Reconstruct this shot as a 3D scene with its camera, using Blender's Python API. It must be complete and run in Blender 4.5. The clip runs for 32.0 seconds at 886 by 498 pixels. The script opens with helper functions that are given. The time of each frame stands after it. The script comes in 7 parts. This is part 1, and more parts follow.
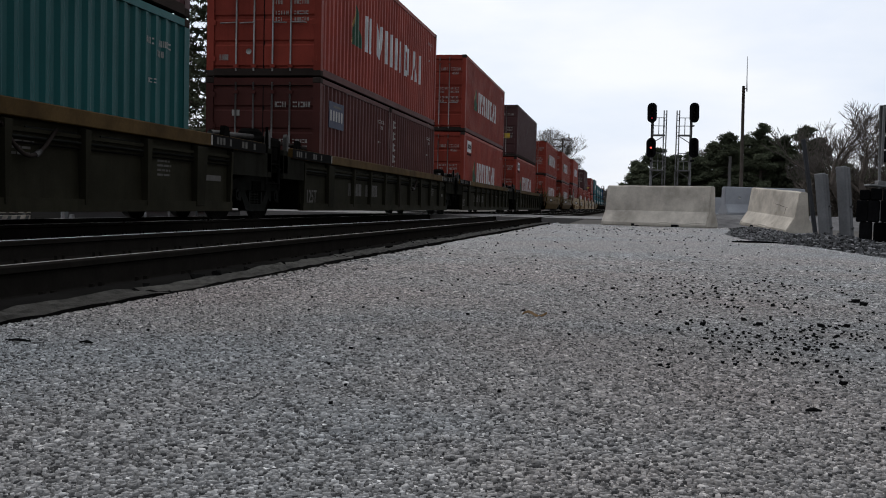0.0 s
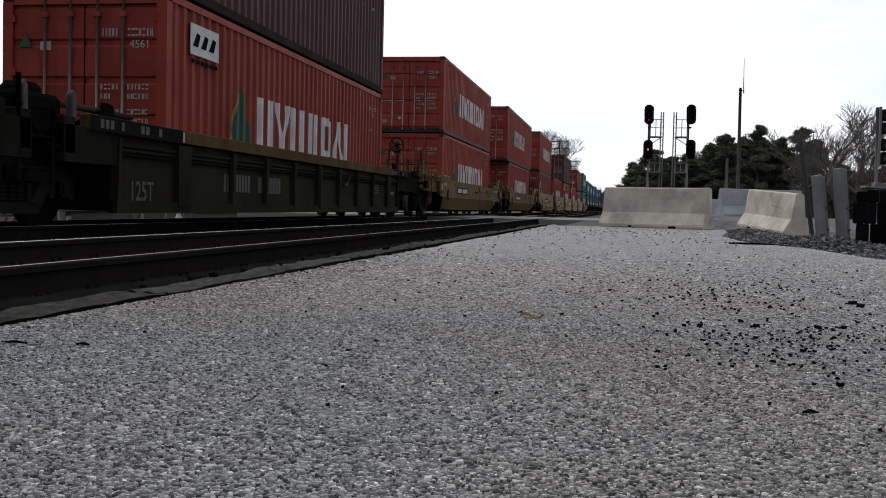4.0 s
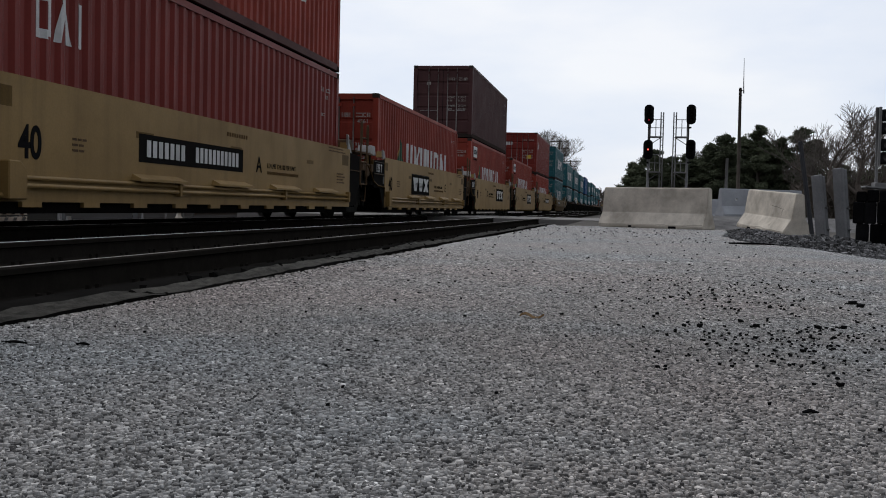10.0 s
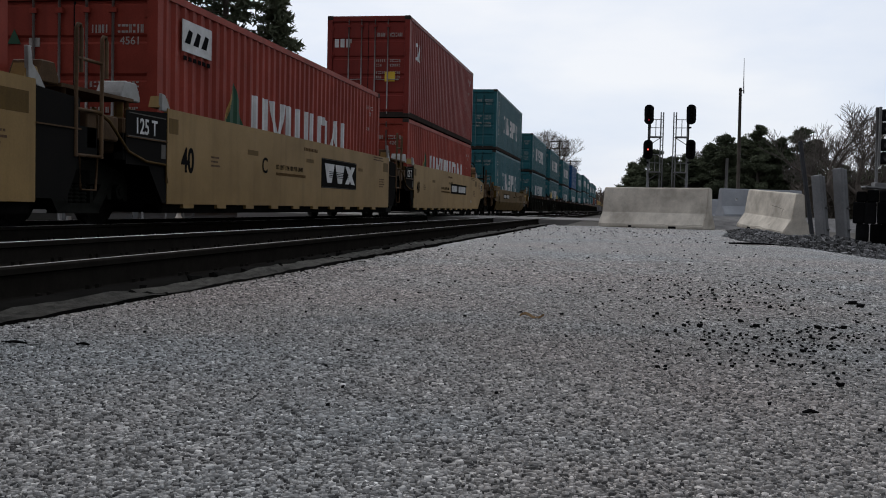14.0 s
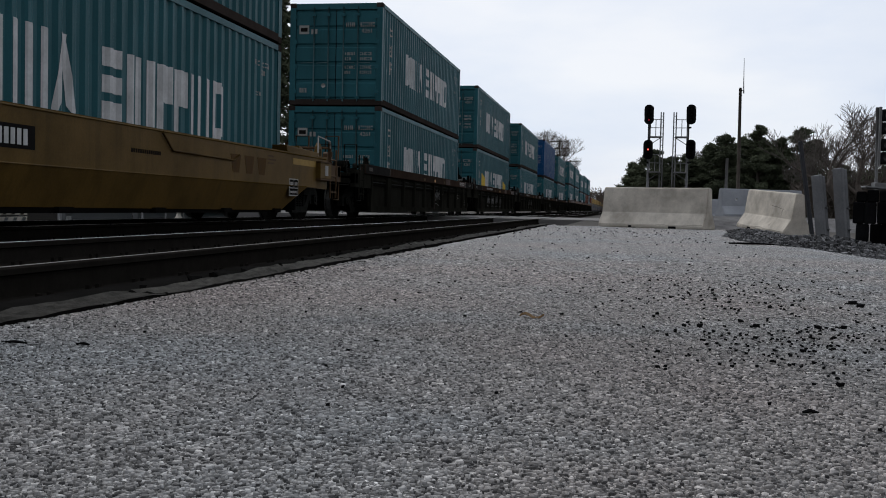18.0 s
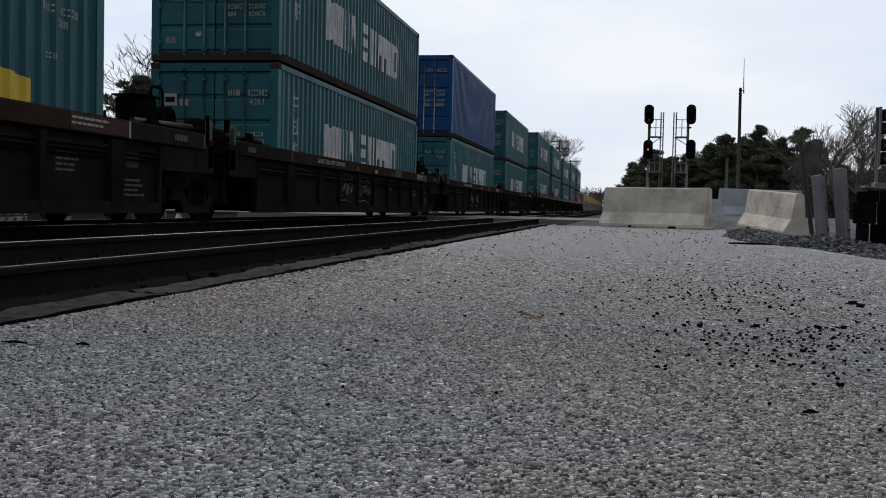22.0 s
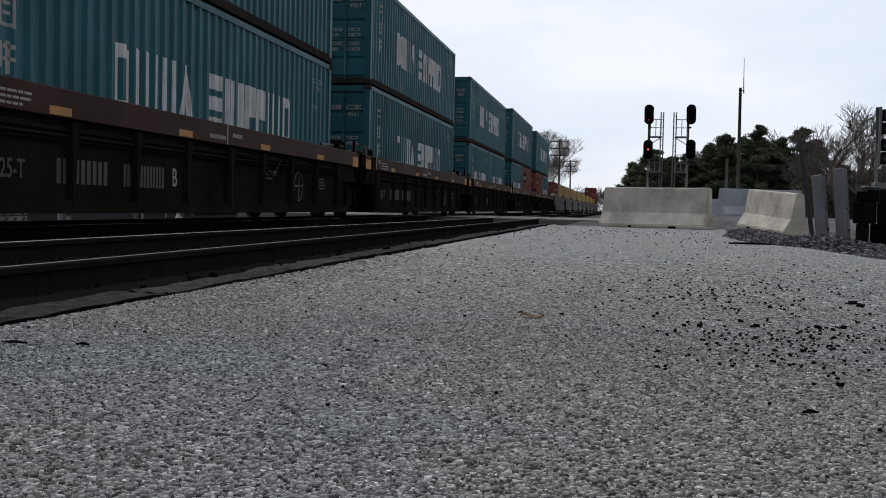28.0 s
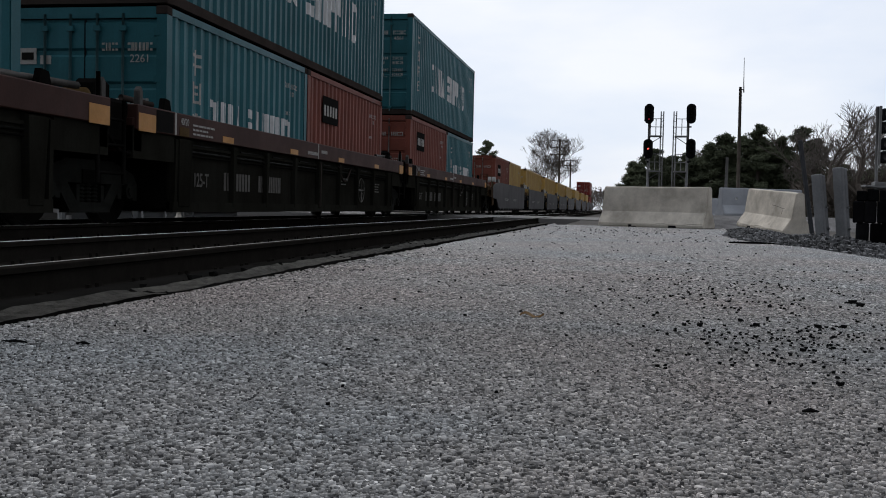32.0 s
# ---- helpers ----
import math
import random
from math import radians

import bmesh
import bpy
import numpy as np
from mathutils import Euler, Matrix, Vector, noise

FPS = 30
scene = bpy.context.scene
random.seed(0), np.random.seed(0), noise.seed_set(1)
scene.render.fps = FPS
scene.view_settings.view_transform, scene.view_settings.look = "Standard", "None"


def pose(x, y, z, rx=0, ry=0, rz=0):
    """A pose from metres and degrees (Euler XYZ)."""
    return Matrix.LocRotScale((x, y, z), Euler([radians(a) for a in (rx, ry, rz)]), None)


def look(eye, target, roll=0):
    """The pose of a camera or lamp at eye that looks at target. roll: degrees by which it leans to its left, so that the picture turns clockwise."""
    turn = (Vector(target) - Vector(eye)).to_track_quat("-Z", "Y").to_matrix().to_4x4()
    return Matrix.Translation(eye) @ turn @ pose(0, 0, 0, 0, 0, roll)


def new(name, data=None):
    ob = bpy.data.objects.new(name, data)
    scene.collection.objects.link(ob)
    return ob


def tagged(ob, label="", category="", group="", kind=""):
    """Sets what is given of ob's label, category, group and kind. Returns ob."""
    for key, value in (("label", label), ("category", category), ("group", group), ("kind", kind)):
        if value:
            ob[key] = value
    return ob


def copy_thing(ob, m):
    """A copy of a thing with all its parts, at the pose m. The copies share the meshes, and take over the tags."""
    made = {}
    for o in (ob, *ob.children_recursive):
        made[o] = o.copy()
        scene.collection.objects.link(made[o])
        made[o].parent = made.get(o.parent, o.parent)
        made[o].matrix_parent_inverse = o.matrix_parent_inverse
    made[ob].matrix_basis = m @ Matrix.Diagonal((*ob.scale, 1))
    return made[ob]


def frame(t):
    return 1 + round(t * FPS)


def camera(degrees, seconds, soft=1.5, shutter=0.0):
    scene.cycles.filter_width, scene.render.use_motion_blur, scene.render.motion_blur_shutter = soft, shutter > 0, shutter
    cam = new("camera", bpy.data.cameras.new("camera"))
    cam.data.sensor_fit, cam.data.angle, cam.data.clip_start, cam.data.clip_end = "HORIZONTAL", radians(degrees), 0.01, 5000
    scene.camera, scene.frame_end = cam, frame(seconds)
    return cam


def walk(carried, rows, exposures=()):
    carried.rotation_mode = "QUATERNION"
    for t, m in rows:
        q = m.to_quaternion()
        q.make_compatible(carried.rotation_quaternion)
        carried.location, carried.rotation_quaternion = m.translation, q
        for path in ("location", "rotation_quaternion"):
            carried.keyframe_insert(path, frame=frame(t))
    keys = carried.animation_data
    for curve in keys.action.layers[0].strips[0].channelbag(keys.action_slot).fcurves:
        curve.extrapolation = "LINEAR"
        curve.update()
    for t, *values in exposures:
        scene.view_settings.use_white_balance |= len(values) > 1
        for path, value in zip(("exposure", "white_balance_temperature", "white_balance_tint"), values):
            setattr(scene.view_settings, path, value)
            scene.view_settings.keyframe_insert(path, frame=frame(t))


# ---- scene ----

# ---------- camera and its walk ----------
cam = camera(48.0, 32.0, soft=1.0)


def aim(right, down):
    """The pose of the camera, with a slight nudge of its aim in thousandths of a radian."""
    return pose(0, 0, 0.28, 87.575 - math.degrees(-down / 1000), 0, 10.147 + math.degrees(right / 1000)) @ pose(0, 0, 0, 0, 0, 1.346)


walk(cam, [(0, aim(2.8, -1.8)), (0.5, aim(2.8, -1.8)), (0.8, aim(2.8, -1.3)), (1.0, aim(2.5, -0.1)), (1.25, aim(0.8, 0.5)), (1.5, aim(0.0, 0.6)),
           (2.0, aim(0.0, 0.5)), (2.5, aim(0.0, 0.1)), (3.5, aim(0, 0)), (16, aim(0, 0)), (30, aim(0, -0.1)), (30.7, aim(0, -0.7)), (32, aim(0, -0.8))],
     exposures=[(0, 0.04, 6520, 10), (1.0, 0.1, 6540, 10), (2.0, 0.22, 6560, 10), (3.5, 0.25, 6590, 10), (5.5, 0.23, 6600, 10), (6.5, 0.13, 6590, 10), (8.0, 0.02, 6560, 10), (10, -0.04, 6530, 10), (12, -0.05, 6510, 10), (14, -0.06, 6490, 10), (18, -0.06, 6470, 10), (26, -0.02, 6470, 10), (32, 0.0, 6470, 10)])

# ---------- world, sun ----------
SUN_UP, SUN_TURN = 48, -34
world = bpy.data.worlds.new("overcast_sky")
scene.world = world
world.use_nodes = True
wn, wl = world.node_tree.nodes, world.node_tree.links
wn.clear()
w_out = wn.new("ShaderNodeOutputWorld")
w_bg = wn.new("ShaderNodeBackground")
w_sky = wn.new("ShaderNodeTexSky")
w_sky.sky_type, w_sky.sun_disc = "NISHITA", False
w_sky.sun_elevation, w_sky.sun_rotation = radians(SUN_UP), radians(SUN_TURN)
w_co = wn.new("ShaderNodeTexCoord")
w_map = wn.new("ShaderNodeMapping")
w_map.inputs["Scale"].default_value = (1.0, 1.0, 3.2)
w_noise = wn.new("ShaderNodeTexNoise")
w_noise.inputs["Scale"].default_value, w_noise.inputs["Detail"].default_value = 3.2, 7
w_noise.inputs["Roughness"].default_value = 0.52
w_ramp = wn.new("ShaderNodeValToRGB")
w_ramp.color_ramp.elements[0].position, w_ramp.color_ramp.elements[0].color = 0.34, (7.65, 8.4, 9.8, 1)
w_ramp.color_ramp.elements[1].position, w_ramp.color_ramp.elements[1].color = 0.66, (9.7, 9.9, 10.35, 1)
w_mix = wn.new("ShaderNodeMix")
w_mix.data_type = "RGBA"
w_mix.inputs[0].default_value = 0.9
wl.new(w_co.outputs["Generated"], w_map.inputs[0])
wl.new(w_map.outputs[0], w_noise.inputs["Vector"])
wl.new(w_noise.outputs["Fac"], w_ramp.inputs[0])
wl.new(w_sky.outputs[0], w_mix.inputs[6])
wl.new(w_ramp.outputs[0], w_mix.inputs[7])
# the cloud is brightest towards the hidden sun and dims gently away from it
w_dot = wn.new("ShaderNodeVectorMath")
w_dot.operation = "DOT_PRODUCT"
w_dot.inputs[1].default_value = (math.sin(radians(SUN_TURN)), math.cos(radians(SUN_TURN)), 0.0)
w_fall = wn.new("ShaderNodeMapRange")
w_fall.inputs["From Min"].default_value, w_fall.inputs["From Max"].default_value = -1.0, 0.7
w_fall.inputs["To Min"].default_value, w_fall.inputs["To Max"].default_value = 0.3, 1.0
w_mul = wn.new("ShaderNodeVectorMath")
w_mul.operation = "SCALE"
wl.new(w_co.outputs["Generated"], w_dot.inputs[0])
wl.new(w_dot.outputs["Value"], w_fall.inputs["Value"])
# an overcast sky is brighter overhead than near the horizon
w_sep = wn.new("ShaderNodeSeparateXYZ")
w_up = wn.new("ShaderNodeMapRange")
w_up.inputs["From Min"].default_value, w_up.inputs["From Max"].default_value = 0.2, 0.9
w_up.inputs["To Min"].default_value, w_up.inputs["To Max"].default_value = 1.0, 1.38
w_both = wn.new("ShaderNodeMath")
w_both.operation = "MULTIPLY"
wl.new(w_co.outputs["Generated"], w_sep.inputs[0])
wl.new(w_sep.outputs["Z"], w_up.inputs["Value"])
wl.new(w_up.outputs[0], w_both.inputs[0])
wl.new(w_fall.outputs[0], w_both.inputs[1])
wl.new(w_mix.outputs[2], w_mul.inputs[0])
wl.new(w_both.outputs[0], w_mul.inputs["Scale"])
wl.new(w_mul.outputs[0], w_bg.inputs["Color"])
w_bg.inputs["Strength"].default_value = 0.1
wl.new(w_bg.outputs[0], w_out.inputs[0])
sun = new("sun", bpy.data.lights.new("sun", "SUN"))
sun.data.energy, sun.data.angle, sun.data.color = 0.85, radians(25), (1.0, 0.96, 0.9)
sun.matrix_world = look((50 * math.sin(radians(SUN_TURN)) * math.cos(radians(SUN_UP)), 50 * math.cos(radians(SUN_TURN)) * math.cos(radians(SUN_UP)), 50 * math.sin(radians(SUN_UP))), (0, 0, 0))
scene.view_settings.exposure = 0.0


# ---------- materials ----------
def shade(name, base, rough=0.7, metal=0.0, dark=None, scale=2.0, amount=0.5, fine=40.0, bump=0.1, streak=0.0, spread=0.0, stain=None, stain_at=0.62, spec=0.25, island=0.0):
    """A weathered surface: base colour, two scales of darker grime, a fine bump, upright streaks, and a slight change from piece to piece."""
    m = bpy.data.materials.new(name)
    m.use_nodes = True
    nt = m.node_tree
    n, l = nt.nodes, nt.links
    b = n["Principled BSDF"]
    b.inputs["Metallic"].default_value = metal
    b.inputs["Specular IOR Level"].default_value = spec
    co = n.new("ShaderNodeTexCoord")
    dark = dark or tuple(c * 0.45 for c in base)

    def noise_of(sc, detail, stretch=(1, 1, 1)):
        mp = n.new("ShaderNodeMapping")
        mp.inputs["Scale"].default_value = stretch
        l.new(co.outputs["Object"], mp.inputs[0])
        t = n.new("ShaderNodeTexNoise")
        t.inputs["Scale"].default_value, t.inputs["Detail"].default_value, t.inputs["Roughness"].default_value = sc, detail, 0.62
        l.new(mp.outputs[0], t.inputs["Vector"])
        return t.outputs["Fac"]

    def ramp(fac, a, c):
        r = n.new("ShaderNodeMapRange")
        r.inputs["From Min"].default_value, r.inputs["From Max"].default_value = a, c
        l.new(fac, r.inputs["Value"])
        return r.outputs[0]

    def mixed(fac, a, c, k=1.0):
        x = n.new("ShaderNodeMix")
        x.data_type = "RGBA"
        if k != 1.0:
            mu = n.new("ShaderNodeMath")
            mu.operation = "MULTIPLY"
            l.new(fac, mu.inputs[0])
            mu.inputs[1].default_value = k
            fac = mu.outputs[0]
        l.new(fac, x.inputs[0])
        for s, v in ((6, a), (7, c)):
            if isinstance(v, tuple):
                x.inputs[s].default_value = (*v, 1)
            else:
                l.new(v, x.inputs[s])
        return x.outputs[2]

    big = noise_of(scale, 6)
    small = noise_of(fine, 5)
    col = mixed(ramp(big, 0.38, 0.68), base, dark, amount)
    col = mixed(ramp(small, 0.35, 0.75), col, dark, amount * 0.6)
    if streak:
        col = mixed(ramp(noise_of(6.0, 5, (1, 1, 0.06)), 0.5, 0.75), col, dark, streak)
    if stain:
        col = mixed(ramp(noise_of(scale * 1.7, 8), stain_at, stain_at + 0.1), col, stain, 0.8)
    if spread:
        info = n.new("ShaderNodeObjectInfo")
        h = n.new("ShaderNodeHueSaturation")
        r = n.new("ShaderNodeMapRange")
        r.inputs["To Min"].default_value, r.inputs["To Max"].default_value = 1 - spread, 1 + spread
        l.new(info.outputs["Random"], r.inputs["Value"])
        l.new(r.outputs[0], h.inputs["Value"])
        l.new(col, h.inputs["Color"])
        col = h.outputs["Color"]
    if island:
        geo = n.new("ShaderNodeNewGeometry")
        h = n.new("ShaderNodeHueSaturation")
        r = n.new("ShaderNodeMapRange")
        r.inputs["To Min"].default_value, r.inputs["To Max"].default_value = 1 - island, 1 + island
        l.new(geo.outputs["Random Per Island"], r.inputs["Value"])
        l.new(r.outputs[0], h.inputs["Value"])
        l.new(col, h.inputs["Color"])
        col = h.outputs["Color"]
    l.new(col, b.inputs["Base Color"])
    rr = n.new("ShaderNodeMapRange")
    rr.inputs["To Min"].default_value, rr.inputs["To Max"].default_value = max(0.05, rough - 0.12), min(1, rough + 0.15)
    l.new(big, rr.inputs["Value"])
    l.new(rr.outputs[0], b.inputs["Roughness"])
    if bump:
        bp = n.new("ShaderNodeBump")
        bp.inputs["Strength"].default_value, bp.inputs["Distance"].default_value = bump, 0.02
        l.new(small, bp.inputs["Height"])
        l.new(bp.outputs[0], b.inputs["Normal"])
    return m


def glow(name, colour, strength):
    m = bpy.data.materials.new(name)
    m.use_nodes = True
    b = m.node_tree.nodes["Principled BSDF"]
    b.inputs["Base Color"].default_value = (*colour, 1)
    b.inputs["Emission Color"].default_value = (*colour, 1)
    b.inputs["Emission Strength"].default_value = strength
    return m


PAINT = {
    "red": shade("orange_red_paint", (0.272, 0.049, 0.033), 0.5, dark=(0.125, 0.025, 0.018), scale=0.7, amount=0.65, streak=0.55, spread=0.12, stain=(0.09, 0.03, 0.018), stain_at=0.7, spec=0.05),
    "crimson": shade("crimson_paint", (0.185, 0.026, 0.02), 0.5, dark=(0.1, 0.018, 0.014), scale=0.7, amount=0.55, streak=0.5, spread=0.1, stain=(0.12, 0.045, 0.022), stain_at=0.68, spec=0.12),
    "brown": shade("dark_brown_paint", (0.082, 0.038, 0.038), 0.6, dark=(0.04, 0.02, 0.02), scale=0.8, amount=0.5, streak=0.4, spread=0.1, spec=0.12),
    "maroon": shade("dull_maroon_box_paint", (0.078, 0.025, 0.021), 0.6, dark=(0.036, 0.014, 0.012), scale=0.8, amount=0.5, streak=0.4, spread=0.1, spec=0.08),
    "rust": shade("rust_brown_paint", (0.17, 0.05, 0.035), 0.6, dark=(0.08, 0.028, 0.02), scale=0.8, amount=0.55, streak=0.45, spread=0.1, spec=0.12),
    "teal": shade("teal_green_paint", (0.024, 0.11, 0.131), 0.45, dark=(0.014, 0.058, 0.066), scale=0.7, amount=0.55, streak=0.4, spread=0.14, stain=(0.05, 0.045, 0.03), stain_at=0.72, spec=0.1),
    "jade": shade("deep_green_paint", (0.01, 0.088, 0.088), 0.45, dark=(0.007, 0.048, 0.048), scale=0.7, amount=0.55, streak=0.4, spread=0.14, spec=0.08),
    "blue": shade("cobalt_blue_paint", (0.004, 0.058, 0.17), 0.45, dark=(0.004, 0.03, 0.085), scale=0.7, amount=0.45, streak=0.35, spec=0.15),
    "ochre": shade("ochre_yellow_box_paint", (0.4, 0.25, 0.06), 0.55, dark=(0.2, 0.12, 0.04), scale=0.7, amount=0.5, streak=0.45, spread=0.1),
}
M_WHITE = shade("faded_white_lettering", (0.58, 0.58, 0.58), 0.6, dark=(0.27, 0.27, 0.26), scale=3, amount=0.5, fine=25, spec=0.15)
M_MARK = shade("grey_white_stencil", (0.34, 0.33, 0.31), 0.7, dark=(0.2, 0.18, 0.16), scale=6, amount=0.5)
M_GREEN = shade("green_emblem_paint", (0.012, 0.062, 0.03), 0.6, scale=3, amount=0.4)
M_AMBER = shade("amber_emblem_paint", (0.35, 0.2, 0.05), 0.6, scale=3)
M_PLACARD = shade("yellow_placard", (0.62, 0.42, 0.04), 0.6, scale=4, amount=0.3)
M_ROD = shade("galvanised_lock_rod", (0.3, 0.29, 0.28), 0.5, 0.5, scale=5, amount=0.5, spread=0.1)
M_TAN = shade("tan_yellow_car_paint", (0.262, 0.167, 0.06), 0.55, dark=(0.115, 0.073, 0.03), scale=0.8, amount=0.45, streak=0.4, spread=0.05, stain=(0.16, 0.09, 0.04), stain_at=0.7, spec=0.12)
M_RUSTTAN = shade("rust_stained_tan_paint", (0.17, 0.098, 0.05), 0.65, dark=(0.06, 0.034, 0.02), scale=3, amount=0.6, spec=0.1)
M_OCHRE = shade("dirty_ochre_car_paint", (0.13, 0.076, 0.018), 0.55, dark=(0.036, 0.023, 0.006), scale=0.7, amount=0.6, streak=0.45, spread=0.05, spec=0.06)
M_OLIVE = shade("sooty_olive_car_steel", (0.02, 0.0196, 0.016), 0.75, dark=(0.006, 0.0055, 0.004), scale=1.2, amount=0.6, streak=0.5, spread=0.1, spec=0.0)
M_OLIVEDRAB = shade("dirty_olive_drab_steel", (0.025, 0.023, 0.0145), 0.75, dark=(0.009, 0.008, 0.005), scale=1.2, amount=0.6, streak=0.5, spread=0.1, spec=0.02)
M_LUG = shade("worn_grey_lug_steel", (0.06, 0.055, 0.05), 0.7, dark=(0.02, 0.018, 0.016), scale=5, amount=0.6)
M_SLAB = shade("dull_grey_slab_paint", (0.05, 0.045, 0.046), 0.7, dark=(0.024, 0.021, 0.021), scale=0.8, amount=0.6, streak=0.4)
M_SILL = shade("dull_tan_sill_paint", (0.092, 0.056, 0.02), 0.7, dark=(0.03, 0.018, 0.008), scale=1.6, amount=0.7, streak=0.4, stain=(0.06, 0.026, 0.012), stain_at=0.64, spec=0.03)
M_MAROON = shade("rusty_maroon_sill_paint", (0.05, 0.02, 0.015), 0.65, dark=(0.02, 0.01, 0.008), scale=1.3, amount=0.6, streak=0.4, spread=0.06, spec=0.1)
M_DARKSILL = shade("sooty_brown_sill_paint", (0.042, 0.029, 0.022), 0.7, dark=(0.018, 0.012, 0.01), scale=1.3, amount=0.6, streak=0.4, stain=(0.08, 0.035, 0.02), stain_at=0.7, spec=0.0)
# Grimy gear darkened further: the shade under the cars is in this colour.
M_UNDER = shade("grimy_shade_black_running_gear", (0.008, 0.0075, 0.007), 0.8, dark=(0.003, 0.003, 0.0025), scale=3, amount=0.6, spec=0.0)
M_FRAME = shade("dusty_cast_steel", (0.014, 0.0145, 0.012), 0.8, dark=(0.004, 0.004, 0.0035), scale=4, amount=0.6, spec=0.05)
M_HOOD = shade("pale_grey_hood_paint", (0.3, 0.3, 0.29), 0.6, dark=(0.14, 0.135, 0.12), scale=4, amount=0.5)
M_WHEEL = shade("worn_wheel_steel", (0.12, 0.115, 0.11), 0.45, 0.7, scale=6, amount=0.5)
M_BLACKPLATE = shade("black_panel_paint", (0.012, 0.012, 0.0115), 0.6, dark=(0.016, 0.014, 0.013), scale=2, amount=0.4, spec=0.0)
M_SOOT = shade("sooty_grey_end_paint", (0.026, 0.025, 0.024), 0.7, dark=(0.012, 0.011, 0.01), scale=2, amount=0.6, streak=0.4, spec=0.0)
M_FADED = shade("worn_off_dark_mark", (0.055, 0.028, 0.009), 0.7, dark=(0.085, 0.046, 0.012), scale=9, amount=0.6, spec=0.05)
M_DULLYELLOW = shade("dirty_yellow_band_paint", (0.3, 0.18, 0.022), 0.6, dark=(0.13, 0.08, 0.015), scale=3, amount=0.6)
M_ORANGE = shade("orange_reflective_patch", (0.42, 0.19, 0.035), 0.5, scale=4, amount=0.4)
M_TEALROD = shade("teal_painted_lock_rod", (0.06, 0.125, 0.135), 0.55, dark=(0.03, 0.06, 0.065), scale=5, amount=0.5, spread=0.1)
M_GREYMETAL = shade("galvanised_grey_steel", (0.2, 0.2, 0.2), 0.5, 0.4, scale=3, amount=0.5)
M_RAILTOP = shade("polished_rail_head", (0.8, 0.79, 0.78), 0.4, 0.35, scale=8, amount=0.15, bump=0.02)
M_SCRAWL = shade("weathered_grey_scrawl", (0.16, 0.155, 0.15), 0.75, dark=(0.06, 0.058, 0.055), scale=6, amount=0.6)
M_FAINT = shade("faded_grey_stencil", (0.085, 0.078, 0.068), 0.75, dark=(0.05, 0.045, 0.04), scale=8, amount=0.6)
M_TARBLOCK = shade("tarred_block_timber", (0.011, 0.011, 0.012), 0.6, dark=(0.003, 0.003, 0.003), scale=6, amount=0.7, streak=0.4, spread=0.5, spec=0.0)
M_NAVY = shade("navy_blue_sign_paint", (0.022, 0.026, 0.06), 0.6, dark=(0.012, 0.015, 0.03), scale=4, amount=0.4)
M_RUSTY = shade("rusty_brown_deck_steel", (0.095, 0.056, 0.028), 0.75, dark=(0.025, 0.016, 0.01), scale=2.5, amount=0.6, streak=0.4, spread=0.15, spec=0.1)
M_RAILDULL = shade("dull_worn_rail_head", (0.3, 0.28, 0.26), 0.45, 0.35, scale=8, amount=0.3, bump=0.02)
# Rail, tie and ballast tones darkened so the track's shade is in the colour.
M_RAIL = shade("rusty_shaded_rail_web", (0.019, 0.017, 0.0145), 0.85, scale=5, amount=0.5, spec=0.0)
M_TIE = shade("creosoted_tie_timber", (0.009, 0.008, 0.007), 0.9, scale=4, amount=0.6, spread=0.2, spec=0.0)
M_BALLAST = shade("oily_shade_dark_ballast", (0.015, 0.0145, 0.0135), 0.9, dark=(0.005, 0.005, 0.0045), scale=3, amount=0.6, spread=0.3, spec=0.0)
M_DARKSTONE = shade("dark_loose_stone", (0.012, 0.012, 0.0125), 0.8, scale=30, amount=0.5, spec=0.0)
M_GREYSTONE = shade("grey_crushed_stone", (0.19, 0.19, 0.192), 0.9, dark=(0.055, 0.055, 0.057), scale=4, amount=0.5, spec=0.05, island=0.75)
M_CONCRETE = shade("weathered_barrier_concrete", (0.72, 0.66, 0.57), 0.9, dark=(0.27, 0.24, 0.2), scale=2.2, amount=0.75, fine=75, bump=0.35, streak=0.3, stain=(0.17, 0.12, 0.085), stain_at=0.68)
M_CONCRETE_GREY = shade("blue_grey_barrier_concrete", (0.38, 0.395, 0.42), 0.9, dark=(0.19, 0.197, 0.21), scale=1.6, amount=0.5, fine=60, bump=0.3)
M_CURB = shade("grey_edging_timber", (0.058, 0.055, 0.048), 0.9, dark=(0.012, 0.0115, 0.01), scale=9, amount=0.85, fine=30, bump=0.5, spread=0.15, spec=0.05)
M_POST = shade("weathered_grey_post", (0.22, 0.222, 0.228), 0.8, dark=(0.07, 0.075, 0.08), scale=3, amount=0.5, streak=0.3)
M_SIGNAL = shade("black_signal_enamel", (0.012, 0.012, 0.013), 0.45, scale=3, amount=0.3, spec=0.0)
M_RED_LENS = glow("lit_red_lens", (1.0, 0.1, 0.08), 2.5)
M_DIM_LENS = glow("dimly_lit_red_lens", (0.6, 0.03, 0.06), 0.35)
M_LENS = shade("unlit_dark_lens", (0.02, 0.018, 0.018), 0.15, scale=9, amount=0.2)
M_BARK = shade("grey_brown_bark", (0.13, 0.11, 0.095), 0.9, scale=6, amount=0.6, spread=0.15, spec=0.05)
# Bark darkened in colour to give twigs their backlit look against the sky.
M_BACKLITBARK = shade("backlit_dark_bark", (0.055, 0.046, 0.04), 0.9, scale=6, amount=0.5, spread=0.15, spec=0.05)
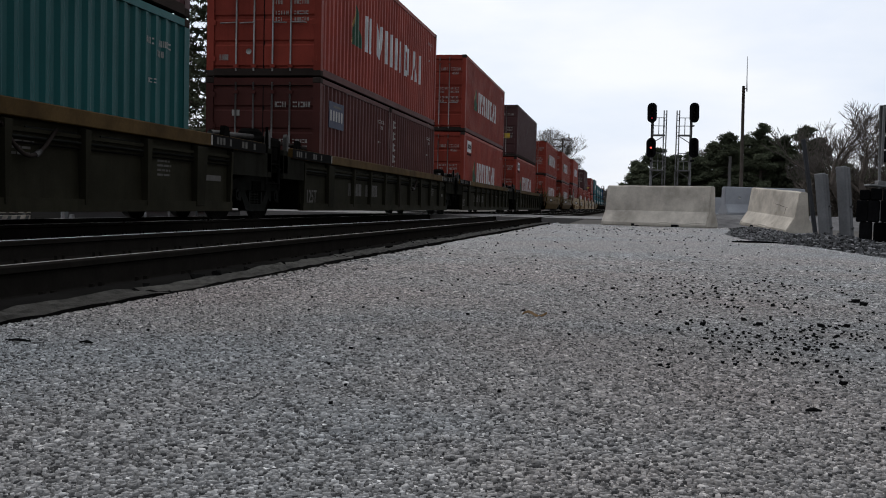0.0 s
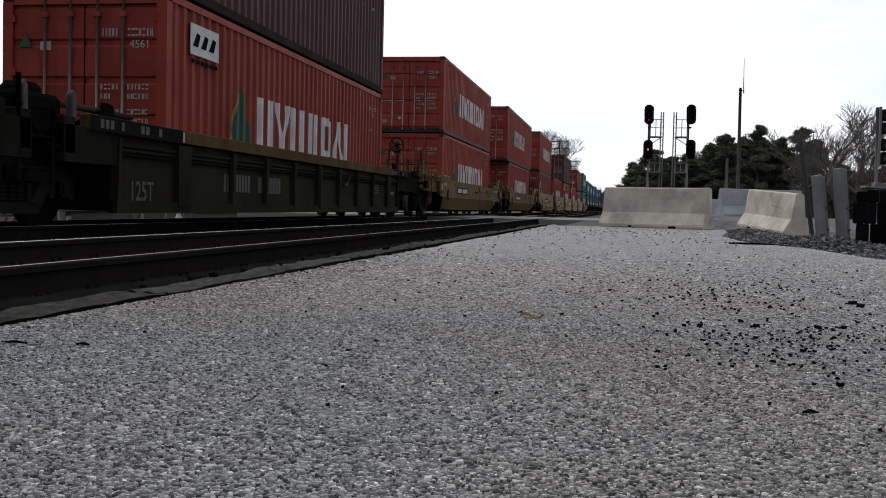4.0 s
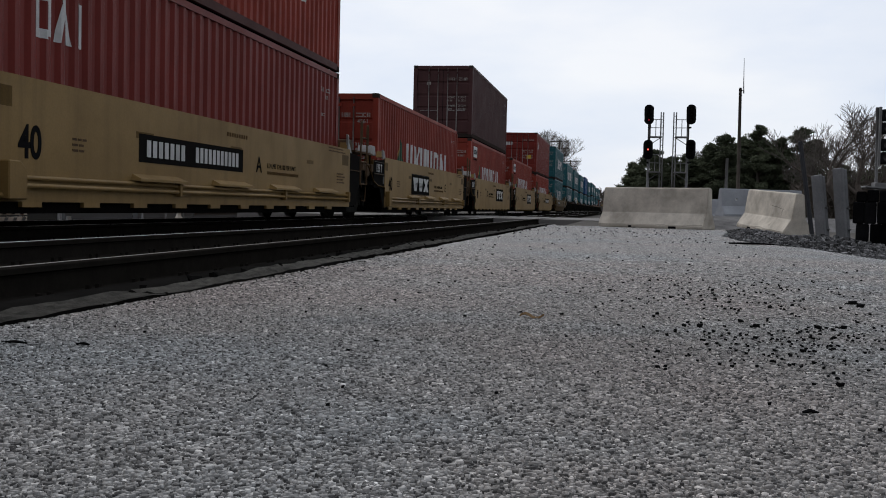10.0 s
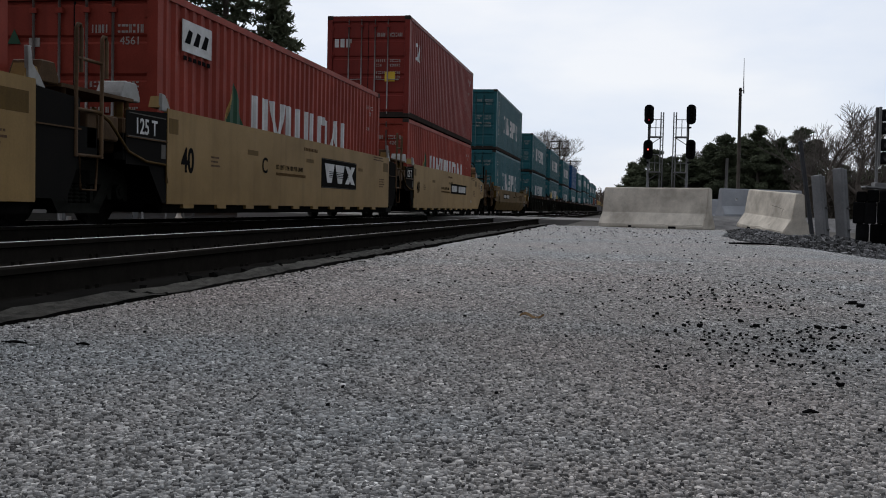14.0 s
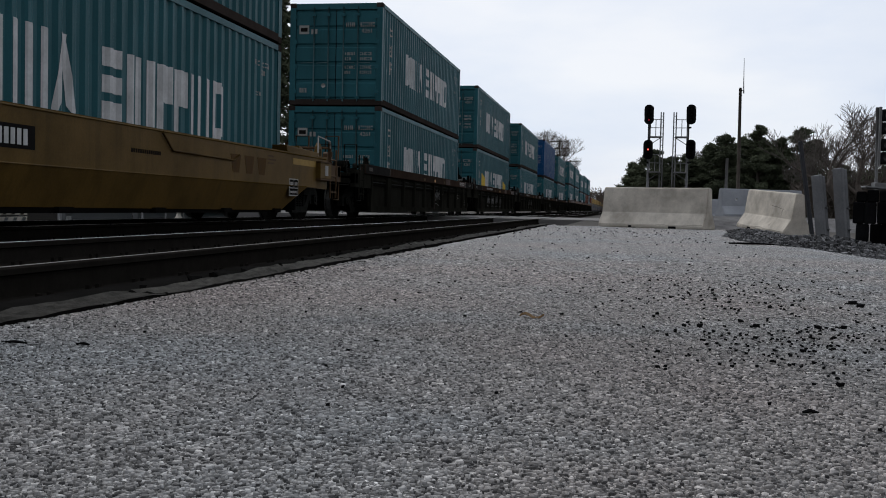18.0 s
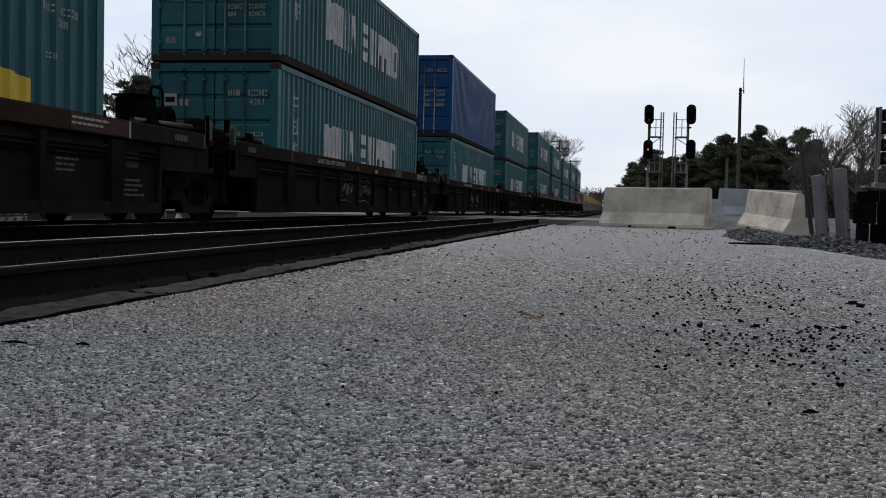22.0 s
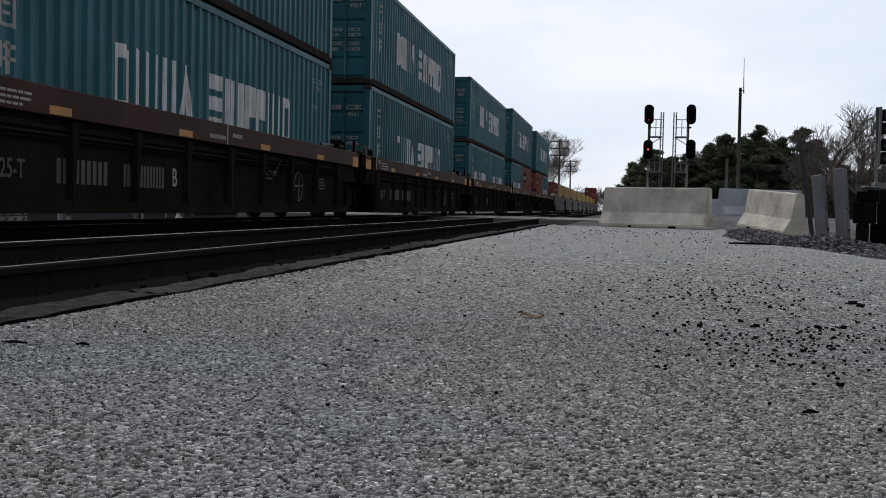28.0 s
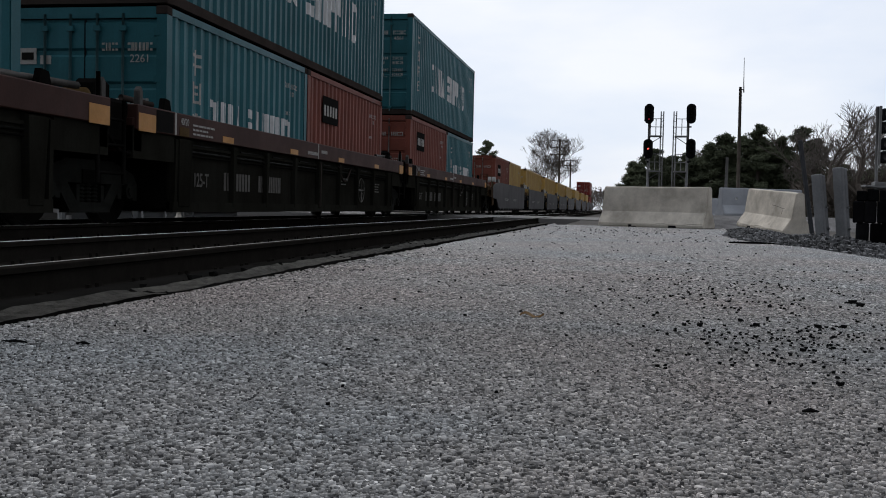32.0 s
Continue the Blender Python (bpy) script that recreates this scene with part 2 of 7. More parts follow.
M_TWIG = shade("bare_twig_bark", (0.15, 0.132, 0.118), 0.9, scale=2, amount=0.4, spread=0.1, spec=0.05)
M_NEEDLE = shade("dark_pine_needles", (0.1, 0.112, 0.068), 0.8, dark=(0.028, 0.036, 0.023), scale=0.6, amount=0.6, fine=6, bump=0, spread=0.25, spec=0.05)
M_BRUSH = shade("brown_scrub_twigs", (0.115, 0.098, 0.082), 0.9, scale=0.8, amount=0.6, fine=8, bump=0, spread=0.2, spec=0.05)
M_POLE = shade("grey_utility_pole_wood", (0.09, 0.075, 0.062), 0.9, scale=4, amount=0.5)
M_WALLGREY = shade("dull_grey_wall_concrete", (0.13, 0.135, 0.135), 0.8, scale=0.5, amount=0.3)
M_GRIME = shade("grimy_container_rail", (0.045, 0.036, 0.032), 0.75, dark=(0.02, 0.016, 0.014), scale=1.5, amount=0.6, spread=0.15, spec=0.0)
M_LEAF = shade("dry_brown_leaf", (0.2, 0.12, 0.05), 0.8, scale=60, amount=0.5)


def paving_tint(n, l, co):
    """Broad bluish and warm tints that wander over the paving: a warmer patch further along, a cooler one nearer the
    edging.
    """
    tint = n.new("ShaderNodeTexNoise")
    tint.inputs["Scale"].default_value, tint.inputs["Detail"].default_value = 0.9, 6
    l.new(co.outputs["Object"], tint.inputs["Vector"])
    level = tint.outputs["Fac"]
    for centre, reach, push in (((-0.75, 4.2, 0), 2.2, 0.13), ((-0.75, 1.35, 0), 0.75, -0.12), ((-0.9, 2.9, 0), 1.1, 0.06)):
        off = n.new("ShaderNodeVectorMath")
        off.operation = "DISTANCE"
        off.inputs[1].default_value = centre
        l.new(co.outputs["Object"], off.inputs[0])
        fade = n.new("ShaderNodeMapRange")
        fade.interpolation_type = "SMOOTHSTEP"
        fade.inputs["From Max"].default_value = reach
        fade.inputs["To Min"].default_value, fade.inputs["To Max"].default_value = push, 0.0
        l.new(off.outputs["Value"], fade.inputs["Value"])
        add = n.new("ShaderNodeMath")
        l.new(level, add.inputs[0])
        l.new(fade.outputs[0], add.inputs[1])
        level = add.outputs[0]
    tr = n.new("ShaderNodeValToRGB")
    te = tr.color_ramp.elements
    te[0].position, te[0].color = 0.34, (0.955, 1.01, 1.035, 1)
    te[1].position, te[1].color = 0.68, (1.12, 1.0, 0.95, 1)
    e = te.new(0.5)
    e.color = (1.04, 1.0, 0.965, 1)
    l.new(level, tr.inputs[0])
    return tr


def chip_seal():
    """Chip-seal paving: pale and dark stone chips of a few millimetres set in bitumen, with broad tints and tar patches."""
    m = bpy.data.materials.new("grey_chip_seal_paving")
    m.use_nodes = True
    n, l = m.node_tree.nodes, m.node_tree.links
    b = n["Principled BSDF"]
    co = n.new("ShaderNodeTexCoord")
    vo = n.new("ShaderNodeTexVoronoi")
    vo.inputs["Scale"].default_value = 125
    vo.inputs["Randomness"].default_value = 0.95
    ve = n.new("ShaderNodeTexVoronoi")
    ve.feature = "DISTANCE_TO_EDGE"
    ve.inputs["Scale"].default_value = 125
    ve.inputs["Randomness"].default_value = 0.95
    l.new(co.outputs["Object"], ve.inputs["Vector"])
    l.new(co.outputs["Object"], vo.inputs["Vector"])
    bw = n.new("ShaderNodeRGBToBW")
    l.new(vo.outputs["Color"], bw.inputs[0])
    cr = n.new("ShaderNodeValToRGB")
    els = cr.color_ramp.elements
    els[0].position, els[0].color = 0.28, (0.015, 0.015, 0.015, 1)
    els[1].position, els[1].color = 0.86, (0.6, 0.59, 0.58, 1)
    for p, c in ((0.38, 0.2), (0.62, 0.34)):
        e = els.new(p)
        e.color = (c, c * 0.985, c * 0.965, 1)
    l.new(bw.outputs[0], cr.inputs[0])
    tr = paving_tint(n, l, co)
    mu = n.new("ShaderNodeMix")
    mu.data_type, mu.blend_type = "RGBA", "MULTIPLY"
    mu.inputs[0].default_value = 1
    l.new(cr.outputs[0], mu.inputs[6])
    l.new(tr.outputs[0], mu.inputs[7])
    patch = n.new("ShaderNodeTexNoise")
    patch.inputs["Scale"].default_value, patch.inputs["Detail"].default_value = 2.4, 8
    l.new(co.outputs["Object"], patch.inputs["Vector"])
    pr = n.new("ShaderNodeMapRange")
    pr.inputs["From Min"].default_value, pr.inputs["From Max"].default_value = 0.35, 0.75
    pr.inputs["To Min"].default_value, pr.inputs["To Max"].default_value = 1.1, 0.8
    l.new(patch.outputs["Fac"], pr.inputs["Value"])
    pit = n.new("ShaderNodeTexNoise")
    pit.inputs["Scale"].default_value, pit.inputs["Detail"].default_value, pit.inputs["Roughness"].default_value = 38, 6, 0.8
    l.new(co.outputs["Object"], pit.inputs["Vector"])
    pq = n.new("ShaderNodeMapRange")
    pq.inputs["From Min"].default_value, pq.inputs["From Max"].default_value = 0.38, 0.6
    pq.inputs["To Min"].default_value, pq.inputs["To Max"].default_value = 0.66, 1.24
    l.new(pit.outputs["Fac"], pq.inputs["Value"])
    both = n.new("ShaderNodeMath")
    both.operation = "MULTIPLY"
    l.new(pr.outputs[0], both.inputs[0])
    l.new(pq.outputs[0], both.inputs[1])
    hs = n.new("ShaderNodeHueSaturation")
    l.new(both.outputs[0], hs.inputs["Value"])
    l.new(mu.outputs[2], hs.inputs["Color"])
    seat = n.new("ShaderNodeMapRange")
    seat.inputs["From Min"].default_value, seat.inputs["From Max"].default_value = 0.03, 0.2
    seat.inputs["To Min"].default_value, seat.inputs["To Max"].default_value = 0.1, 1.12
    l.new(ve.outputs["Distance"], seat.inputs["Value"])
    joint = n.new("ShaderNodeMix")
    joint.data_type, joint.blend_type = "RGBA", "MULTIPLY"
    joint.inputs[0].default_value = 1
    l.new(hs.outputs[0], joint.inputs[6])
    l.new(seat.outputs[0], joint.inputs[7])
    l.new(joint.outputs[2], b.inputs["Base Color"])
    b.inputs["Specular IOR Level"].default_value = 0.62
    b.inputs["Roughness"].default_value = 0.72
    bp = n.new("ShaderNodeBump")
    bp.inputs["Strength"].default_value, bp.inputs["Distance"].default_value = 1.0, 0.005
    inv = n.new("ShaderNodeMath")
    inv.operation = "MINIMUM"
    inv.inputs[0].default_value = 0.2
    l.new(ve.outputs["Distance"], inv.inputs[1])
    l.new(inv.outputs[0], bp.inputs["Height"])
    l.new(bp.outputs[0], b.inputs["Normal"])
    return m


M_PAVING = chip_seal()
M_GROUND = shade("dirt_and_gravel_ground", (0.1, 0.092, 0.083), 0.95, dark=(0.04, 0.037, 0.033), scale=0.35, amount=0.7, fine=14, bump=0.4, spec=0.05)
M_GRAVEL = shade("dull_grey_gravel", (0.17, 0.165, 0.165), 0.95, dark=(0.05, 0.048, 0.047), scale=1.4, amount=0.8, fine=22, bump=0.6, spec=0.05)
M_ASPHALT = shade("pale_worn_asphalt", (0.2, 0.19, 0.18), 0.9, dark=(0.12, 0.115, 0.11), scale=0.6, amount=0.5, fine=30, bump=0.3)


# ---------- mesh helpers ----------
def mesh(name, verts, faces, mat, smooth=False):
    me = bpy.data.meshes.new(name)
    me.from_pydata(verts, [], faces)
    me.materials.append(mat)
    if smooth:
        me.shade_smooth()
    me.update()
    return me


def piece(name, me, parent, at=(0, 0, 0), label="", turn=None):
    """A mesh as one object under a thing or a part."""
    ob = new(name, me)
    ob.parent = parent
    ob.location = at
    if turn:
        ob.rotation_euler = [radians(a) for a in turn]
    if label:
        ob["label"] = label
    return ob


def thing(name, m, label, category, group="", kind="", me=None):
    ob = new(name, me)
    ob.matrix_basis = m
    return tagged(ob, label, category, group, kind)


BOXF = [(0, 3, 2, 1), (4, 5, 6, 7), (0, 1, 5, 4), (1, 2, 6, 5), (2, 3, 7, 6), (3, 0, 4, 7)]


def box_vf(x0, x1, y0, y1, z0, z1):
    return [(x0, y0, z0), (x1, y0, z0), (x1, y1, z0), (x0, y1, z0), (x0, y0, z1), (x1, y0, z1), (x1, y1, z1), (x0, y1, z1)], BOXF


def joined(shapes):
    vs, fs = [], []
    for v, f in shapes:
        k = len(vs)
        vs += v
        fs += [tuple(i + k for i in face) for face in f]
    return vs, fs


def bevelled(name, vf, mat, width, segments=1):
    bm = bmesh.new()
    vs = [bm.verts.new(v) for v in vf[0]]
    for f in vf[1]:
        bm.faces.new([vs[i] for i in f])
    bmesh.ops.bevel(bm, geom=bm.edges[:], offset=width, segments=segments, affect="EDGES")
    me = bpy.data.meshes.new(name)
    bm.to_mesh(me)
    bm.free()
    me.materials.append(mat)
    return me


def box(name, parent, mat, x0, x1, y0, y1, z0, z1, label="", bevel=0.0):
    vf = box_vf(x0, x1, y0, y1, z0, z1)
    return piece(name, bevelled(name, vf, mat, bevel) if bevel else mesh(name, *vf, mat), parent, label=label)


def tube_vf(points, radii, sides=8, caps=True):
    """A round bar through the points."""
    vs, fs = [], []
    pts = [Vector(p) for p in points]
    if not isinstance(radii, (list, tuple)):
        radii = [radii] * len(pts)
    for i, p in enumerate(pts):
        d = (pts[min(i + 1, len(pts) - 1)] - pts[max(i - 1, 0)]).normalized()
        a = d.orthogonal().normalized() if abs(d.z) > 0.9 else d.cross(Vector((0, 0, 1))).normalized()
        c = d.cross(a)
        for k in range(sides):
            w = 2 * math.pi * k / sides
            vs.append(tuple(p + (a * math.cos(w) + c * math.sin(w)) * radii[i]))
    for i in range(len(pts) - 1):
        for k in range(sides):
            k2 = (k + 1) % sides
            fs.append((i * sides + k, i * sides + k2, (i + 1) * sides + k2, (i + 1) * sides + k))
    if caps:
        fs.append(tuple(range(sides)))
        fs.append(tuple(reversed(range(len(vs) - sides, len(vs)))))
    return vs, fs


def tube(name, parent, mat, points, r, sides=8, label=""):
    return piece(name, mesh(name, *tube_vf(points, r, sides), mat, True), parent, label=label)


def prism_vf(outline, a, c, axis="x"):
    """An outline of (u, v) drawn from a to c along an axis: along x it lies in y, z; along y in x, z; along z in x, y."""
    def at(u, v, w):
        return {"x": (w, u, v), "y": (u, w, v), "z": (u, v, w)}[axis]
    k = len(outline)
    vs = [at(u, v, a) for u, v in outline] + [at(u, v, c) for u, v in outline]
    fs = [tuple(range(k)), tuple(range(2 * k - 1, k - 1, -1))]
    fs += [(i, i + k, (i + 1) % k + k, (i + 1) % k) for i in range(k)]
    return vs, fs


def fix_normals(me):
    bm = bmesh.new()
    bm.from_mesh(me)
    bmesh.ops.recalc_face_normals(bm, faces=bm.faces)
    bm.to_mesh(me)
    bm.free()
    return me


def prism(name, parent, mat, outline, a, c, axis="x", label="", bevel=0.0):
    vf = prism_vf(outline, a, c, axis)
    me = bevelled(name, vf, mat, bevel) if bevel else mesh(name, *vf, mat)
    return piece(name, fix_normals(me), parent, label=label)


def text_mesh(name, words, size, mat):
    cu = bpy.data.curves.new(name, "FONT")
    cu.offset = 0.012 if size > 0.4 else 0.004 if size > 0.25 else 0.0
    cu.body, cu.size, cu.extrude, cu.align_x, cu.align_y = words, size, 0.002, "CENTER", "CENTER"
    ob = bpy.data.objects.new(name, cu)
    me = bpy.data.meshes.new_from_object(ob)
    bpy.data.objects.remove(ob)
    me.materials.append(mat)
    return me


SIDE_ON = Matrix(((0, 0, 1, 0), (1, 0, 0, 0), (0, 1, 0, 0), (0, 0, 0, 1)))


def text_on_side(name, words, size, mat, parent, x, y, z, narrow=1.0):
    ob = piece(name, text_mesh(name, words, size, mat), parent)
    ob.matrix_basis = Matrix.Translation((x, y, z)) @ SIDE_ON @ Matrix.Diagonal((narrow, 1, 1, 1))
    return ob


# ---------- ground, paving, tracks ----------
CX = -7.323      # centre of the train's track
NX = -3.5625     # centre of the track in front of it
RAIL = -0.046    # top of the rails; the paving is at 0


def ground_height(x, y):
    left = min(1, max(0, (-x - 1.45) / 0.3))
    z = -0.16 + (-0.262 + 0.16) * left
    if x < -10:
        z = -0.262 - 0.04 * min(1, (-x - 10) / 3)
    if y > 22 and x > -1.4:
        z += 0.08 * min(1, (y - 22) / 4)
    return z


def build_ground():
    xs = sorted({-3000, -900, -300, -120, -60, -40, -28, -20, -15, -13, -12, -11, -10.3, -10, *np.arange(-9.5, -1.7, 0.5).round(2).tolist(), -1.75, -1.6, -1.45, -1.3, -0.5, 0.5, 1.2,
                 *np.arange(1.4, 6, 0.4).round(2).tolist(), 7, 9, 12, 16, 24, 40, 80, 200, 600, 3000})
    ys = sorted({-600, -200, -60, -20, -8, *range(-4, 50, 2), 55, 60, 70, 85, 100, 130, 170, 230, 300, 450, 700, 1200, 3500})
    vs = [(x, y, ground_height(x, y) + 0.012 * noise.noise((x * 0.9, y * 0.9, 0))) for y in ys for x in xs]
    k = len(xs)
    fs = [(j * k + i, j * k + i + 1, (j + 1) * k + i + 1, (j + 1) * k + i) for j in range(len(ys) - 1) for i in range(k - 1)]
    return thing("ground", pose(0, 0, 0), "flat grey-brown dirt and gravel ground along the railway", "ground", kind="structure", me=mesh("ground", vs, fs, M_GROUND, True))


build_ground()


def edge_shift(y):
    """The paving's broken edge wanders a little to the left further on."""
    return -0.045 * min(1, max(0, (y - 3.0) / 3.0))


def far_dip(y):
    """The path falls away slightly towards the barriers."""
    return -0.042 * min(1, max(0, (y - 9) / 9))


def build_paving():
    edge = [(1.95, -30), (1.95, 3), (1.9, 6.2), (1.76, 7.3), (1.66, 8.8), (1.45, 9.9), (1.3, 11.5), (1.35, 14), (1.62, 16.5), (1.9, 18.6), (2.0, 20.6)]
    rows = []
    rng = random.Random(4)
    ys = [-30, -10, -3] + [round(-1 + 0.09 * i, 3) for i in range(100)] + [round(8.1 + 0.35 * i, 3) for i in range(40)]
    ys = [y for y in ys if y < 20.6] + [20.6]
    vs, fs = [], []
    for y in ys:
        for (x0, y0), (x1, y1) in zip(edge, edge[1:]):
            if y0 <= y <= y1:
                r = x0 + (x1 - x0) * (y - y0) / (y1 - y0)
        jl, jr = rng.uniform(-0.012, 0.014) + 0.016 * noise.noise((y * 1.9, 0, 5)), rng.uniform(-0.04, 0.04)
        left = -1.315 + jl + edge_shift(y)
        sag = 0.01 * noise.noise((y * 0.3, 3, 1)) * min(1, max(0, (y - 7) / 3)) + far_dip(y)
        row = [(left, y, -0.42), (left, y, -0.02)] + [(left + (r - left) * f, y, 0.0 + (sag if 0.05 < f < 0.95 else sag - 0.005)) for f in (0.015, 0.1, 0.3, 0.5, 0.7, 0.9, 0.98)] + [(r + jr, y, -0.03), (r + jr + 0.03, y, -0.42)]
        vs += row
        w = len(row)
    for j in range(len(ys) - 1):
        for i in range(w - 1):
            fs.append((j * w + i, j * w + i + 1, (j + 1) * w + i + 1, (j + 1) * w + i))
    fs.append(tuple((len(ys) - 1) * w + i for i in range(w)))
    me = fix_normals(mesh("pavement", vs, fs, M_PAVING))
    thing("pavement", pose(0, 0, 0), "worn grey chip-seal paved path beside the tracks", "pavement", kind="structure", me=me)


build_paving()


def rail_outline():
    h = 0.18
    return [(-0.07, -h), (0.07, -h), (0.07, -h + 0.014), (0.014, -h + 0.034), (0.010, -0.06), (0.012, -0.045), (0.036, -0.036), (0.037, -0.008), (0.028, -0.0), (-0.028, 0.0),
            (-0.037, -0.008), (-0.036, -0.036), (-0.012, -0.045), (-0.010, -0.06), (-0.014, -h + 0.034), (-0.07, -h + 0.014)]


def build_track(name, x, label):
    root = thing(name, pose(x, 0, RAIL), label, "railway track", kind="structure")
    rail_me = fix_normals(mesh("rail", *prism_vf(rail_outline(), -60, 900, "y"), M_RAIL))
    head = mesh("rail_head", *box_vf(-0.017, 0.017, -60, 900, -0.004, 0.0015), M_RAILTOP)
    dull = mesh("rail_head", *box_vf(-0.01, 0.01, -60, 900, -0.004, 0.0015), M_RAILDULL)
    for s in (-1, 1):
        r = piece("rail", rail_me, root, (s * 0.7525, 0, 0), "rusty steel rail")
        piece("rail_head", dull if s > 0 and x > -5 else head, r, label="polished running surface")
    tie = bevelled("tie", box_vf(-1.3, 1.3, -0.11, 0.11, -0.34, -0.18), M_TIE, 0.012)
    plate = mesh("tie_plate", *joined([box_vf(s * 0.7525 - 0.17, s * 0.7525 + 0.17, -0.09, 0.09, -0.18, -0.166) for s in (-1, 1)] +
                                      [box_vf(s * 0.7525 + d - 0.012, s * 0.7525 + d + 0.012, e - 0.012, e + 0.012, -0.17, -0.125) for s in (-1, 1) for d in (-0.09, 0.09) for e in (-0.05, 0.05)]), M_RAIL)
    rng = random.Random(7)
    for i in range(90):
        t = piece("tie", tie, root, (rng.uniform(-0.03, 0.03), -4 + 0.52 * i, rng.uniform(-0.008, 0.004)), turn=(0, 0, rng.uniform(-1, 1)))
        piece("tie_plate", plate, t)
    return root


build_track("track_near", NX, "oil-stained, shade-darkened empty railway track with worn steel rails")
build_track("track_far", CX, "railway track carrying the passing freight train")


def rock_vf(rng, r):
    """One irregular stone with eight or so corners."""
    vs = []
    for sx in (-1, 1):
        for sy in (-1, 1):
            for sz in (-1, 1):
                k = rng.uniform(0.55, 1.0) * r
                vs.append((sx * k * rng.uniform(0.5, 1), sy * k * rng.uniform(0.5, 1), sz * k * rng.uniform(0.4, 0.75)))
    return vs, [(0, 1, 3, 2), (4, 6, 7, 5), (0, 4, 5, 1), (2, 3, 7, 6), (0, 2, 6, 4), (1, 5, 7, 3)]


def scatter(name, spots, mat, label, category, seed):
    rng = random.Random(seed)
    stones = [rock_vf(rng, 1.0) for _ in range(24)]
    vs, fs = [], []
    for x, y, z, r in spots:
        v, f = stones[rng.randrange(24)]
        a = rng.uniform(0, 6.283)
        c, s = math.cos(a) * r, math.sin(a) * r
        k = len(vs)
        vs += [(x + p[0] * c - p[1] * s, y + p[0] * s + p[1] * c, z + p[2] * r) for p in v]
        fs += [tuple(i + k for i in q) for q in f]
    return thing(name, pose(0, 0, 0), label, category, kind="stuff", me=mesh(name, vs, fs, mat))


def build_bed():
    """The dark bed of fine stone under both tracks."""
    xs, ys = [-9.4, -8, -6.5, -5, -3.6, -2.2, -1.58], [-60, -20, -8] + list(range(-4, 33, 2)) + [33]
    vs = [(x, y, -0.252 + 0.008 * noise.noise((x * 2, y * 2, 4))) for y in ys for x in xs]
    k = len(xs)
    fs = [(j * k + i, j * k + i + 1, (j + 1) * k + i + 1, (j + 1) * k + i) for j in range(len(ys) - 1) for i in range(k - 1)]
    thing("ballast_bed", pose(0, 0, 0), "dark oily stone bed under both tracks, shade in its colour", "ballast", kind="structure", me=mesh("ballast_bed", vs, fs, M_BALLAST))


build_bed()


def ballast_spots():
    rng = random.Random(21)
    out = []
    for _ in range(15000):
        y = -6 + 50 * rng.random() ** 1.4
        x = rng.uniform(-9.4, -1.6)
        near_rail = min(abs(x - NX - s * 0.7525) for s in (-1, 1)) < 0.09 or min(abs(x - CX - s * 0.7525) for s in (-1, 1)) < 0.09
        if near_rail:
            continue
        out.append((x, y, -0.262 + rng.uniform(0.0, 0.02), rng.uniform(0.018, 0.04)))
    return out


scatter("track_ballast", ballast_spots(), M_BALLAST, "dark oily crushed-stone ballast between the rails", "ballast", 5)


def build_edging():
    """The weathered strip that runs along the paving's edge, in lengths laid end to end."""
    root = thing("paving_edging", pose(0, 0, 0), "weathered grey edging strip along the paving's broken edge", "edging", kind="structure")
    rng = random.Random(9)
    y = -6.0
    while y < 20.4:
        ln = rng.uniform(1.8, 2.9)
        bm = bmesh.new()
        n = 30
        rings = []
        for i in range(n + 1):
            yy = y + ln * i / n
            e = edge_shift(yy)
            a, c = -1.6 + 0.03 * noise.noise((yy * 1.3, 2, 0)) + rng.uniform(-0.01, 0.01) + e, -1.45 + 0.014 * noise.noise((yy * 1.7, 6, 0)) + rng.uniform(-0.006, 0.006) + e
            top = -0.016 + rng.uniform(-0.003, 0.003)
            ridge = [0.014 * noise.noise((yy * 0.7, k * 3.1, 1)) + 0.004 * noise.noise((yy * 6, k * 3.1, 4)) for k in range(5)]
            across = [(a, -0.3), (a, top - 0.03), (a + 0.008, top - 0.008 + ridge[0])] + [(a + (c - a) * (0.1 + 0.2 * k), top - (0.013 if k % 2 else 0) + ridge[k]) for k in range(5)] + [(c - 0.006, top - 0.003), (c, top - 0.006), (c, -0.3)]
            rings.append([bm.verts.new((u, yy, w)) for u, w in across])
        for p, q in zip(rings, rings[1:]):
            for i in range(10):
                bm.faces.new((p[i], p[i + 1], q[i + 1], q[i]))
        bm.faces.new(rings[0])
        bm.faces.new(rings[-1])
        bmesh.ops.recalc_face_normals(bm, faces=bm.faces)
        me = bpy.data.meshes.new("edging_length")
        bm.to_mesh(me)
        bm.free()
        me.materials.append(M_CURB)
        me.materials.append(M_BALLAST)
        # Side faces take the dark ballast colour for the shade in the gap.
        for f in me.polygons:
            if f.index % 10 in (0, 9):
                f.material_index = 1
        piece("edging_length", me, root)
        y += ln + 0.02
    # Dark filler standing for the shade between edging and paving.
    box("gap_soil", root, M_BALLAST, -1.5, -1.31, -6, 20.4, -0.3, -0.09)
    box("verge_soil", root, M_BALLAST, -2.2, -1.52, -6, 20.4, -0.3, -0.1)


build_edging()


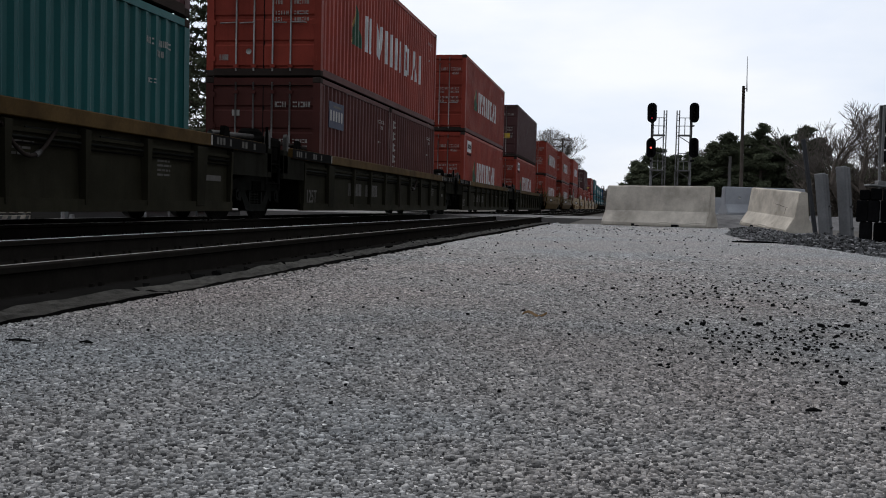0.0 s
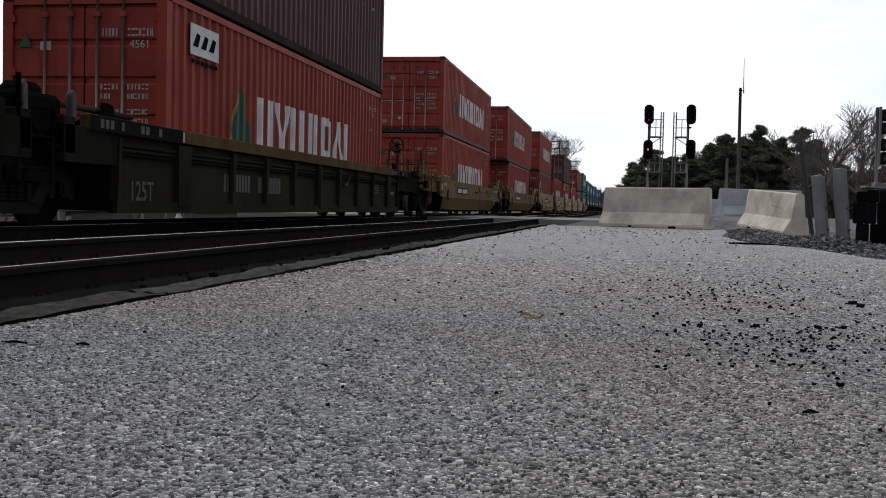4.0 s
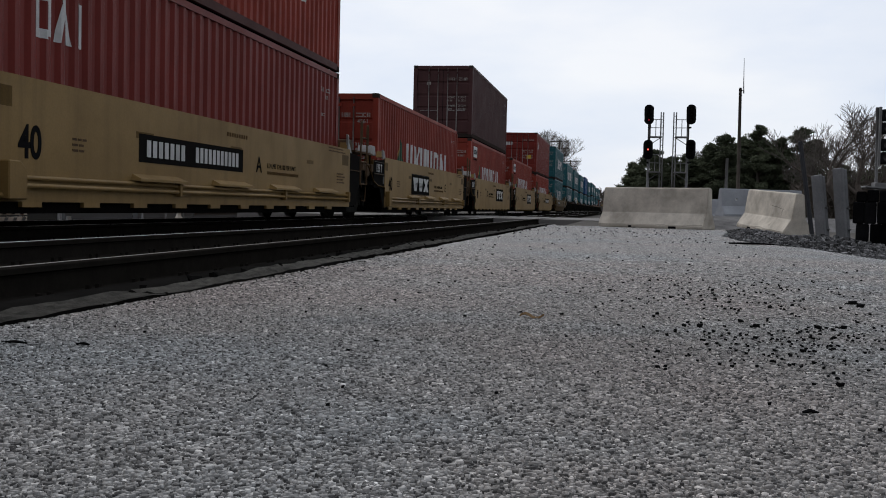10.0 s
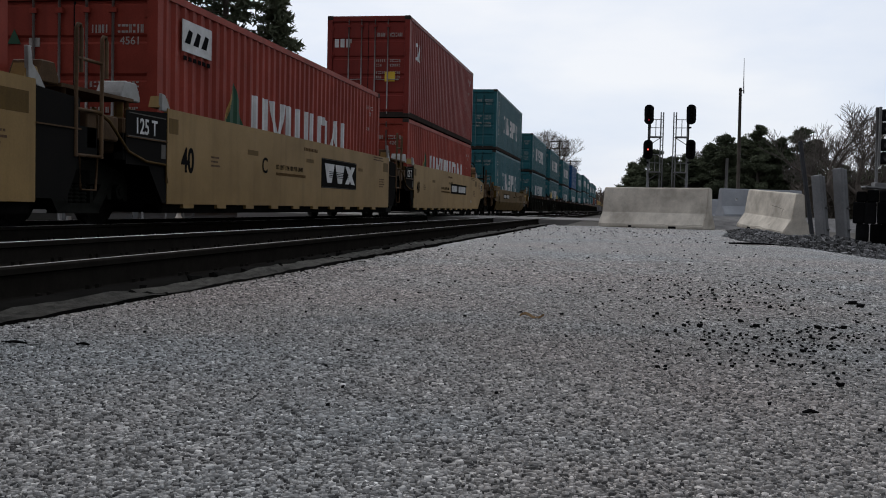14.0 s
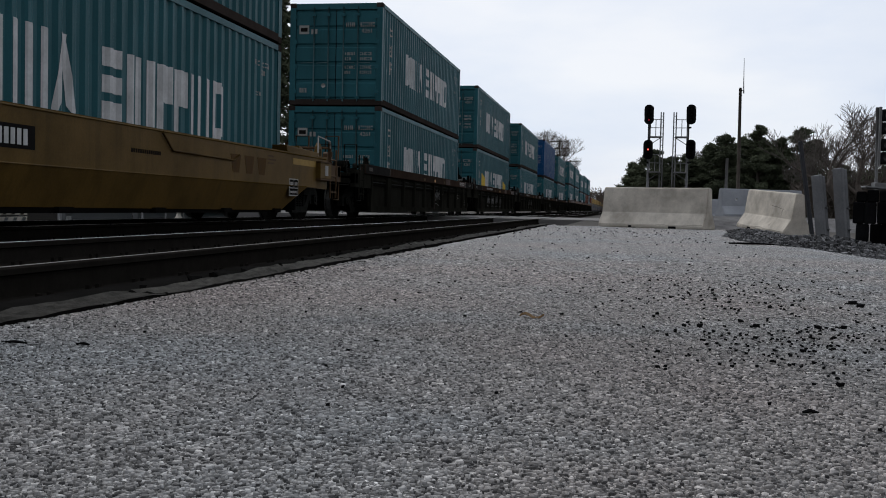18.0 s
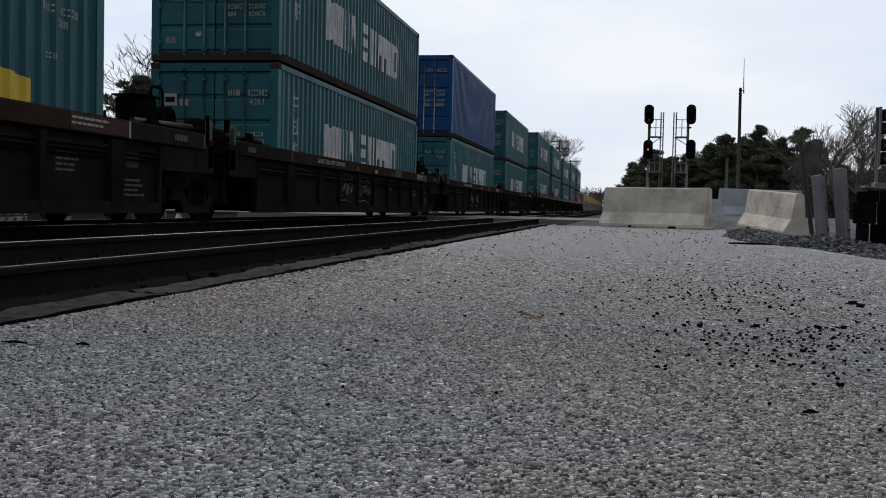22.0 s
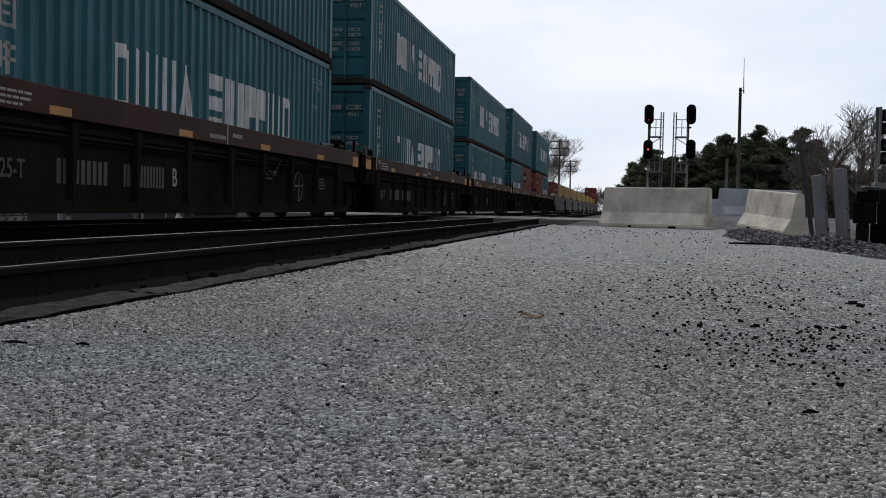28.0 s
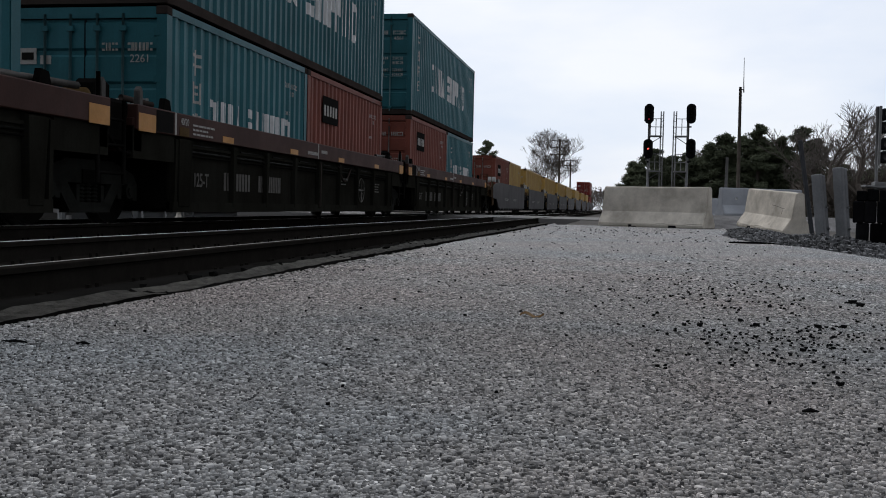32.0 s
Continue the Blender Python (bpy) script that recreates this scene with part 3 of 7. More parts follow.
def build_crossing():
    root = thing("road", pose(0, 0, 0), "pale worn asphalt road crossing the tracks on the level", "road", kind="structure")
    for a, c in ((-60, CX - 0.85), (CX - 0.66, CX + 0.66), (CX + 0.85, NX - 0.85), (NX - 0.66, NX + 0.66), (NX + 0.85, 60)):
        box("road_slab", root, M_ASPHALT, a, c, 33, 43, -0.4, RAIL - 0.006)


build_crossing()


def build_shoulder():
    """Dark ballast shoulder on the train's far side."""
    vs, fs = [], []
    ys = [-60, -10, *range(0, 33, 3), 33, 43.1, 60, 90]
    for y in ys:
        for x, z in ((-9.2, -0.26), (-9.6, -0.22), (-11.6, -0.24), (-13.2, -0.28), (-24, -0.28), (-44, -0.27)):
            vs.append((x, y, z + 0.02 * noise.noise((x, y * 0.7, 2))))
    fs = [(j * 6 + i, j * 6 + i + 1, j * 6 + i + 7, j * 6 + i + 6) for j in range(len(ys) - 1) for i in range(5)]
    thing("ballast_shoulder", pose(0, 0, 0), "dark ballast shoulder beyond the train's track", "ballast", kind="structure", me=fix_normals(mesh("ballast_shoulder", vs, fs, M_BALLAST)))


build_shoulder()


# ---------- the train: containers ----------
HALF = 1.219
STD, HIGH = 2.591, 2.896
TURNING = []     # wheelsets: the object, its place in the truck, its place along the car
WHEEL_ROWS = []
MOVERS = []      # what rides past, with its place along the train


def wave(y):
    """How far the corrugated wall stands back at y."""
    p = (y % 0.28) / 0.28
    return 0.0 if p < 0.26 else (p - 0.26) / 0.24 * 0.036 if p < 0.5 else 0.036 if p < 0.76 else (1 - p) / 0.24 * 0.036


def wave_steps(y0, y1):
    out = {round(y0, 4), round(y1, 4)}
    k = math.floor(y0 / 0.28)
    while k * 0.28 < y1:
        for p in (0, 0.26, 0.5, 0.76):
            y = k * 0.28 + p * 0.28
            if y0 < y < y1:
                out.add(round(y, 4))
        k += 1
    return sorted(out)


def ribbon_vf(y0, y1, z0, z1, proud=0.004, slant=0.0, top=None):
    """A patch of paint on the corrugated wall; top: the height at its far side, where that differs."""
    vs, fs = [], []
    ys = wave_steps(y0, y1)
    for y in ys:
        f = (y - y0) / (y1 - y0)
        zt = z1 if top is None else z1 + (top - z1) * f
        vs += [(HALF - 0.012 - wave(y) + proud, y, z0), (HALF - 0.012 - wave(y) + proud, y, zt)]
    fs = [(2 * i, 2 * i + 2, 2 * i + 3, 2 * i + 1) for i in range(len(ys) - 1)]
    return vs, fs


def stroke_vf(ya, yb, w, z0, z1, proud=0.004):
    """A slanted stroke of paint from (ya, z0) up to (yb, z1), w wide along the wall."""
    rev = yb < ya
    lo, hi = min(ya, yb), max(ya, yb) + w
    vs, ys = [], wave_steps(lo, hi)
    for y in ys:
        d = hi - y if rev else y - lo
        span = max(1e-3, hi - w - lo)
        a = min(1, max(0, (d - w) / span))
        c = min(1, max(0, d / span))
        x = HALF - 0.012 - wave(y) + proud
        vs += [(x, y, z0 + (z1 - z0) * a), (x, y, z0 + (z1 - z0) * c)]
    return vs, [(2 * i, 2 * i + 2, 2 * i + 3, 2 * i + 1) for i in range(len(ys) - 1)]


def word_shapes(parent, name, cells, z0, z1, shift=0.0, stretch=1.0, slim=1.0):
    """A painted word as plain shapes in its colour: uprights, wedges and frames, one to each character. cells: kind, start and width along the wall."""
    shapes = []
    h, base = z1 - z0, cells[0][1]
    for kind, a, w in cells:
        a, w = base + shift + (a - base) * stretch, w * stretch * slim
        b = w * 0.3
        if kind == "bar":
            shapes.append(ribbon_vf(a, a + w, z0, z1))
        elif kind == "peak":
            shapes += [stroke_vf(a, a + w * 0.5 - b * 0.4, b, z0, z1), stroke_vf(a + w - b, a + w * 0.5 - b * 0.6, b, z0, z1, 0.0065)]
        elif kind == "dip":
            shapes += [stroke_vf(a + w * 0.5 - b * 0.6, a, b, z0, z1), stroke_vf(a + w * 0.5 - b * 0.4, a + w - b, b, z0, z1, 0.0065)]
        elif kind == "frame":
            shapes += [ribbon_vf(a, a + b, z0, z1), ribbon_vf(a + w - b, a + w, z0 + h * 0.06, z1 - h * 0.06), ribbon_vf(a + b, a + w - b, z0, z0 + h * 0.2), ribbon_vf(a + b, a + w - b, z1 - h * 0.2, z1)]
        elif kind == "flag":
            shapes += [ribbon_vf(a, a + b, z0, z1), ribbon_vf(a + b, a + w, z0 + h * 0.42, z1)]
        elif kind == "steps":
            shapes += [ribbon_vf(a, a + w, z1 - h * 0.26, z1), ribbon_vf(a, a + w, z0 + h * 0.38, z0 + h * 0.62), ribbon_vf(a, a + w, z0, z0 + h * 0.26)]
        else:
            b = w * 0.36
            shapes += [ribbon_vf(a, a + b, z0, z1), ribbon_vf(a + w - b, a + w, z0, z1)]
    piece(name, mesh(name, *joined(shapes), M_WHITE), parent, label="white painted lettering shapes")


RED_WORD = [("pair", 3.45, 0.75), ("dip", 4.36, 0.76), ("pair", 5.24, 0.82), ("pair", 6.22, 0.68), ("frame", 7.08, 0.72), ("peak", 7.95, 0.76), ("bar", 8.88, 0.28)]
TEAL_WORD_A = [("frame", 2.98, 0.4), ("pair", 3.5, 0.42), ("bar", 4.04, 0.13), ("pair", 4.27, 0.44), ("peak", 4.78, 0.44)]
TEAL_WORD_B = [("steps", 5.85, 0.42), ("pair", 6.46, 0.33), ("bar", 6.98, 0.17), ("flag", 7.28, 0.4), ("flag", 7.78, 0.41), ("bar", 8.27, 0.16), ("pair", 8.5, 0.48), ("frame", 9.05, 0.44)]


def code_marks(parent, rng, spots, flat):
    """Small stencilled writing as plain bars; flat(x0, x1, z0, z1) gives one bar's shape."""
    shapes = []
    for u, z, w, h in spots:
        n = max(2, int(w / 0.05))
        for i in range(n):
            a = u + w * i / n
            c = w / n * rng.uniform(0.5, 0.78)
            k = rng.random()
            if k < 0.45:
                shapes += [flat(a, a + c * 0.36, z, z + h), flat(a + c * 0.64, a + c, z, z + h)]
            elif k < 0.8:
                shapes += [flat(a, a + c, z + h * 0.74, z + h), flat(a, a + c, z, z + h * 0.26)]
            else:
                shapes.append(flat(a + c * 0.2, a + c * 0.7, z, z + h))
    piece("stencil_bar", mesh("stencil_bar", *joined(shapes), M_MARK), parent)["kind"] = "stuff"


def container(style, length, height, label, sign=False, banners=False, placard=False, column=False, wide=False, spaced=False):
    """A corrugated steel shipping container; its near, lower edge lies at y = 0, z = 0, and its doors face the near end."""
    paint = {"hy": "red", "cai": "crimson", "bk": "brown", "ru": "rust", "dk": "maroon", "tl": "jade", "ch": "teal", "bl": "blue", "ye": "ochre"}[style]
    mat = PAINT[paint]
    rod_mat = M_TEALROD if paint in ("teal", "jade") else M_ROD
    root = thing("shipping_container", pose(0, -500, -60), label, "shipping container", "containers on the train")
    L, H = length, height
    # walls
    ys = wave_steps(0.16, L - 0.16)
    vs = []
    for y in ys:
        x = HALF - 0.012 - wave(y)
        vs += [(x, y, 0.16), (x, y, H - 0.11)]
    fs = [(2 * i, 2 * i + 2, 2 * i + 3, 2 * i + 1) for i in range(len(ys) - 1)]
    wall = mesh("side_wall", vs, fs, mat)
    piece("side_wall", wall, root)
    piece("side_wall", wall, root, (0, L, 0), turn=(0, 0, 180))
    vs, fs = [], []
    xs = [-1.06 + 2.12 * i / 40 for i in range(41)]
    for i, x in enumerate(xs):
        vs += [(x, L - 0.03 - (0.04 if i % 4 in (1, 2) else 0), 0.16), (x, L - 0.03 - (0.04 if i % 4 in (1, 2) else 0), H - 0.11)]
    fs = [(2 * i, 2 * i + 1, 2 * i + 3, 2 * i + 2) for i in range(40)]
    piece("end_wall", mesh("end_wall", vs, fs, mat), root)
    box("roof", root, mat, -HALF + 0.03, HALF - 0.03, 0.05, L - 0.05, H - 0.05, H - 0.02)
    box("floor", root, M_UNDER, -HALF + 0.05, HALF - 0.05, 0.08, L - 0.08, 0.06, 0.15)
    # rails, posts and corner castings
    for s in (-1, 1):
        a, c = sorted((s * HALF, s * (HALF - 0.06)))
        box("top_rail", root, mat, a, c, 0.16, L - 0.16, H - 0.11, H - 0.012)
        box("bottom_rail", root, M_GRIME if paint != "red" else PAINT["maroon"], a, c, 0.16, L - 0.16, 0.02, 0.16)
        a, c = sorted((s * HALF, s * (HALF - 0.15)))
        for y0, y1 in ((0.0, 0.16), (L - 0.16, L)):
            box("corner_post", root, mat, a, c, y0, y1, 0.118, H - 0.118)
            for z0, z1 in ((0, 0.118), (H - 0.118, H)):
                box("corner_casting", root, M_GRIME, min(s * (HALF + 0.003), s * (HALF - 0.165)), max(s * (HALF + 0.003), s * (HALF - 0.165)), y0 - 0.003, y1 + 0.003, z0, z1, bevel=0.012)
    box("door_header", root, mat, -HALF + 0.15, HALF - 0.15, 0.01, 0.1, H - 0.16, H - 0.01)
    box("door_sill", root, M_GRIME, -HALF + 0.15, HALF - 0.15, 0.0, 0.1, 0.01, 0.15)
    # doors with stiffened panels, rods and handles
    for s in (-1, 1):
        a, c = sorted((s * 0.012, s * (HALF - 0.16)))
        face = [(0.1, 0.16), (0.055, 0.16)]
        n = 5
        for k in range(n):
            z, z2 = 0.16 + (H - 0.33) * k / n, 0.16 + (H - 0.33) * (k + 1) / n
            face += [(0.055, z + 0.03), (0.03, z + 0.06), (0.03, z2 - 0.06), (0.055, z2 - 0.03)]
        face += [(0.055, H - 0.17), (0.1, H - 0.17)]
        k = len(face)
        vs = [(a, u, v) for u, v in face] + [(c, u, v) for u, v in face]
        me = mesh("door", vs, [(i, i + k, (i + 1) % k + k, (i + 1) % k) for i in range(k)] + [tuple(range(k)), tuple(range(2 * k - 1, k - 1, -1))], mat)
        door = piece("door", fix_normals(me), root)
        for d in (0.2, 0.58):
            x = s * d
            rod = tube("lock_rod", door, rod_mat, [(x, 0.0, 0.1), (x, 0.0, H - 0.1)], 0.019, 6, "upright locking rod")
            for z in (0.2, H - 0.3):
                box("rod_keeper", rod, mat, x - 0.05, x + 0.05, -0.026, 0.03, z - 0.035, z + 0.035)
            z = 1.08
            x2 = x + (0.3 if d < 0.5 else 0.34) * s
            tube("handle", rod, rod_mat, [(x, -0.022, z), (x2, -0.026, z - 0.015)], 0.014, 5)
    box("door_gasket", root, M_SIGNAL, -0.011, 0.011, 0.036, 0.09, 0.17, H - 0.18)
    # hinges on the outer posts, and vertical recesses beside them
    for s in (-1, 1):
        piece("hinge", mesh("hinge", *joined([box_vf(min(s * 1.03, s * 1.13), max(s * 1.03, s * 1.13), -0.004, 0.03, z - 0.05, z + 0.05) for z in (0.35, 0.35 + (H - 0.7) / 3, 0.35 + (H - 0.7) * 2 / 3, H - 0.35)]), mat), root)["kind"] = "stuff"
    # data panels on the doors
    rng = random.Random(int(length * 100) + len(label))

    def on_door(x0, x1, z0, z1):
        return box_vf(x0, x1, 0.02, 0.027, z0, z1)

    spots = [(0.26, H - 0.6, 0.25, 0.11), (0.64, H - 0.6, 0.38, 0.11), (-0.95, 0.32, 0.2, 0.12)]
    for k in range(4):
        spots += [(0.24, H - 1.32 - 0.13 * k - (0.08 if k > 1 else 0), 0.29 if k % 2 == 0 else 0.17, 0.075), (0.64, H - 1.32 - 0.13 * k - (0.08 if k > 1 else 0), 0.32, 0.075)]
    code_marks(root, rng, spots, on_door)
    if style in ("hy", "ch"):
        ob = piece("type_code", text_mesh("type_code", "2261" if L < 7 else "4561" if H > 2.7 else "4261", 0.15, M_MARK), root)
        ob.matrix_basis = Matrix(((1, 0, 0, 0.82), (0, 0, -1, 0.018), (0, 1, 0, H - 0.71), (0, 0, 0, 1)))
    box("document_plate", root, M_MARK, -0.66, -0.5, 0.02, 0.027, H - 0.78, H - 0.66)
    tube("seal_plate", root, M_MARK, [(-0.32, 0.02, 0.5), (-0.32, 0.026, 0.5)], 0.06, 10)
    # side marks
    if style == "hy":
        mid = H / 2
        word_shapes(root, "lettering", RED_WORD, mid - 0.42, mid + 0.42, stretch=1.15 if spaced else 1.0 if H > 2.7 and not wide else 1.145, slim=0.78 if spaced else 1.0)
        vs, fs = ribbon_vf(2.34, 2.72, mid - 0.42, mid - 0.2, top=mid + 0.53)
        v2, f2 = ribbon_vf(2.72, 3.16, mid - 0.42, mid + 0.53, top=mid - 0.26)
        piece("emblem", mesh("emblem", *joined([(vs, fs), (v2, f2)]), M_GREEN), root, label="dark green triangular emblem")
        piece("emblem_edge", mesh("emblem_edge", *joined([stroke_vf(2.24, 2.62, 0.07, mid - 0.4, mid + 0.46)]), M_AMBER), root)
        piece("door_emblem", fix_normals(mesh("door_emblem", *prism_vf([(-0.98, H - 0.74), (-0.78, H - 0.74), (-0.88, H - 0.54)], 0.016, 0.024, "y"), M_GREEN)), root, label="dark green triangular emblem")
    if style == "ch":
        if L > 10:
            shift = 0.18 if H > 2.7 else 0.0
            word_shapes(root, "lettering", TEAL_WORD_A, H / 2 - 0.42, H / 2 + 0.45, shift)
            word_shapes(root, "lettering", TEAL_WORD_B, H / 2 - 0.42, H / 2 + 0.45, shift)
        else:
            word_shapes(root, "lettering", TEAL_WORD_A, 0.95, 1.5, -1.5, 0.56)
            word_shapes(root, "lettering", TEAL_WORD_B, 0.95, 1.5, -2.8, 0.56)
        for k in range(4):
            z = H - 0.75 - k * 0.44
            if z < 0.6:
                continue
            shapes = [[ribbon_vf(0.86, 1.14, z + 0.2, z + 0.25), ribbon_vf(0.86, 1.14, z + 0.06, z + 0.1), ribbon_vf(0.98, 1.03, z - 0.06, z + 0.31)],
                      [ribbon_vf(0.86, 0.9, z - 0.03, z + 0.28), ribbon_vf(1.1, 1.14, z - 0.03, z + 0.28), ribbon_vf(0.92, 1.08, z + 0.2, z + 0.24), ribbon_vf(0.92, 1.08, z + 0.1, z + 0.14), ribbon_vf(0.9, 1.1, z - 0.02, z + 0.02)],
                      [ribbon_vf(0.86, 0.92, z, z + 0.26), ribbon_vf(0.97, 1.14, z + 0.2, z + 0.25), ribbon_vf(0.97, 1.14, z + 0.08, z + 0.12), ribbon_vf(1.02, 1.08, z - 0.05, z + 0.28)],
                      [ribbon_vf(0.86, 0.91, z + 0.02, z + 0.2), ribbon_vf(0.95, 1.14, z + 0.22, z + 0.26), ribbon_vf(0.95, 1.14, z + 0.12, z + 0.16), ribbon_vf(0.86, 1.14, z - 0.04, z)]][k]
            piece("character_block", mesh("character_block", *joined(shapes), M_MARK), root)
        box("emblem", root, M_MARK, -0.98, -0.72, 0.018, 0.024, H - 0.78, H - 0.56)
        box("emblem_bar", root, M_BLACKPLATE, -0.94, -0.76, 0.012, 0.017, H - 0.72, H - 0.62)
    if style == "cai":
        word_shapes(root, "lettering", [("frame", 0.95, 0.28), ("peak", 1.3, 0.34), ("bar", 1.75, 0.12)], H - 1.12, H - 0.62)
        for k in range(3):
            box("emblem_bar", root, M_WHITE, -1.0 + 0.17 * k, -0.88 + 0.17 * k, 0.016, 0.023, H - 0.9, H - 0.66)
    if column:
        for k in range(5):
            z = H - 0.5 - k * 0.3
            piece("character_block", mesh("character_block", *joined([ribbon_vf(0.4, 0.62, z, z + 0.045), ribbon_vf(0.42, 0.6, z + 0.13, z + 0.17), ribbon_vf(0.49, 0.53, z - 0.02, z + 0.2)]), M_MARK), root)
    elif style in ("ru", "dk") and L < 7:
        e0 = 0.62 if style == "dk" else 1.0
        box("emblem", root, M_NAVY if style == "dk" else M_BLACKPLATE, HALF - 0.006, HALF + 0.002, e0, e0 + 1.1, H - 0.95, H - 0.4)
        if style == "dk":
            box("emblem_band", root, M_FAINT, HALF + 0.002, HALF + 0.004, e0 + 0.3, e0 + 0.9, H - 0.52, H - 0.47)
        piece("emblem_bars", mesh("emblem_bars", *joined([box_vf(HALF + 0.003, HALF + 0.006, e0 + 0.08 + 0.2 * i, e0 + 0.19 + 0.2 * i, H - 0.8, H - 0.58) for i in range(5)]), M_MARK), root)
    # end-of-side data marks

    def on_side(y0, y1, z0, z1):
        return ribbon_vf(y0, y1, z0, z1)

    code_marks(root, rng, [(L - 1.25, H - 0.5, 0.25, 0.085), (L - 0.85, H - 0.5, 0.36, 0.085), (L - 0.95, H - 0.64, 0.22, 0.085), (L - 1.2, H - 1.0, 0.24, 0.06)], on_side)
    if sign:
        box("sign", root, M_WHITE, HALF - 0.008, HALF, 0.75, 1.75, H - 0.72, H - 0.28, "white rectangular sign with dark shapes")
        piece("sign_bars", mesh("sign_bars", *joined([prism_vf([(0.82 + 0.28 * i, H - 0.6), (1.0 + 0.28 * i, H - 0.6), (1.08 + 0.28 * i, H - 0.42), (0.96 + 0.28 * i, H - 0.4)], HALF + 0.001, HALF + 0.004) for i in range(3)] + [box_vf(HALF - 0.006, HALF + 0.001, 0.8 + 0.16 * i, 0.9 + 0.16 * i, H - 0.84, H - 0.78) for i in range(6)]), M_SIGNAL), root)
    if banners:
        for y in (1.85, 9.54):
            piece("banner", mesh("banner", *ribbon_vf(y, y + 1.18, 0.98, 1.6 if y < 5 else 1.47, 0.01, top=1.4 if y < 5 else 1.31), M_PLACARD), root, label="faded yellow advertising banner")
    if placard:
        box("placard", root, M_PLACARD, 0.5, 0.8, 0.016, 0.022, 1.02, 1.3, "yellow data placard")
    return root


KINDS = {}


def load(style, length, height, label, s, z, **more):
    """Sets a container of that kind on the train, s metres along it and with its base at z."""
    key = (style, length, height, label, tuple(more))
    if key not in KINDS:
        ob = KINDS[key] = container(style, length, height, label, **more)
    else:
        ob = copy_thing(KINDS[key], pose(0, 0, 0))
    ob.matrix_basis = pose(CX, s, z)
    MOVERS.append((ob, CX, s, z))
    return ob


# ---------- the train: cars ----------
def wheelset_mesh():
    shapes = [tube_vf([(-1.0, 0, 0), (1.0, 0, 0)], 0.08, 8)]
    for s in (-1, 1):
        shapes.append(tube_vf([(s * 0.68, 0, 0), (s * 0.715, 0, 0), (s * 0.72, 0, 0), (s * 0.82, 0, 0)], [0.45, 0.45, 0.42, 0.415], 24))
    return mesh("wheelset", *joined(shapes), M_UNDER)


WHEELS = wheelset_mesh()
WHEELS.materials.append(M_WHEEL)
for poly in WHEELS.polygons:
    far = max(math.hypot(WHEELS.vertices[i].co.y, WHEELS.vertices[i].co.z) for i in poly.vertices)
    if far > 0.4 and abs(poly.normal.x) < 0.5:
        poly.material_index = 1
CAP = mesh("bearing_cap", *joined([tube_vf([(0, 0, 0), (0.12, 0, 0)], 0.1, 12), tube_vf([(0.12, 0, 0), (0.14, 0, 0)], 0.055, 8)]), M_FRAME)
FRAME_BARS = [[(-1.16, 0.5), (1.16, 0.5), (1.05, 0.64), (0.52, 0.78), (-0.52, 0.78), (-1.05, 0.64)], [(-0.74, 0.5), (-0.5, 0.5), (-0.27, 0.25), (-0.46, 0.18)], [(0.5, 0.5), (0.74, 0.5), (0.46, 0.18), (0.27, 0.25)],
              [(-0.47, 0.15), (0.47, 0.15), (0.4, 0.27), (-0.4, 0.27)], [(-1.15, 0.3), (-1.04, 0.3), (-1.04, 0.5), (-1.15, 0.5)], [(-0.75, 0.32), (-0.66, 0.32), (-0.62, 0.5), (-0.75, 0.5)],
              [(0.66, 0.32), (0.75, 0.32), (0.75, 0.5), (0.62, 0.5)], [(1.04, 0.3), (1.15, 0.3), (1.15, 0.5), (1.04, 0.5)], [(-0.31, 0.48), (-0.24, 0.48), (-0.24, 0.27), (-0.31, 0.27)], [(0.24, 0.48), (0.31, 0.48), (0.31, 0.27), (0.24, 0.27)]]
SIDE_FRAME = fix_normals(mesh("side_frame", *joined([prism_vf(o, 0.93, 1.06, "x") for o in FRAME_BARS]), M_FRAME))
COIL = [(0.27 + 0.0225 * k, 0.064 if k % 2 else 0.042) for k in range(11)]
SPRING = mesh("spring", *tube_vf([(0, 0, z) for z, r in COIL], [r for z, r in COIL], 8), M_FRAME)


def truck(parent, y):
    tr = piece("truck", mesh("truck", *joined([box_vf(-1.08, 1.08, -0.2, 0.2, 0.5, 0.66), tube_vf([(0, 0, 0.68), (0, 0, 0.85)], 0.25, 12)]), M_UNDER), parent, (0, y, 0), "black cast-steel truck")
    piece("side_frame", SIDE_FRAME, tr)
    piece("side_frame", SIDE_FRAME, tr, turn=(0, 0, 180))
    for d in (-0.15, 0, 0.15):
        piece("spring", SPRING, tr, (1.0, d, 0))
    for d in (-0.89, 0.89):
        TURNING.append((piece("wheelset", WHEELS, tr, (0, d, 0.42)), d, y + d))
        piece("bearing_cap", CAP, tr, (0.98, d, 0.42))
        piece("bearing_cap", CAP, tr, (-1.1, d, 0.42))
    return tr


def bars(parent, mat, x, y, z, w, h, n, name="stencil_bar"):
    """A row of plain upright bars for small writing on a car's side."""
    piece(name, mesh(name, *joined([box_vf(x, x + 0.003, y + w * i / n, y + w * (i + 0.66) / n, z, z + h) for i in range(n)]), mat), parent)["kind"] = "stuff"


def lines(parent, mat, x, y, z, w, n, seed=0):
    rng = random.Random(seed)
    shapes = []
    for i in range(n):
        a, stop = y, y + w * rng.uniform(0.65, 1)
        while a < stop:
            c = min(stop, a + rng.uniform(0.05, 0.17))
            shapes.append(box_vf(x, x + 0.003, a, c, z - 0.06 * i, z - 0.06 * i + 0.026))
            a = c + 0.022
    piece("stencil_panel", mesh("stencil_panel", *joined(shapes), mat), parent)["kind"] = "stuff"


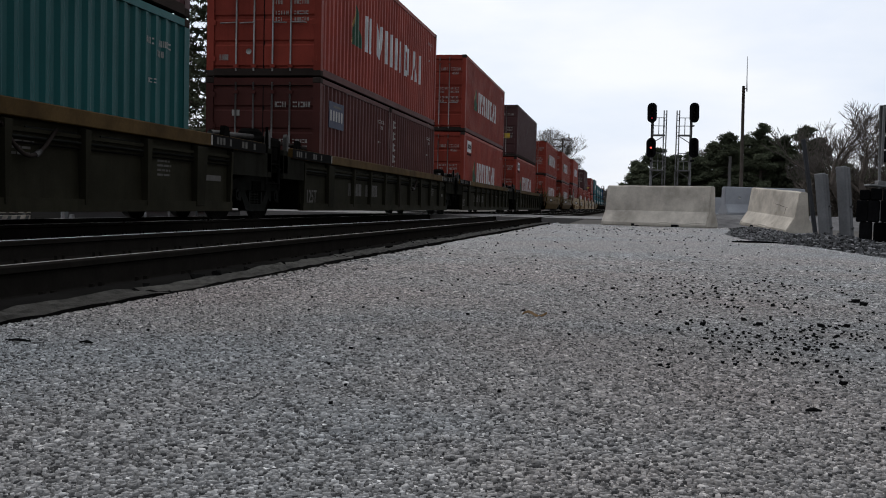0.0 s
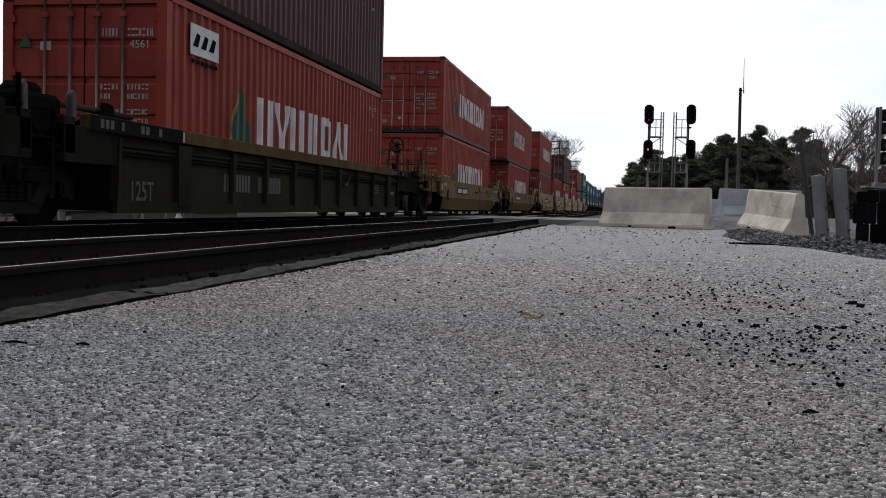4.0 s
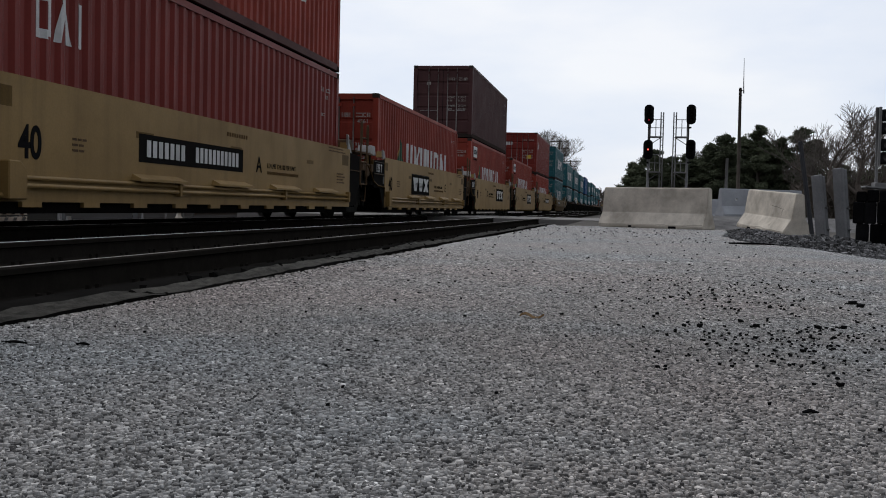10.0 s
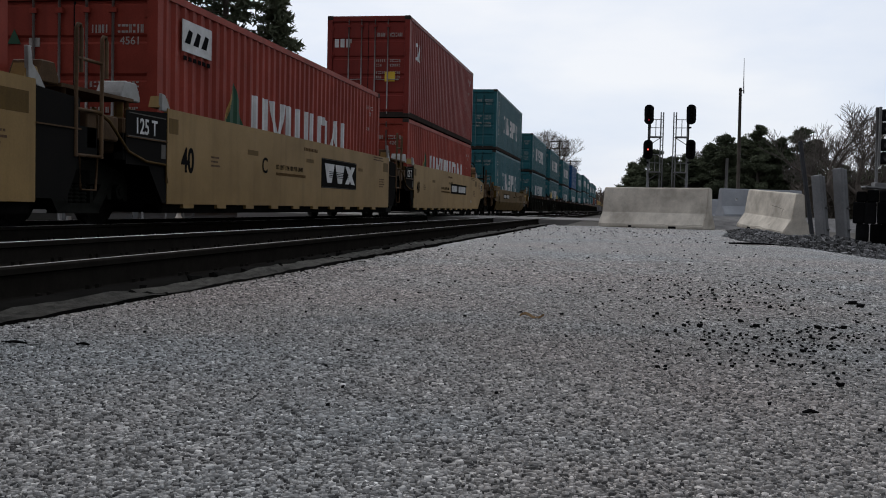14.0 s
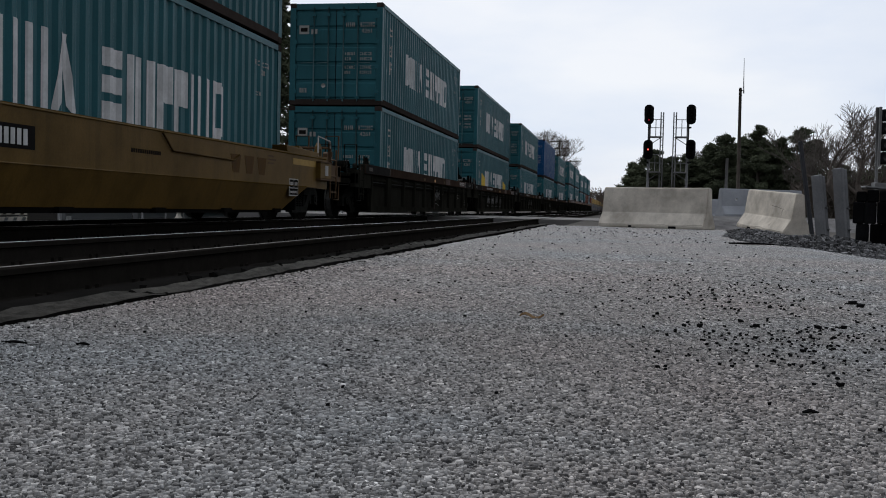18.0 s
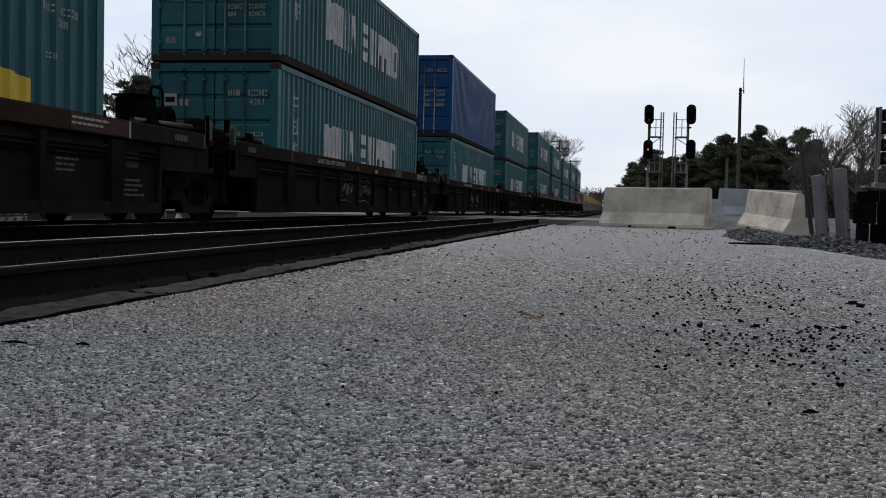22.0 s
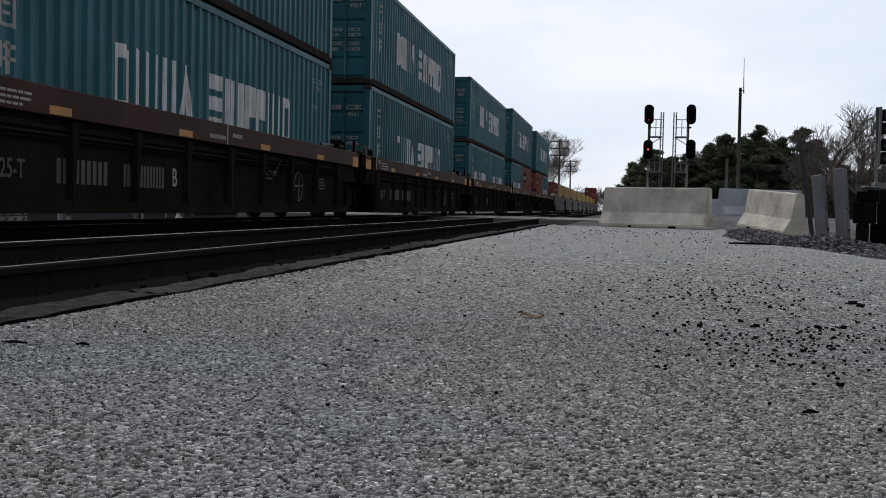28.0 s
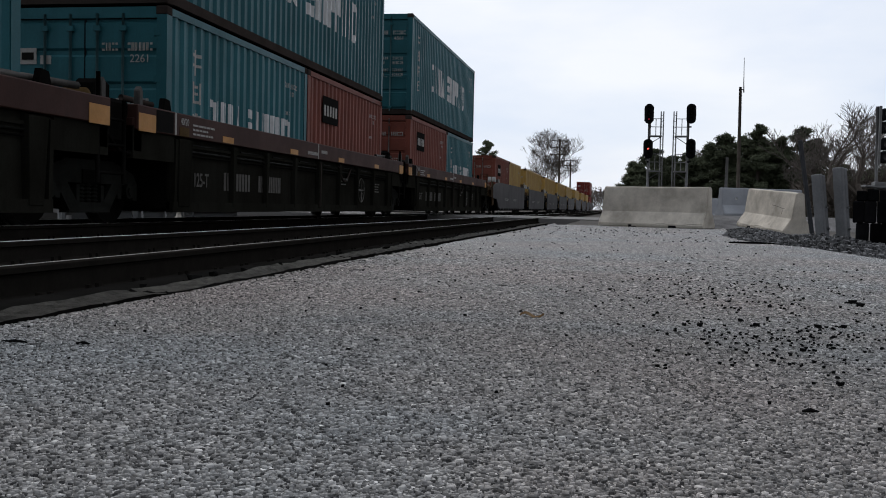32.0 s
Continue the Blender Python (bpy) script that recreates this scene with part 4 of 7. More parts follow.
def ladder(parent, mat, x, y, z0, z1, width=0.4, along="y", name="ladder", thick=0.022):
    shapes = []
    for d in (0, width):
        p = (x, y + d) if along == "y" else (x + d, y)
        shapes.append(tube_vf([(*p, z0), (*p, z1)], thick, 6))
    z = z0 + 0.12
    while z < z1 - 0.05:
        a, c = ((x, y, z), (x, y + width, z)) if along == "y" else ((x, y, z), (x + width, y, z))
        shapes.append(tube_vf([a, c], 0.017, 6))
        z += 0.33
    piece(name, mesh(name, *joined(shapes), mat), parent)


def brake_wheel(parent, x, y, z, mat):
    rim = [(x + 0.21 * math.cos(k * math.pi / 9), y, z + 0.21 * math.sin(k * math.pi / 9)) for k in range(19)]
    wh = tube("brake_wheel", parent, mat, rim, 0.02, 6)
    for k in range(5):
        a = k * 1.2566
        tube("spoke", wh, mat, [(x, y, z), (x + 0.21 * math.cos(a), y, z + 0.21 * math.sin(a))], 0.012, 5)
    box("brake_housing", parent, M_RUSTY, x - 0.11, x + 0.11, y + 0.03, y + 0.22, z - 0.26, z + 0.1, bevel=0.03)
    tube("brake_post", parent, M_RUSTY, [(x, y + 0.14, 1.0), (x, y + 0.14, z - 0.3)], 0.05, 6)


def graffiti(parent, x, y, z, size, seed):
    """A scrawled tag of thin zigzag and hooked strokes."""
    rng = random.Random(seed * 7 + 1)
    shapes = []
    for g in range(4):
        y0, w, h = y + g * size * 0.78, size * 0.66, size * rng.uniform(0.9, 1.25)
        zs = z + rng.uniform(-0.05, 0.05)
        turns, lean = rng.uniform(1.1, 1.9), rng.uniform(-0.2, 0.35)
        pts = []
        for k in range(15):
            f = k / 14
            pts.append((x, y0 + w * (0.5 + lean * (f - 0.5) + 0.42 * math.cos(f * turns * 6.283 + seed + g)), zs + h * (0.5 + 0.3 * math.sin(f * turns * 6.283 * 0.8 + g) + 0.35 * (f - 0.5) * (1 if g % 2 else -1))))
        shapes.append(tube_vf(pts, 0.011, 4))
        if g % 2 == 0:
            shapes.append(tube_vf([(x, y0 - 0.05, zs + h * 0.2), (x, y0 + w * 0.4, zs + h), (x, y0 + w * 0.75, zs + h * 0.05)], 0.011, 4))
    shapes.append(tube_vf([(x, y, z - 0.1), (x, y + size * 1.4, z - 0.07), (x, y + size * 2.6, z - 0.13)], 0.008, 4))
    piece("graffiti", mesh("graffiti", *joined(shapes), M_SCRAWL), parent, label="scrawled grey paint tag")


def end_gear(root, e, end, deck_z, X, mat, seed):
    """Levers, irons, pipes and brackets on a car's coupler end."""
    rng = random.Random(seed * 3 + 1)
    o = e - end * 0.06
    tube("cut_lever", root, mat, [(1.38, o, deck_z + 0.02), (1.3, o + end * 0.12, deck_z - 0.16), (0.5, o + end * 0.12, deck_z - 0.12), (0.2, o + end * 0.35, deck_z - 0.1)], 0.014, 5)
    for x in (1.25, 0.75):
        tube("grab_iron", root, mat, [(x, o, deck_z + 0.05), (x, o + end * 0.08, deck_z + 0.05), (x, o + end * 0.08, deck_z + 0.42), (x, o, deck_z + 0.42)], 0.013, 5)
    tube("sill_step", root, mat, [(X - 0.03, e - end * 0.1, deck_z - 0.1), (X - 0.03, e - end * 0.1, 0.42), (X - 0.03, e - end * 0.52, 0.42), (X - 0.03, e - end * 0.52, deck_z - 0.1)], 0.016, 5)
    for k in range(3):
        y = e - end * (0.35 + 0.42 * k)
        h = rng.uniform(0.16, 0.4)
        prism("bracket", root, mat, [(y - 0.07, deck_z + 0.04), (y + 0.07, deck_z + 0.04), (y + 0.03, deck_z + 0.04 + h), (y - 0.05, deck_z + 0.04 + h * 0.9)], X - 0.3, X - 0.2, bevel=0.01)
    y = e - end * 0.8
    tube("branch_pipe", root, M_UNDER, [(1.2, e - end * 0.1, deck_z + 0.2), (1.22, y, deck_z + 0.24), (1.1, y - end * 0.2, deck_z + 0.1), (0.6, y - end * 0.4, deck_z + 0.12)], 0.022, 6)
    tube("branch_pipe", root, M_UNDER, [(1.3, e, deck_z - 0.18), (1.34, y, deck_z - 0.2), (1.3, y - end * 0.6, deck_z - 0.3)], 0.02, 6)
    tube("valve_drum", root, M_UNDER, [(0.7, y, deck_z + 0.3), (0.72, y, deck_z + 0.3), (1.05, y, deck_z + 0.3), (1.07, y, deck_z + 0.3)], [0.09, 0.13, 0.13, 0.09], 10)


def well_car(style, front, rear, fgap, rgap, label, letter="", plate=False, pipes=False, swap=False, wheel=False, scrawl=0, seed=1):
    """A well car for one stack. y = 0 lies at the container's near end, z = 0 at the rail head.
    front, rear: 'joint' (shares a truck with its neighbour) or 'end' (own truck and coupler). fgap, rgap: half the gap to the next stack."""
    root = thing("well_car", pose(0, -500, -60), label, "well car", "cars of the train")
    L, X = 12.19, 1.47
    rng = random.Random(seed)
    slab = style == "slab"
    style = "ttx" if slab else style
    tan = style in ("ttx", "tub")
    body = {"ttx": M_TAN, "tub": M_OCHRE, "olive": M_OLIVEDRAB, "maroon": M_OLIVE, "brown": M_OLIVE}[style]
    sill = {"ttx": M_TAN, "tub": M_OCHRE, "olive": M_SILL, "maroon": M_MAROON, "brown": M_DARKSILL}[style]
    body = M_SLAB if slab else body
    y0, y1 = -fgap + (0.3 if front == "joint" else 0.6), L + rgap - (0.3 if rear == "joint" else 0.6)
    w0, w1 = (-0.2, L + 0.1) if style == "ttx" else (-0.55, L + 0.55) if style == "tub" else (-min(1.73, max(0.2, fgap - 1.42)), L + min(1.08, max(0.15, rgap - 1.42)))
    zl, zh = {"olive": (1.09, 1.27), "brown": (1.05, 1.27)}.get(style, (1.17, 1.48))    # the side sill of the ribbed cars
    up = zh - 1.44
    # side of the well
    for s in (1, -1):
        def side(name, mat, outline, a, c, lab="", bevel=0.0):
            p, q = sorted((s * a, s * c))
            return prism(name, root, mat, outline, p, q, "x", lab, bevel)
        if style == "ttx":
            head = [(-0.3, 0.28), (-1.15, 0.72), (-2.55, 0.76), (-2.55, 1.3), (-1.2, 1.46), (w0, 1.52)] if front == "end" else [(w0, 0.28), (w0, 1.52)]
            tail = [(w1, 1.52), (L + 0.5, 1.5), (L + 1.95, 1.36), (L + 1.95, 0.74), (L + 1.15, 0.7), (L + 0.5, 0.28)] if rear == "end" else [(w1, 1.52), (w1, 0.28)]
            side("side_wall", body, head + tail, X, X - 0.05)
            n = 10
            for i in range(n):
                a = w0 + 0.5 + i * (w1 - w0 - 1) / n
                side("hem_tab", body, [(a, 0.225), (a + 0.34, 0.225), (a + 0.34, 0.28), (a, 0.28)], X - 0.002, X - 0.05)
            side("bottom_flange", M_UNDER, [(w0, 0.16), (w1, 0.16), (w1, 0.27), (w0, 0.27)], X - 0.06, X - 0.3)
            if pipes and s == 1:
                for z, d in ((0.44, 0.05), (0.52, 0.035)):
                    tube("pipe_run", root, M_TAN, [(X + d, w0 + 0.25, z), (X + d, w1 - 0.2, z)], 0.026, 6)
                for a in (w0 + 0.3, w0 + 3.9, w0 + 8.1, w1 - 0.3):
                    box("pipe_bracket", root, body, X, X + 0.09, a, a + 0.07, 0.38, 0.6, bevel=0.01)
                prism("pipe_guard", root, body, [(w0 + 0.12, 0.3), (w0 + 0.42, 0.3), (w0 + 0.42, 0.6), (w0 + 0.3, 0.68), (w0 + 0.12, 0.68)], X, X + 0.11, "x", bevel=0.012)
                for i in range(4):
                    a = 2.5 + i * 2.4
                    me = mesh("step_shelf", [(X, a, 0.56), (X, a + 1.4, 0.56), (X + 0.13, a + 1.4, 0.55), (X + 0.13, a, 0.55), (X, a + 0.05, 0.64), (X, a + 1.3, 0.64), (X + 0.13, a + 1.36, 0.58), (X + 0.13, a + 0.02, 0.58)], BOXF, body)
                    piece("step_shelf", fix_normals(me), root)
        elif style == "tub":
            band = [(-2.2, 0.8), (-1.3, 0.66), (L + 0.95, 0.64), (14.3, 0.62), (14.3, 1.26), (w1, 1.24), (w0, 1.24), (-2.2, 1.24)]
            side("top_chord", body, band, X, X - 0.06)
            foot = ((-1.08, 0.66), (-0.7, 0.24), (L - 0.15, 0.2), (13.05, 0.64))
            p = [(s * (X - (0.16 if z < 0.5 else 0) - inner), y, z) for inner in (0, 0.05) for y, z in foot]
            me = mesh("lower_wall", p, [(0, 1, 2, 3), (7, 6, 5, 4), (0, 4, 5, 1), (1, 5, 6, 2), (2, 6, 7, 3), (3, 7, 4, 0)], body)
            piece("lower_wall", fix_normals(me), root)
            side("bottom_flange", M_UNDER, [(-0.6, 0.16), (L - 0.3, 0.16), (L - 0.3, 0.25), (-0.6, 0.25)], X - 0.18, X - 0.4)
            if s == 1:
                tube("chord_weld", root, body, [(X + 0.002, -2.1, 1.215), (X + 0.002, 14.2, 1.215)], 0.012, 5)
                tube("knee_weld", root, body, [(X + 0.001, -1.2, 0.66), (X + 0.001, 13.0, 0.645)], 0.009, 5)
        else:
            c0, c1 = max(-2.4, y0 + 0.02), min(L + 2.35, y1 - 0.02)
            side("top_chord", sill, [(c0, zl), (c1, zl), (c1, zh), (c0, zh)], X + 0.02, X - 0.12, "", 0.012)
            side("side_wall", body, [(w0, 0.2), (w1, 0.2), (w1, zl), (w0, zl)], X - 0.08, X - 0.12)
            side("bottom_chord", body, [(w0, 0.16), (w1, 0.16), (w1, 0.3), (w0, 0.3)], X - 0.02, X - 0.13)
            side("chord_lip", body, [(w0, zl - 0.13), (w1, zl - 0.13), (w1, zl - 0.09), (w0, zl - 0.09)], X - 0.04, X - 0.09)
            if s == 1:
                stops = [-0.1] + [0.35 + 1.45 * i for i in range(1, 8)] + [L - 0.23]
                for i, a in enumerate(stops):
                    wide = 0.36 if i == 0 else 0.29 if i == 8 else 0.2 if i == 4 else 0.075
                    me = mesh("rib", [(X - 0.08, a, 0.2), (X - 0.08, a + wide, 0.2), (X - 0.01, a + 0.02, 0.24), (X - 0.01, a + wide - 0.02, 0.24), (X + 0.012, a - 0.03, zl - 0.03), (X + 0.012, a + wide + 0.03, zl - 0.03), (X - 0.08, a - 0.05, zl), (X - 0.08, a + wide + 0.05, zl)],
                              [(0, 1, 3, 2), (2, 3, 5, 4), (4, 5, 7, 6), (0, 2, 4, 6), (1, 7, 5, 3), (0, 6, 7, 1)], body)
                    piece("rib", fix_normals(me), root)
                for i in range(7):
                    a = stops[i] + 0.4
                    tube("panel_line", root, M_FRAME, [(X - 0.06, a, zl - 0.08), (X - 0.06, stops[i + 1] - 0.06, zl - 0.08)], 0.012, 5)
                for a, c in ((w0 + 0.02, w0 + 0.09), (w1 - 0.09, w1 - 0.02)):
                    prism("end_stiffener", root, body, [(X - 0.08, 0.2), (X - 0.02, 0.24), (X - 0.0, zl - 0.05), (X - 0.08, zl)], a, c, "y")
                box("centre_strip", root, M_GRIME, X - 0.012, X + 0.018, stops[4] + 0.06, stops[4] + 0.1, 0.26, zl - 0.05)
    # cross members and bulkheads of the well
    for i in range(6):
        a = 0.3 + i * (L - 0.9) / 5
        box("cross_member", root, M_UNDER, -X + 0.1, X - 0.1, a, a + 0.3, 0.16, 0.23)
    for a in ((-0.4 if style == "tub" else w0), w1 - 0.05):
        box("bulkhead", root, M_UNDER, -X + 0.125, X - 0.122, a, a + 0.05, 0.2, 1.1)
    # ends
    for end, e, w, kind in ((-1, y0, w0, front), (1, y1, w1, rear)):
        a, c = sorted((e, w))
        deck_z = 1.0 if tan else 0.92 if zh < 1.4 else 1.02
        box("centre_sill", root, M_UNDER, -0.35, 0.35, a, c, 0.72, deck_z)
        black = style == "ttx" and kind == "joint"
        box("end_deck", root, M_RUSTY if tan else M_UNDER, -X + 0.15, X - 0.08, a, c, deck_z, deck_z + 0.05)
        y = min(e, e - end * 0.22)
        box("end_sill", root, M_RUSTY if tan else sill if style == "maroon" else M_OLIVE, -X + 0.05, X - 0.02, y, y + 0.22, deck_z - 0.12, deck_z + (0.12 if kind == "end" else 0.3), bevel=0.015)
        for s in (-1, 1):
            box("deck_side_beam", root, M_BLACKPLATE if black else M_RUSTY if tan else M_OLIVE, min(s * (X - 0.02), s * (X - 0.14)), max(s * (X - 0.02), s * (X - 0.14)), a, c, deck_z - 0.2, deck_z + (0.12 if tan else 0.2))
        if kind == "end":
            truck(root, e - end * 1.5)
            tube("coupler", root, M_UNDER, [(0, e, 0.85), (0, e + end * 0.62, 0.85)], [0.1, 0.12], 8)
            for s in (-1, 1):
                tube("air_hose", root, M_UNDER, [(s * 0.35, e, 0.8), (s * 0.3, e + end * 0.3, 0.45), (s * 0.2, e + end * 0.6, 0.5)], 0.025, 6)
            ladder(root, M_RUSTY if tan else M_OLIVE, X - 0.02, e - end * 0.75 if end > 0 else e + 0.3, 0.45, 1.45)
            end_gear(root, e, end, deck_z, X, M_RUSTY if tan else M_FRAME, seed + end)
            for x in (0.5, 1.15):
                tube("handrail", root, M_RUSTY if tan else M_OLIVE, [(x, e - end * 0.12, deck_z + 0.25), (x, e - end * 0.12, deck_z + 0.75), (x + 0.28, e - end * 0.12, deck_z + 0.75), (x + 0.28, e - end * 0.12, deck_z + 0.25)], 0.02, 6)
        if kind == "joint" and end == -1:
            truck(root, -fgap)
            if not tan:
                for d in (-0.5, 0.1):
                    tube("grab_post", root, M_UNDER, [(X - 0.04, -fgap + d, 0.5), (X - 0.04, -fgap + d, 1.72 + up if d < 0 else 1.45 + up)], 0.026, 6)
                for z in (0.62, 0.95, 1.25):
                    tube("rung", root, M_UNDER, [(X - 0.04, -fgap - 0.5, z), (X - 0.04, -fgap + 0.1, z)], 0.02, 6)
                tube("reservoir", root, M_SILL if style == "maroon" else M_UNDER, [(x, -fgap + 0.25, 1.5 + up) for x in (-0.2, -0.14, 0.85, 0.9)], [0.06, 0.13, 0.13, 0.06], 12)
                box("reservoir_cradle", root, M_UNDER, -0.2, 0.9, -fgap + 0.1, -fgap + 0.4, 1.2 + up, 1.38 + up)
                box("articulation_cover", root, M_UNDER, -X + 0.3, X - 0.12, -fgap - 0.42, -fgap + 0.42, 0.98, 1.5 + up * 0.5, bevel=0.05)
                for d in (-0.46, 0.44):
                    prism("lug_plate", root, M_LUG, [(-fgap + d, 1.18), (-fgap + d + 0.1, 1.18), (-fgap + d + 0.1, 1.62 + up), (-fgap + d + 0.05, 1.68 + up), (-fgap + d, 1.62 + up)], X - 0.1, X - 0.02, bevel=0.012)
                tube("cable_trough", root, M_LUG, [(X - 0.3, -fgap - 0.5, 1.56 + up), (X - 0.28, -fgap - 1.6, 1.52 + up), (X - 0.26, -fgap - 2.3, 1.5 + up)], 0.045, 6)
                tube("cable_trough", root, M_GRIME, [(X - 0.3, -fgap + 0.5, 1.54 + up), (X - 0.26, min(-0.4, -fgap + 2.2), 1.52 + up)], 0.04, 6)
                box("valve_body", root, M_UNDER, 0.5, 0.86, -fgap + 0.5, -fgap + 0.85, 1.5 + up, 1.78 + up, bevel=0.06)
                if style == "brown":
                    # brake valves and pipework on the shared platform
                    box("gear_platform", root, M_UNDER, -0.9, X - 0.2, -fgap - 2.0, -fgap - 0.5, 1.27, 1.34)
                    box("valve_case", root, M_UNDER, 0.55, 0.95, -fgap - 1.55, -fgap - 1.1, 1.34, 1.72, bevel=0.03)
                    box("valve_lid", root, M_UNDER, 0.52, 0.98, -fgap - 1.58, -fgap - 1.07, 1.72, 1.75, bevel=0.01)
                    tube("pipe_loop", root, M_UNDER, [(1.05, -fgap - 1.5, 1.34), (1.05, -fgap - 1.5, 1.8), (1.05, -fgap - 1.44, 1.86), (1.05, -fgap - 1.2, 1.86), (1.05, -fgap - 1.14, 1.8), (1.05, -fgap - 1.14, 1.34)], 0.022, 6)
                    tube("valve_drum", root, M_UNDER, [(0.3, -fgap - 0.8, 1.5), (0.34, -fgap - 0.8, 1.5), (1.0, -fgap - 0.8, 1.5), (1.04, -fgap - 0.8, 1.5)], [0.1, 0.15, 0.15, 0.1], 12)
                    tube("branch_pipe", root, M_FRAME, [(1.15, -fgap - 2.0, 1.37), (1.17, -fgap - 1.0, 1.39), (1.1, -fgap - 0.6, 1.46), (0.7, -fgap - 0.5, 1.46)], 0.02, 6)
                    tube("guard_post", root, M_UNDER, [(1.1, -fgap + 1.0, 1.1), (1.1, -fgap + 1.0, 1.62)], 0.05, 6)
                tube("brake_hose", root, M_UNDER, [(X - 0.1, -fgap - 0.3, 1.15), (X - 0.05, -fgap, 0.9), (X - 0.08, -fgap + 0.5, 0.85), (X - 0.1, w0, 0.97)], 0.02, 6)
        # boxes, pipes and lashings on the deck
        for k in range(3):
            x = -0.9 + k * 0.75 + rng.uniform(-0.1, 0.1)
            yy = (a + c) / 2 + rng.uniform(-0.2, 0.2)
            h = rng.uniform(0.12, 0.32)
            box("deck_fitting", root, M_RUSTY if tan else M_UNDER, x - 0.14, x + 0.14, yy - 0.16, yy + 0.16, deck_z + 0.05, deck_z + 0.05 + h, bevel=0.02)
        tube("brake_pipe", root, M_UNDER, [(-1.1, (a + c) / 2, deck_z + 0.12), (0.9, (a + c) / 2 + 0.1, deck_z + 0.12), (1.3, (a + c) / 2 + 0.1, deck_z + 0.3)], 0.03, 6)
        if not tan:
            x = 0.25 + rng.uniform(-0.1, 0.1)
            tube("guide_post", root, M_UNDER, [(x, (a + c) / 2, deck_z), (x, (a + c) / 2, deck_z + rng.uniform(0.5, 0.8))], 0.04, 6)
            prism("corner_guide", root, M_UNDER, [(w - 0.12, zh), (w + 0.12, zh), (w + 0.07, zh + 0.16), (w - 0.07, zh + 0.18)], X - 0.2, X - 0.12)
        else:
            gz = 1.52 if style == "ttx" else 1.24
            prism("corner_guide", root, body, [(w - 0.15, gz), (w + 0.15, gz), (w + 0.08, gz + 0.13), (w - 0.08, gz + 0.15)], X - 0.2, X - 0.04)
            if style == "ttx":
                hy, hw = (w - 0.78, 0.24) if end < 0 else (w + 0.4, 0.2)
                prism("connector_hood", root, M_HOOD if end < 0 else M_RUSTY, [(hy - hw, 1.53), (hy + hw, 1.53), (hy + hw, 1.6), (hy + hw * 0.6, 1.76), (hy - hw * 0.6, 1.76), (hy - hw, 1.6)], 1.02, 1.36, "x", "pale grey sloped hood" if end < 0 else "", bevel=0.012)
                tube("box_stand", root, body, [(1.2, hy, deck_z), (1.2, hy, 1.53)], 0.06, 6)
                prism("guide_cheek", root, M_HOOD, [(w - 0.14, 1.48), (w + 0.14, 1.48), (w - 0.04, 1.68), (w - 0.14, 1.7)] if end < 0 or kind == "end" else [(w - 0.1, 1.5), (w + 0.22, 1.42), (w + 0.1, 1.56), (w - 0.04, 1.66), (w - 0.06, 1.84), (w - 0.12, 1.84)], X - 0.06, X - 0.012, bevel=0.006)
    # liveries
    if slab:
        lines(root, M_MARK, X + 0.001, 2.2, 0.75, 1.6, 2, seed)
        lines(root, M_MARK, X + 0.001, 6.2, 0.75, 1.6, 2, seed + 1)
    elif style == "ttx":
        for e in (-1, 1):
            if (front if e < 0 else rear) == "end":
                continue
            b0, b1 = (max(-1.28, y0 + 0.05), w0) if e < 0 else (w1, min(L + 0.95, y1 - 0.1))
            shape = [(b0, 0.75), (b1 - 0.5, 0.75), (b1 - 0.12, 0.3), (b1, 0.28), (b1, 1.46), (b0, 1.4)] if e < 0 else [(b0, 0.32), (b1 - 0.25, 0.32), (b1, 0.75), (b1, 1.42), (b0, 1.46)]
            pan = prism("end_panel", root, M_BLACKPLATE, shape, X - 0.018, X - 0.009, "x", "black end panel")
            box("panel_lip", pan, M_RUSTY, X - 0.01, X + 0.012, b0, b1, 1.075, 1.09)
            if e < 0:
                box("data_plate", pan, M_FAINT, X - 0.009, X - 0.004, b1 - 0.16, b1 - 0.04, 0.86, 1.04)
        if front == "joint":
            text_on_side("load_mark", "125 T", 0.27, M_WHITE, root, X - 0.006, -0.77, 1.22, 0.92)
            for z in (1.09, 1.37):
                box("plate_rim", root, M_FAINT, X - 0.009, X - 0.005, -1.22, -0.24, z, z + 0.012)
            for d, top in ((-0.78, 2.17), (-0.24, 2.12)):
                y = -fgap + d
                tube("ladder_stile", root, M_RUSTY, [(X, y, 0.78), (X, y, top), (X, y + 0.03, top + 0.04), (X, y + 0.08, top + 0.04), (X, y + 0.1, top), (X, y + 0.1, 1.7)], 0.024, 6)
            for z in (0.8, 1.3, 1.85):
                tube("rung", root, M_RUSTY, [(X, -fgap - 0.78, z), (X, -fgap - 0.24, z)], 0.02, 6)
            tube("stirrup", root, M_RUSTY, [(X, -fgap - 0.7, 0.8), (X, -fgap - 0.67, 0.42), (X, -fgap - 0.36, 0.42), (X, -fgap - 0.33, 0.8)], 0.016, 5)
            box("walkway", root, M_RUSTY, -X + 0.2, X - 0.05, -fgap - 0.25, -fgap + 0.25, 1.0, 1.3, bevel=0.02)
            box("walkway_grating", root, M_RUSTY, 0.1, X - 0.1, -fgap - 0.9, -fgap + 0.7, 1.52, 1.56)
            for y in (-fgap - 0.8, -fgap + 0.6):
                tube("grating_leg", root, M_RUSTY, [(X - 0.14, y, 1.05), (X - 0.14, y, 1.52)], 0.03, 6)
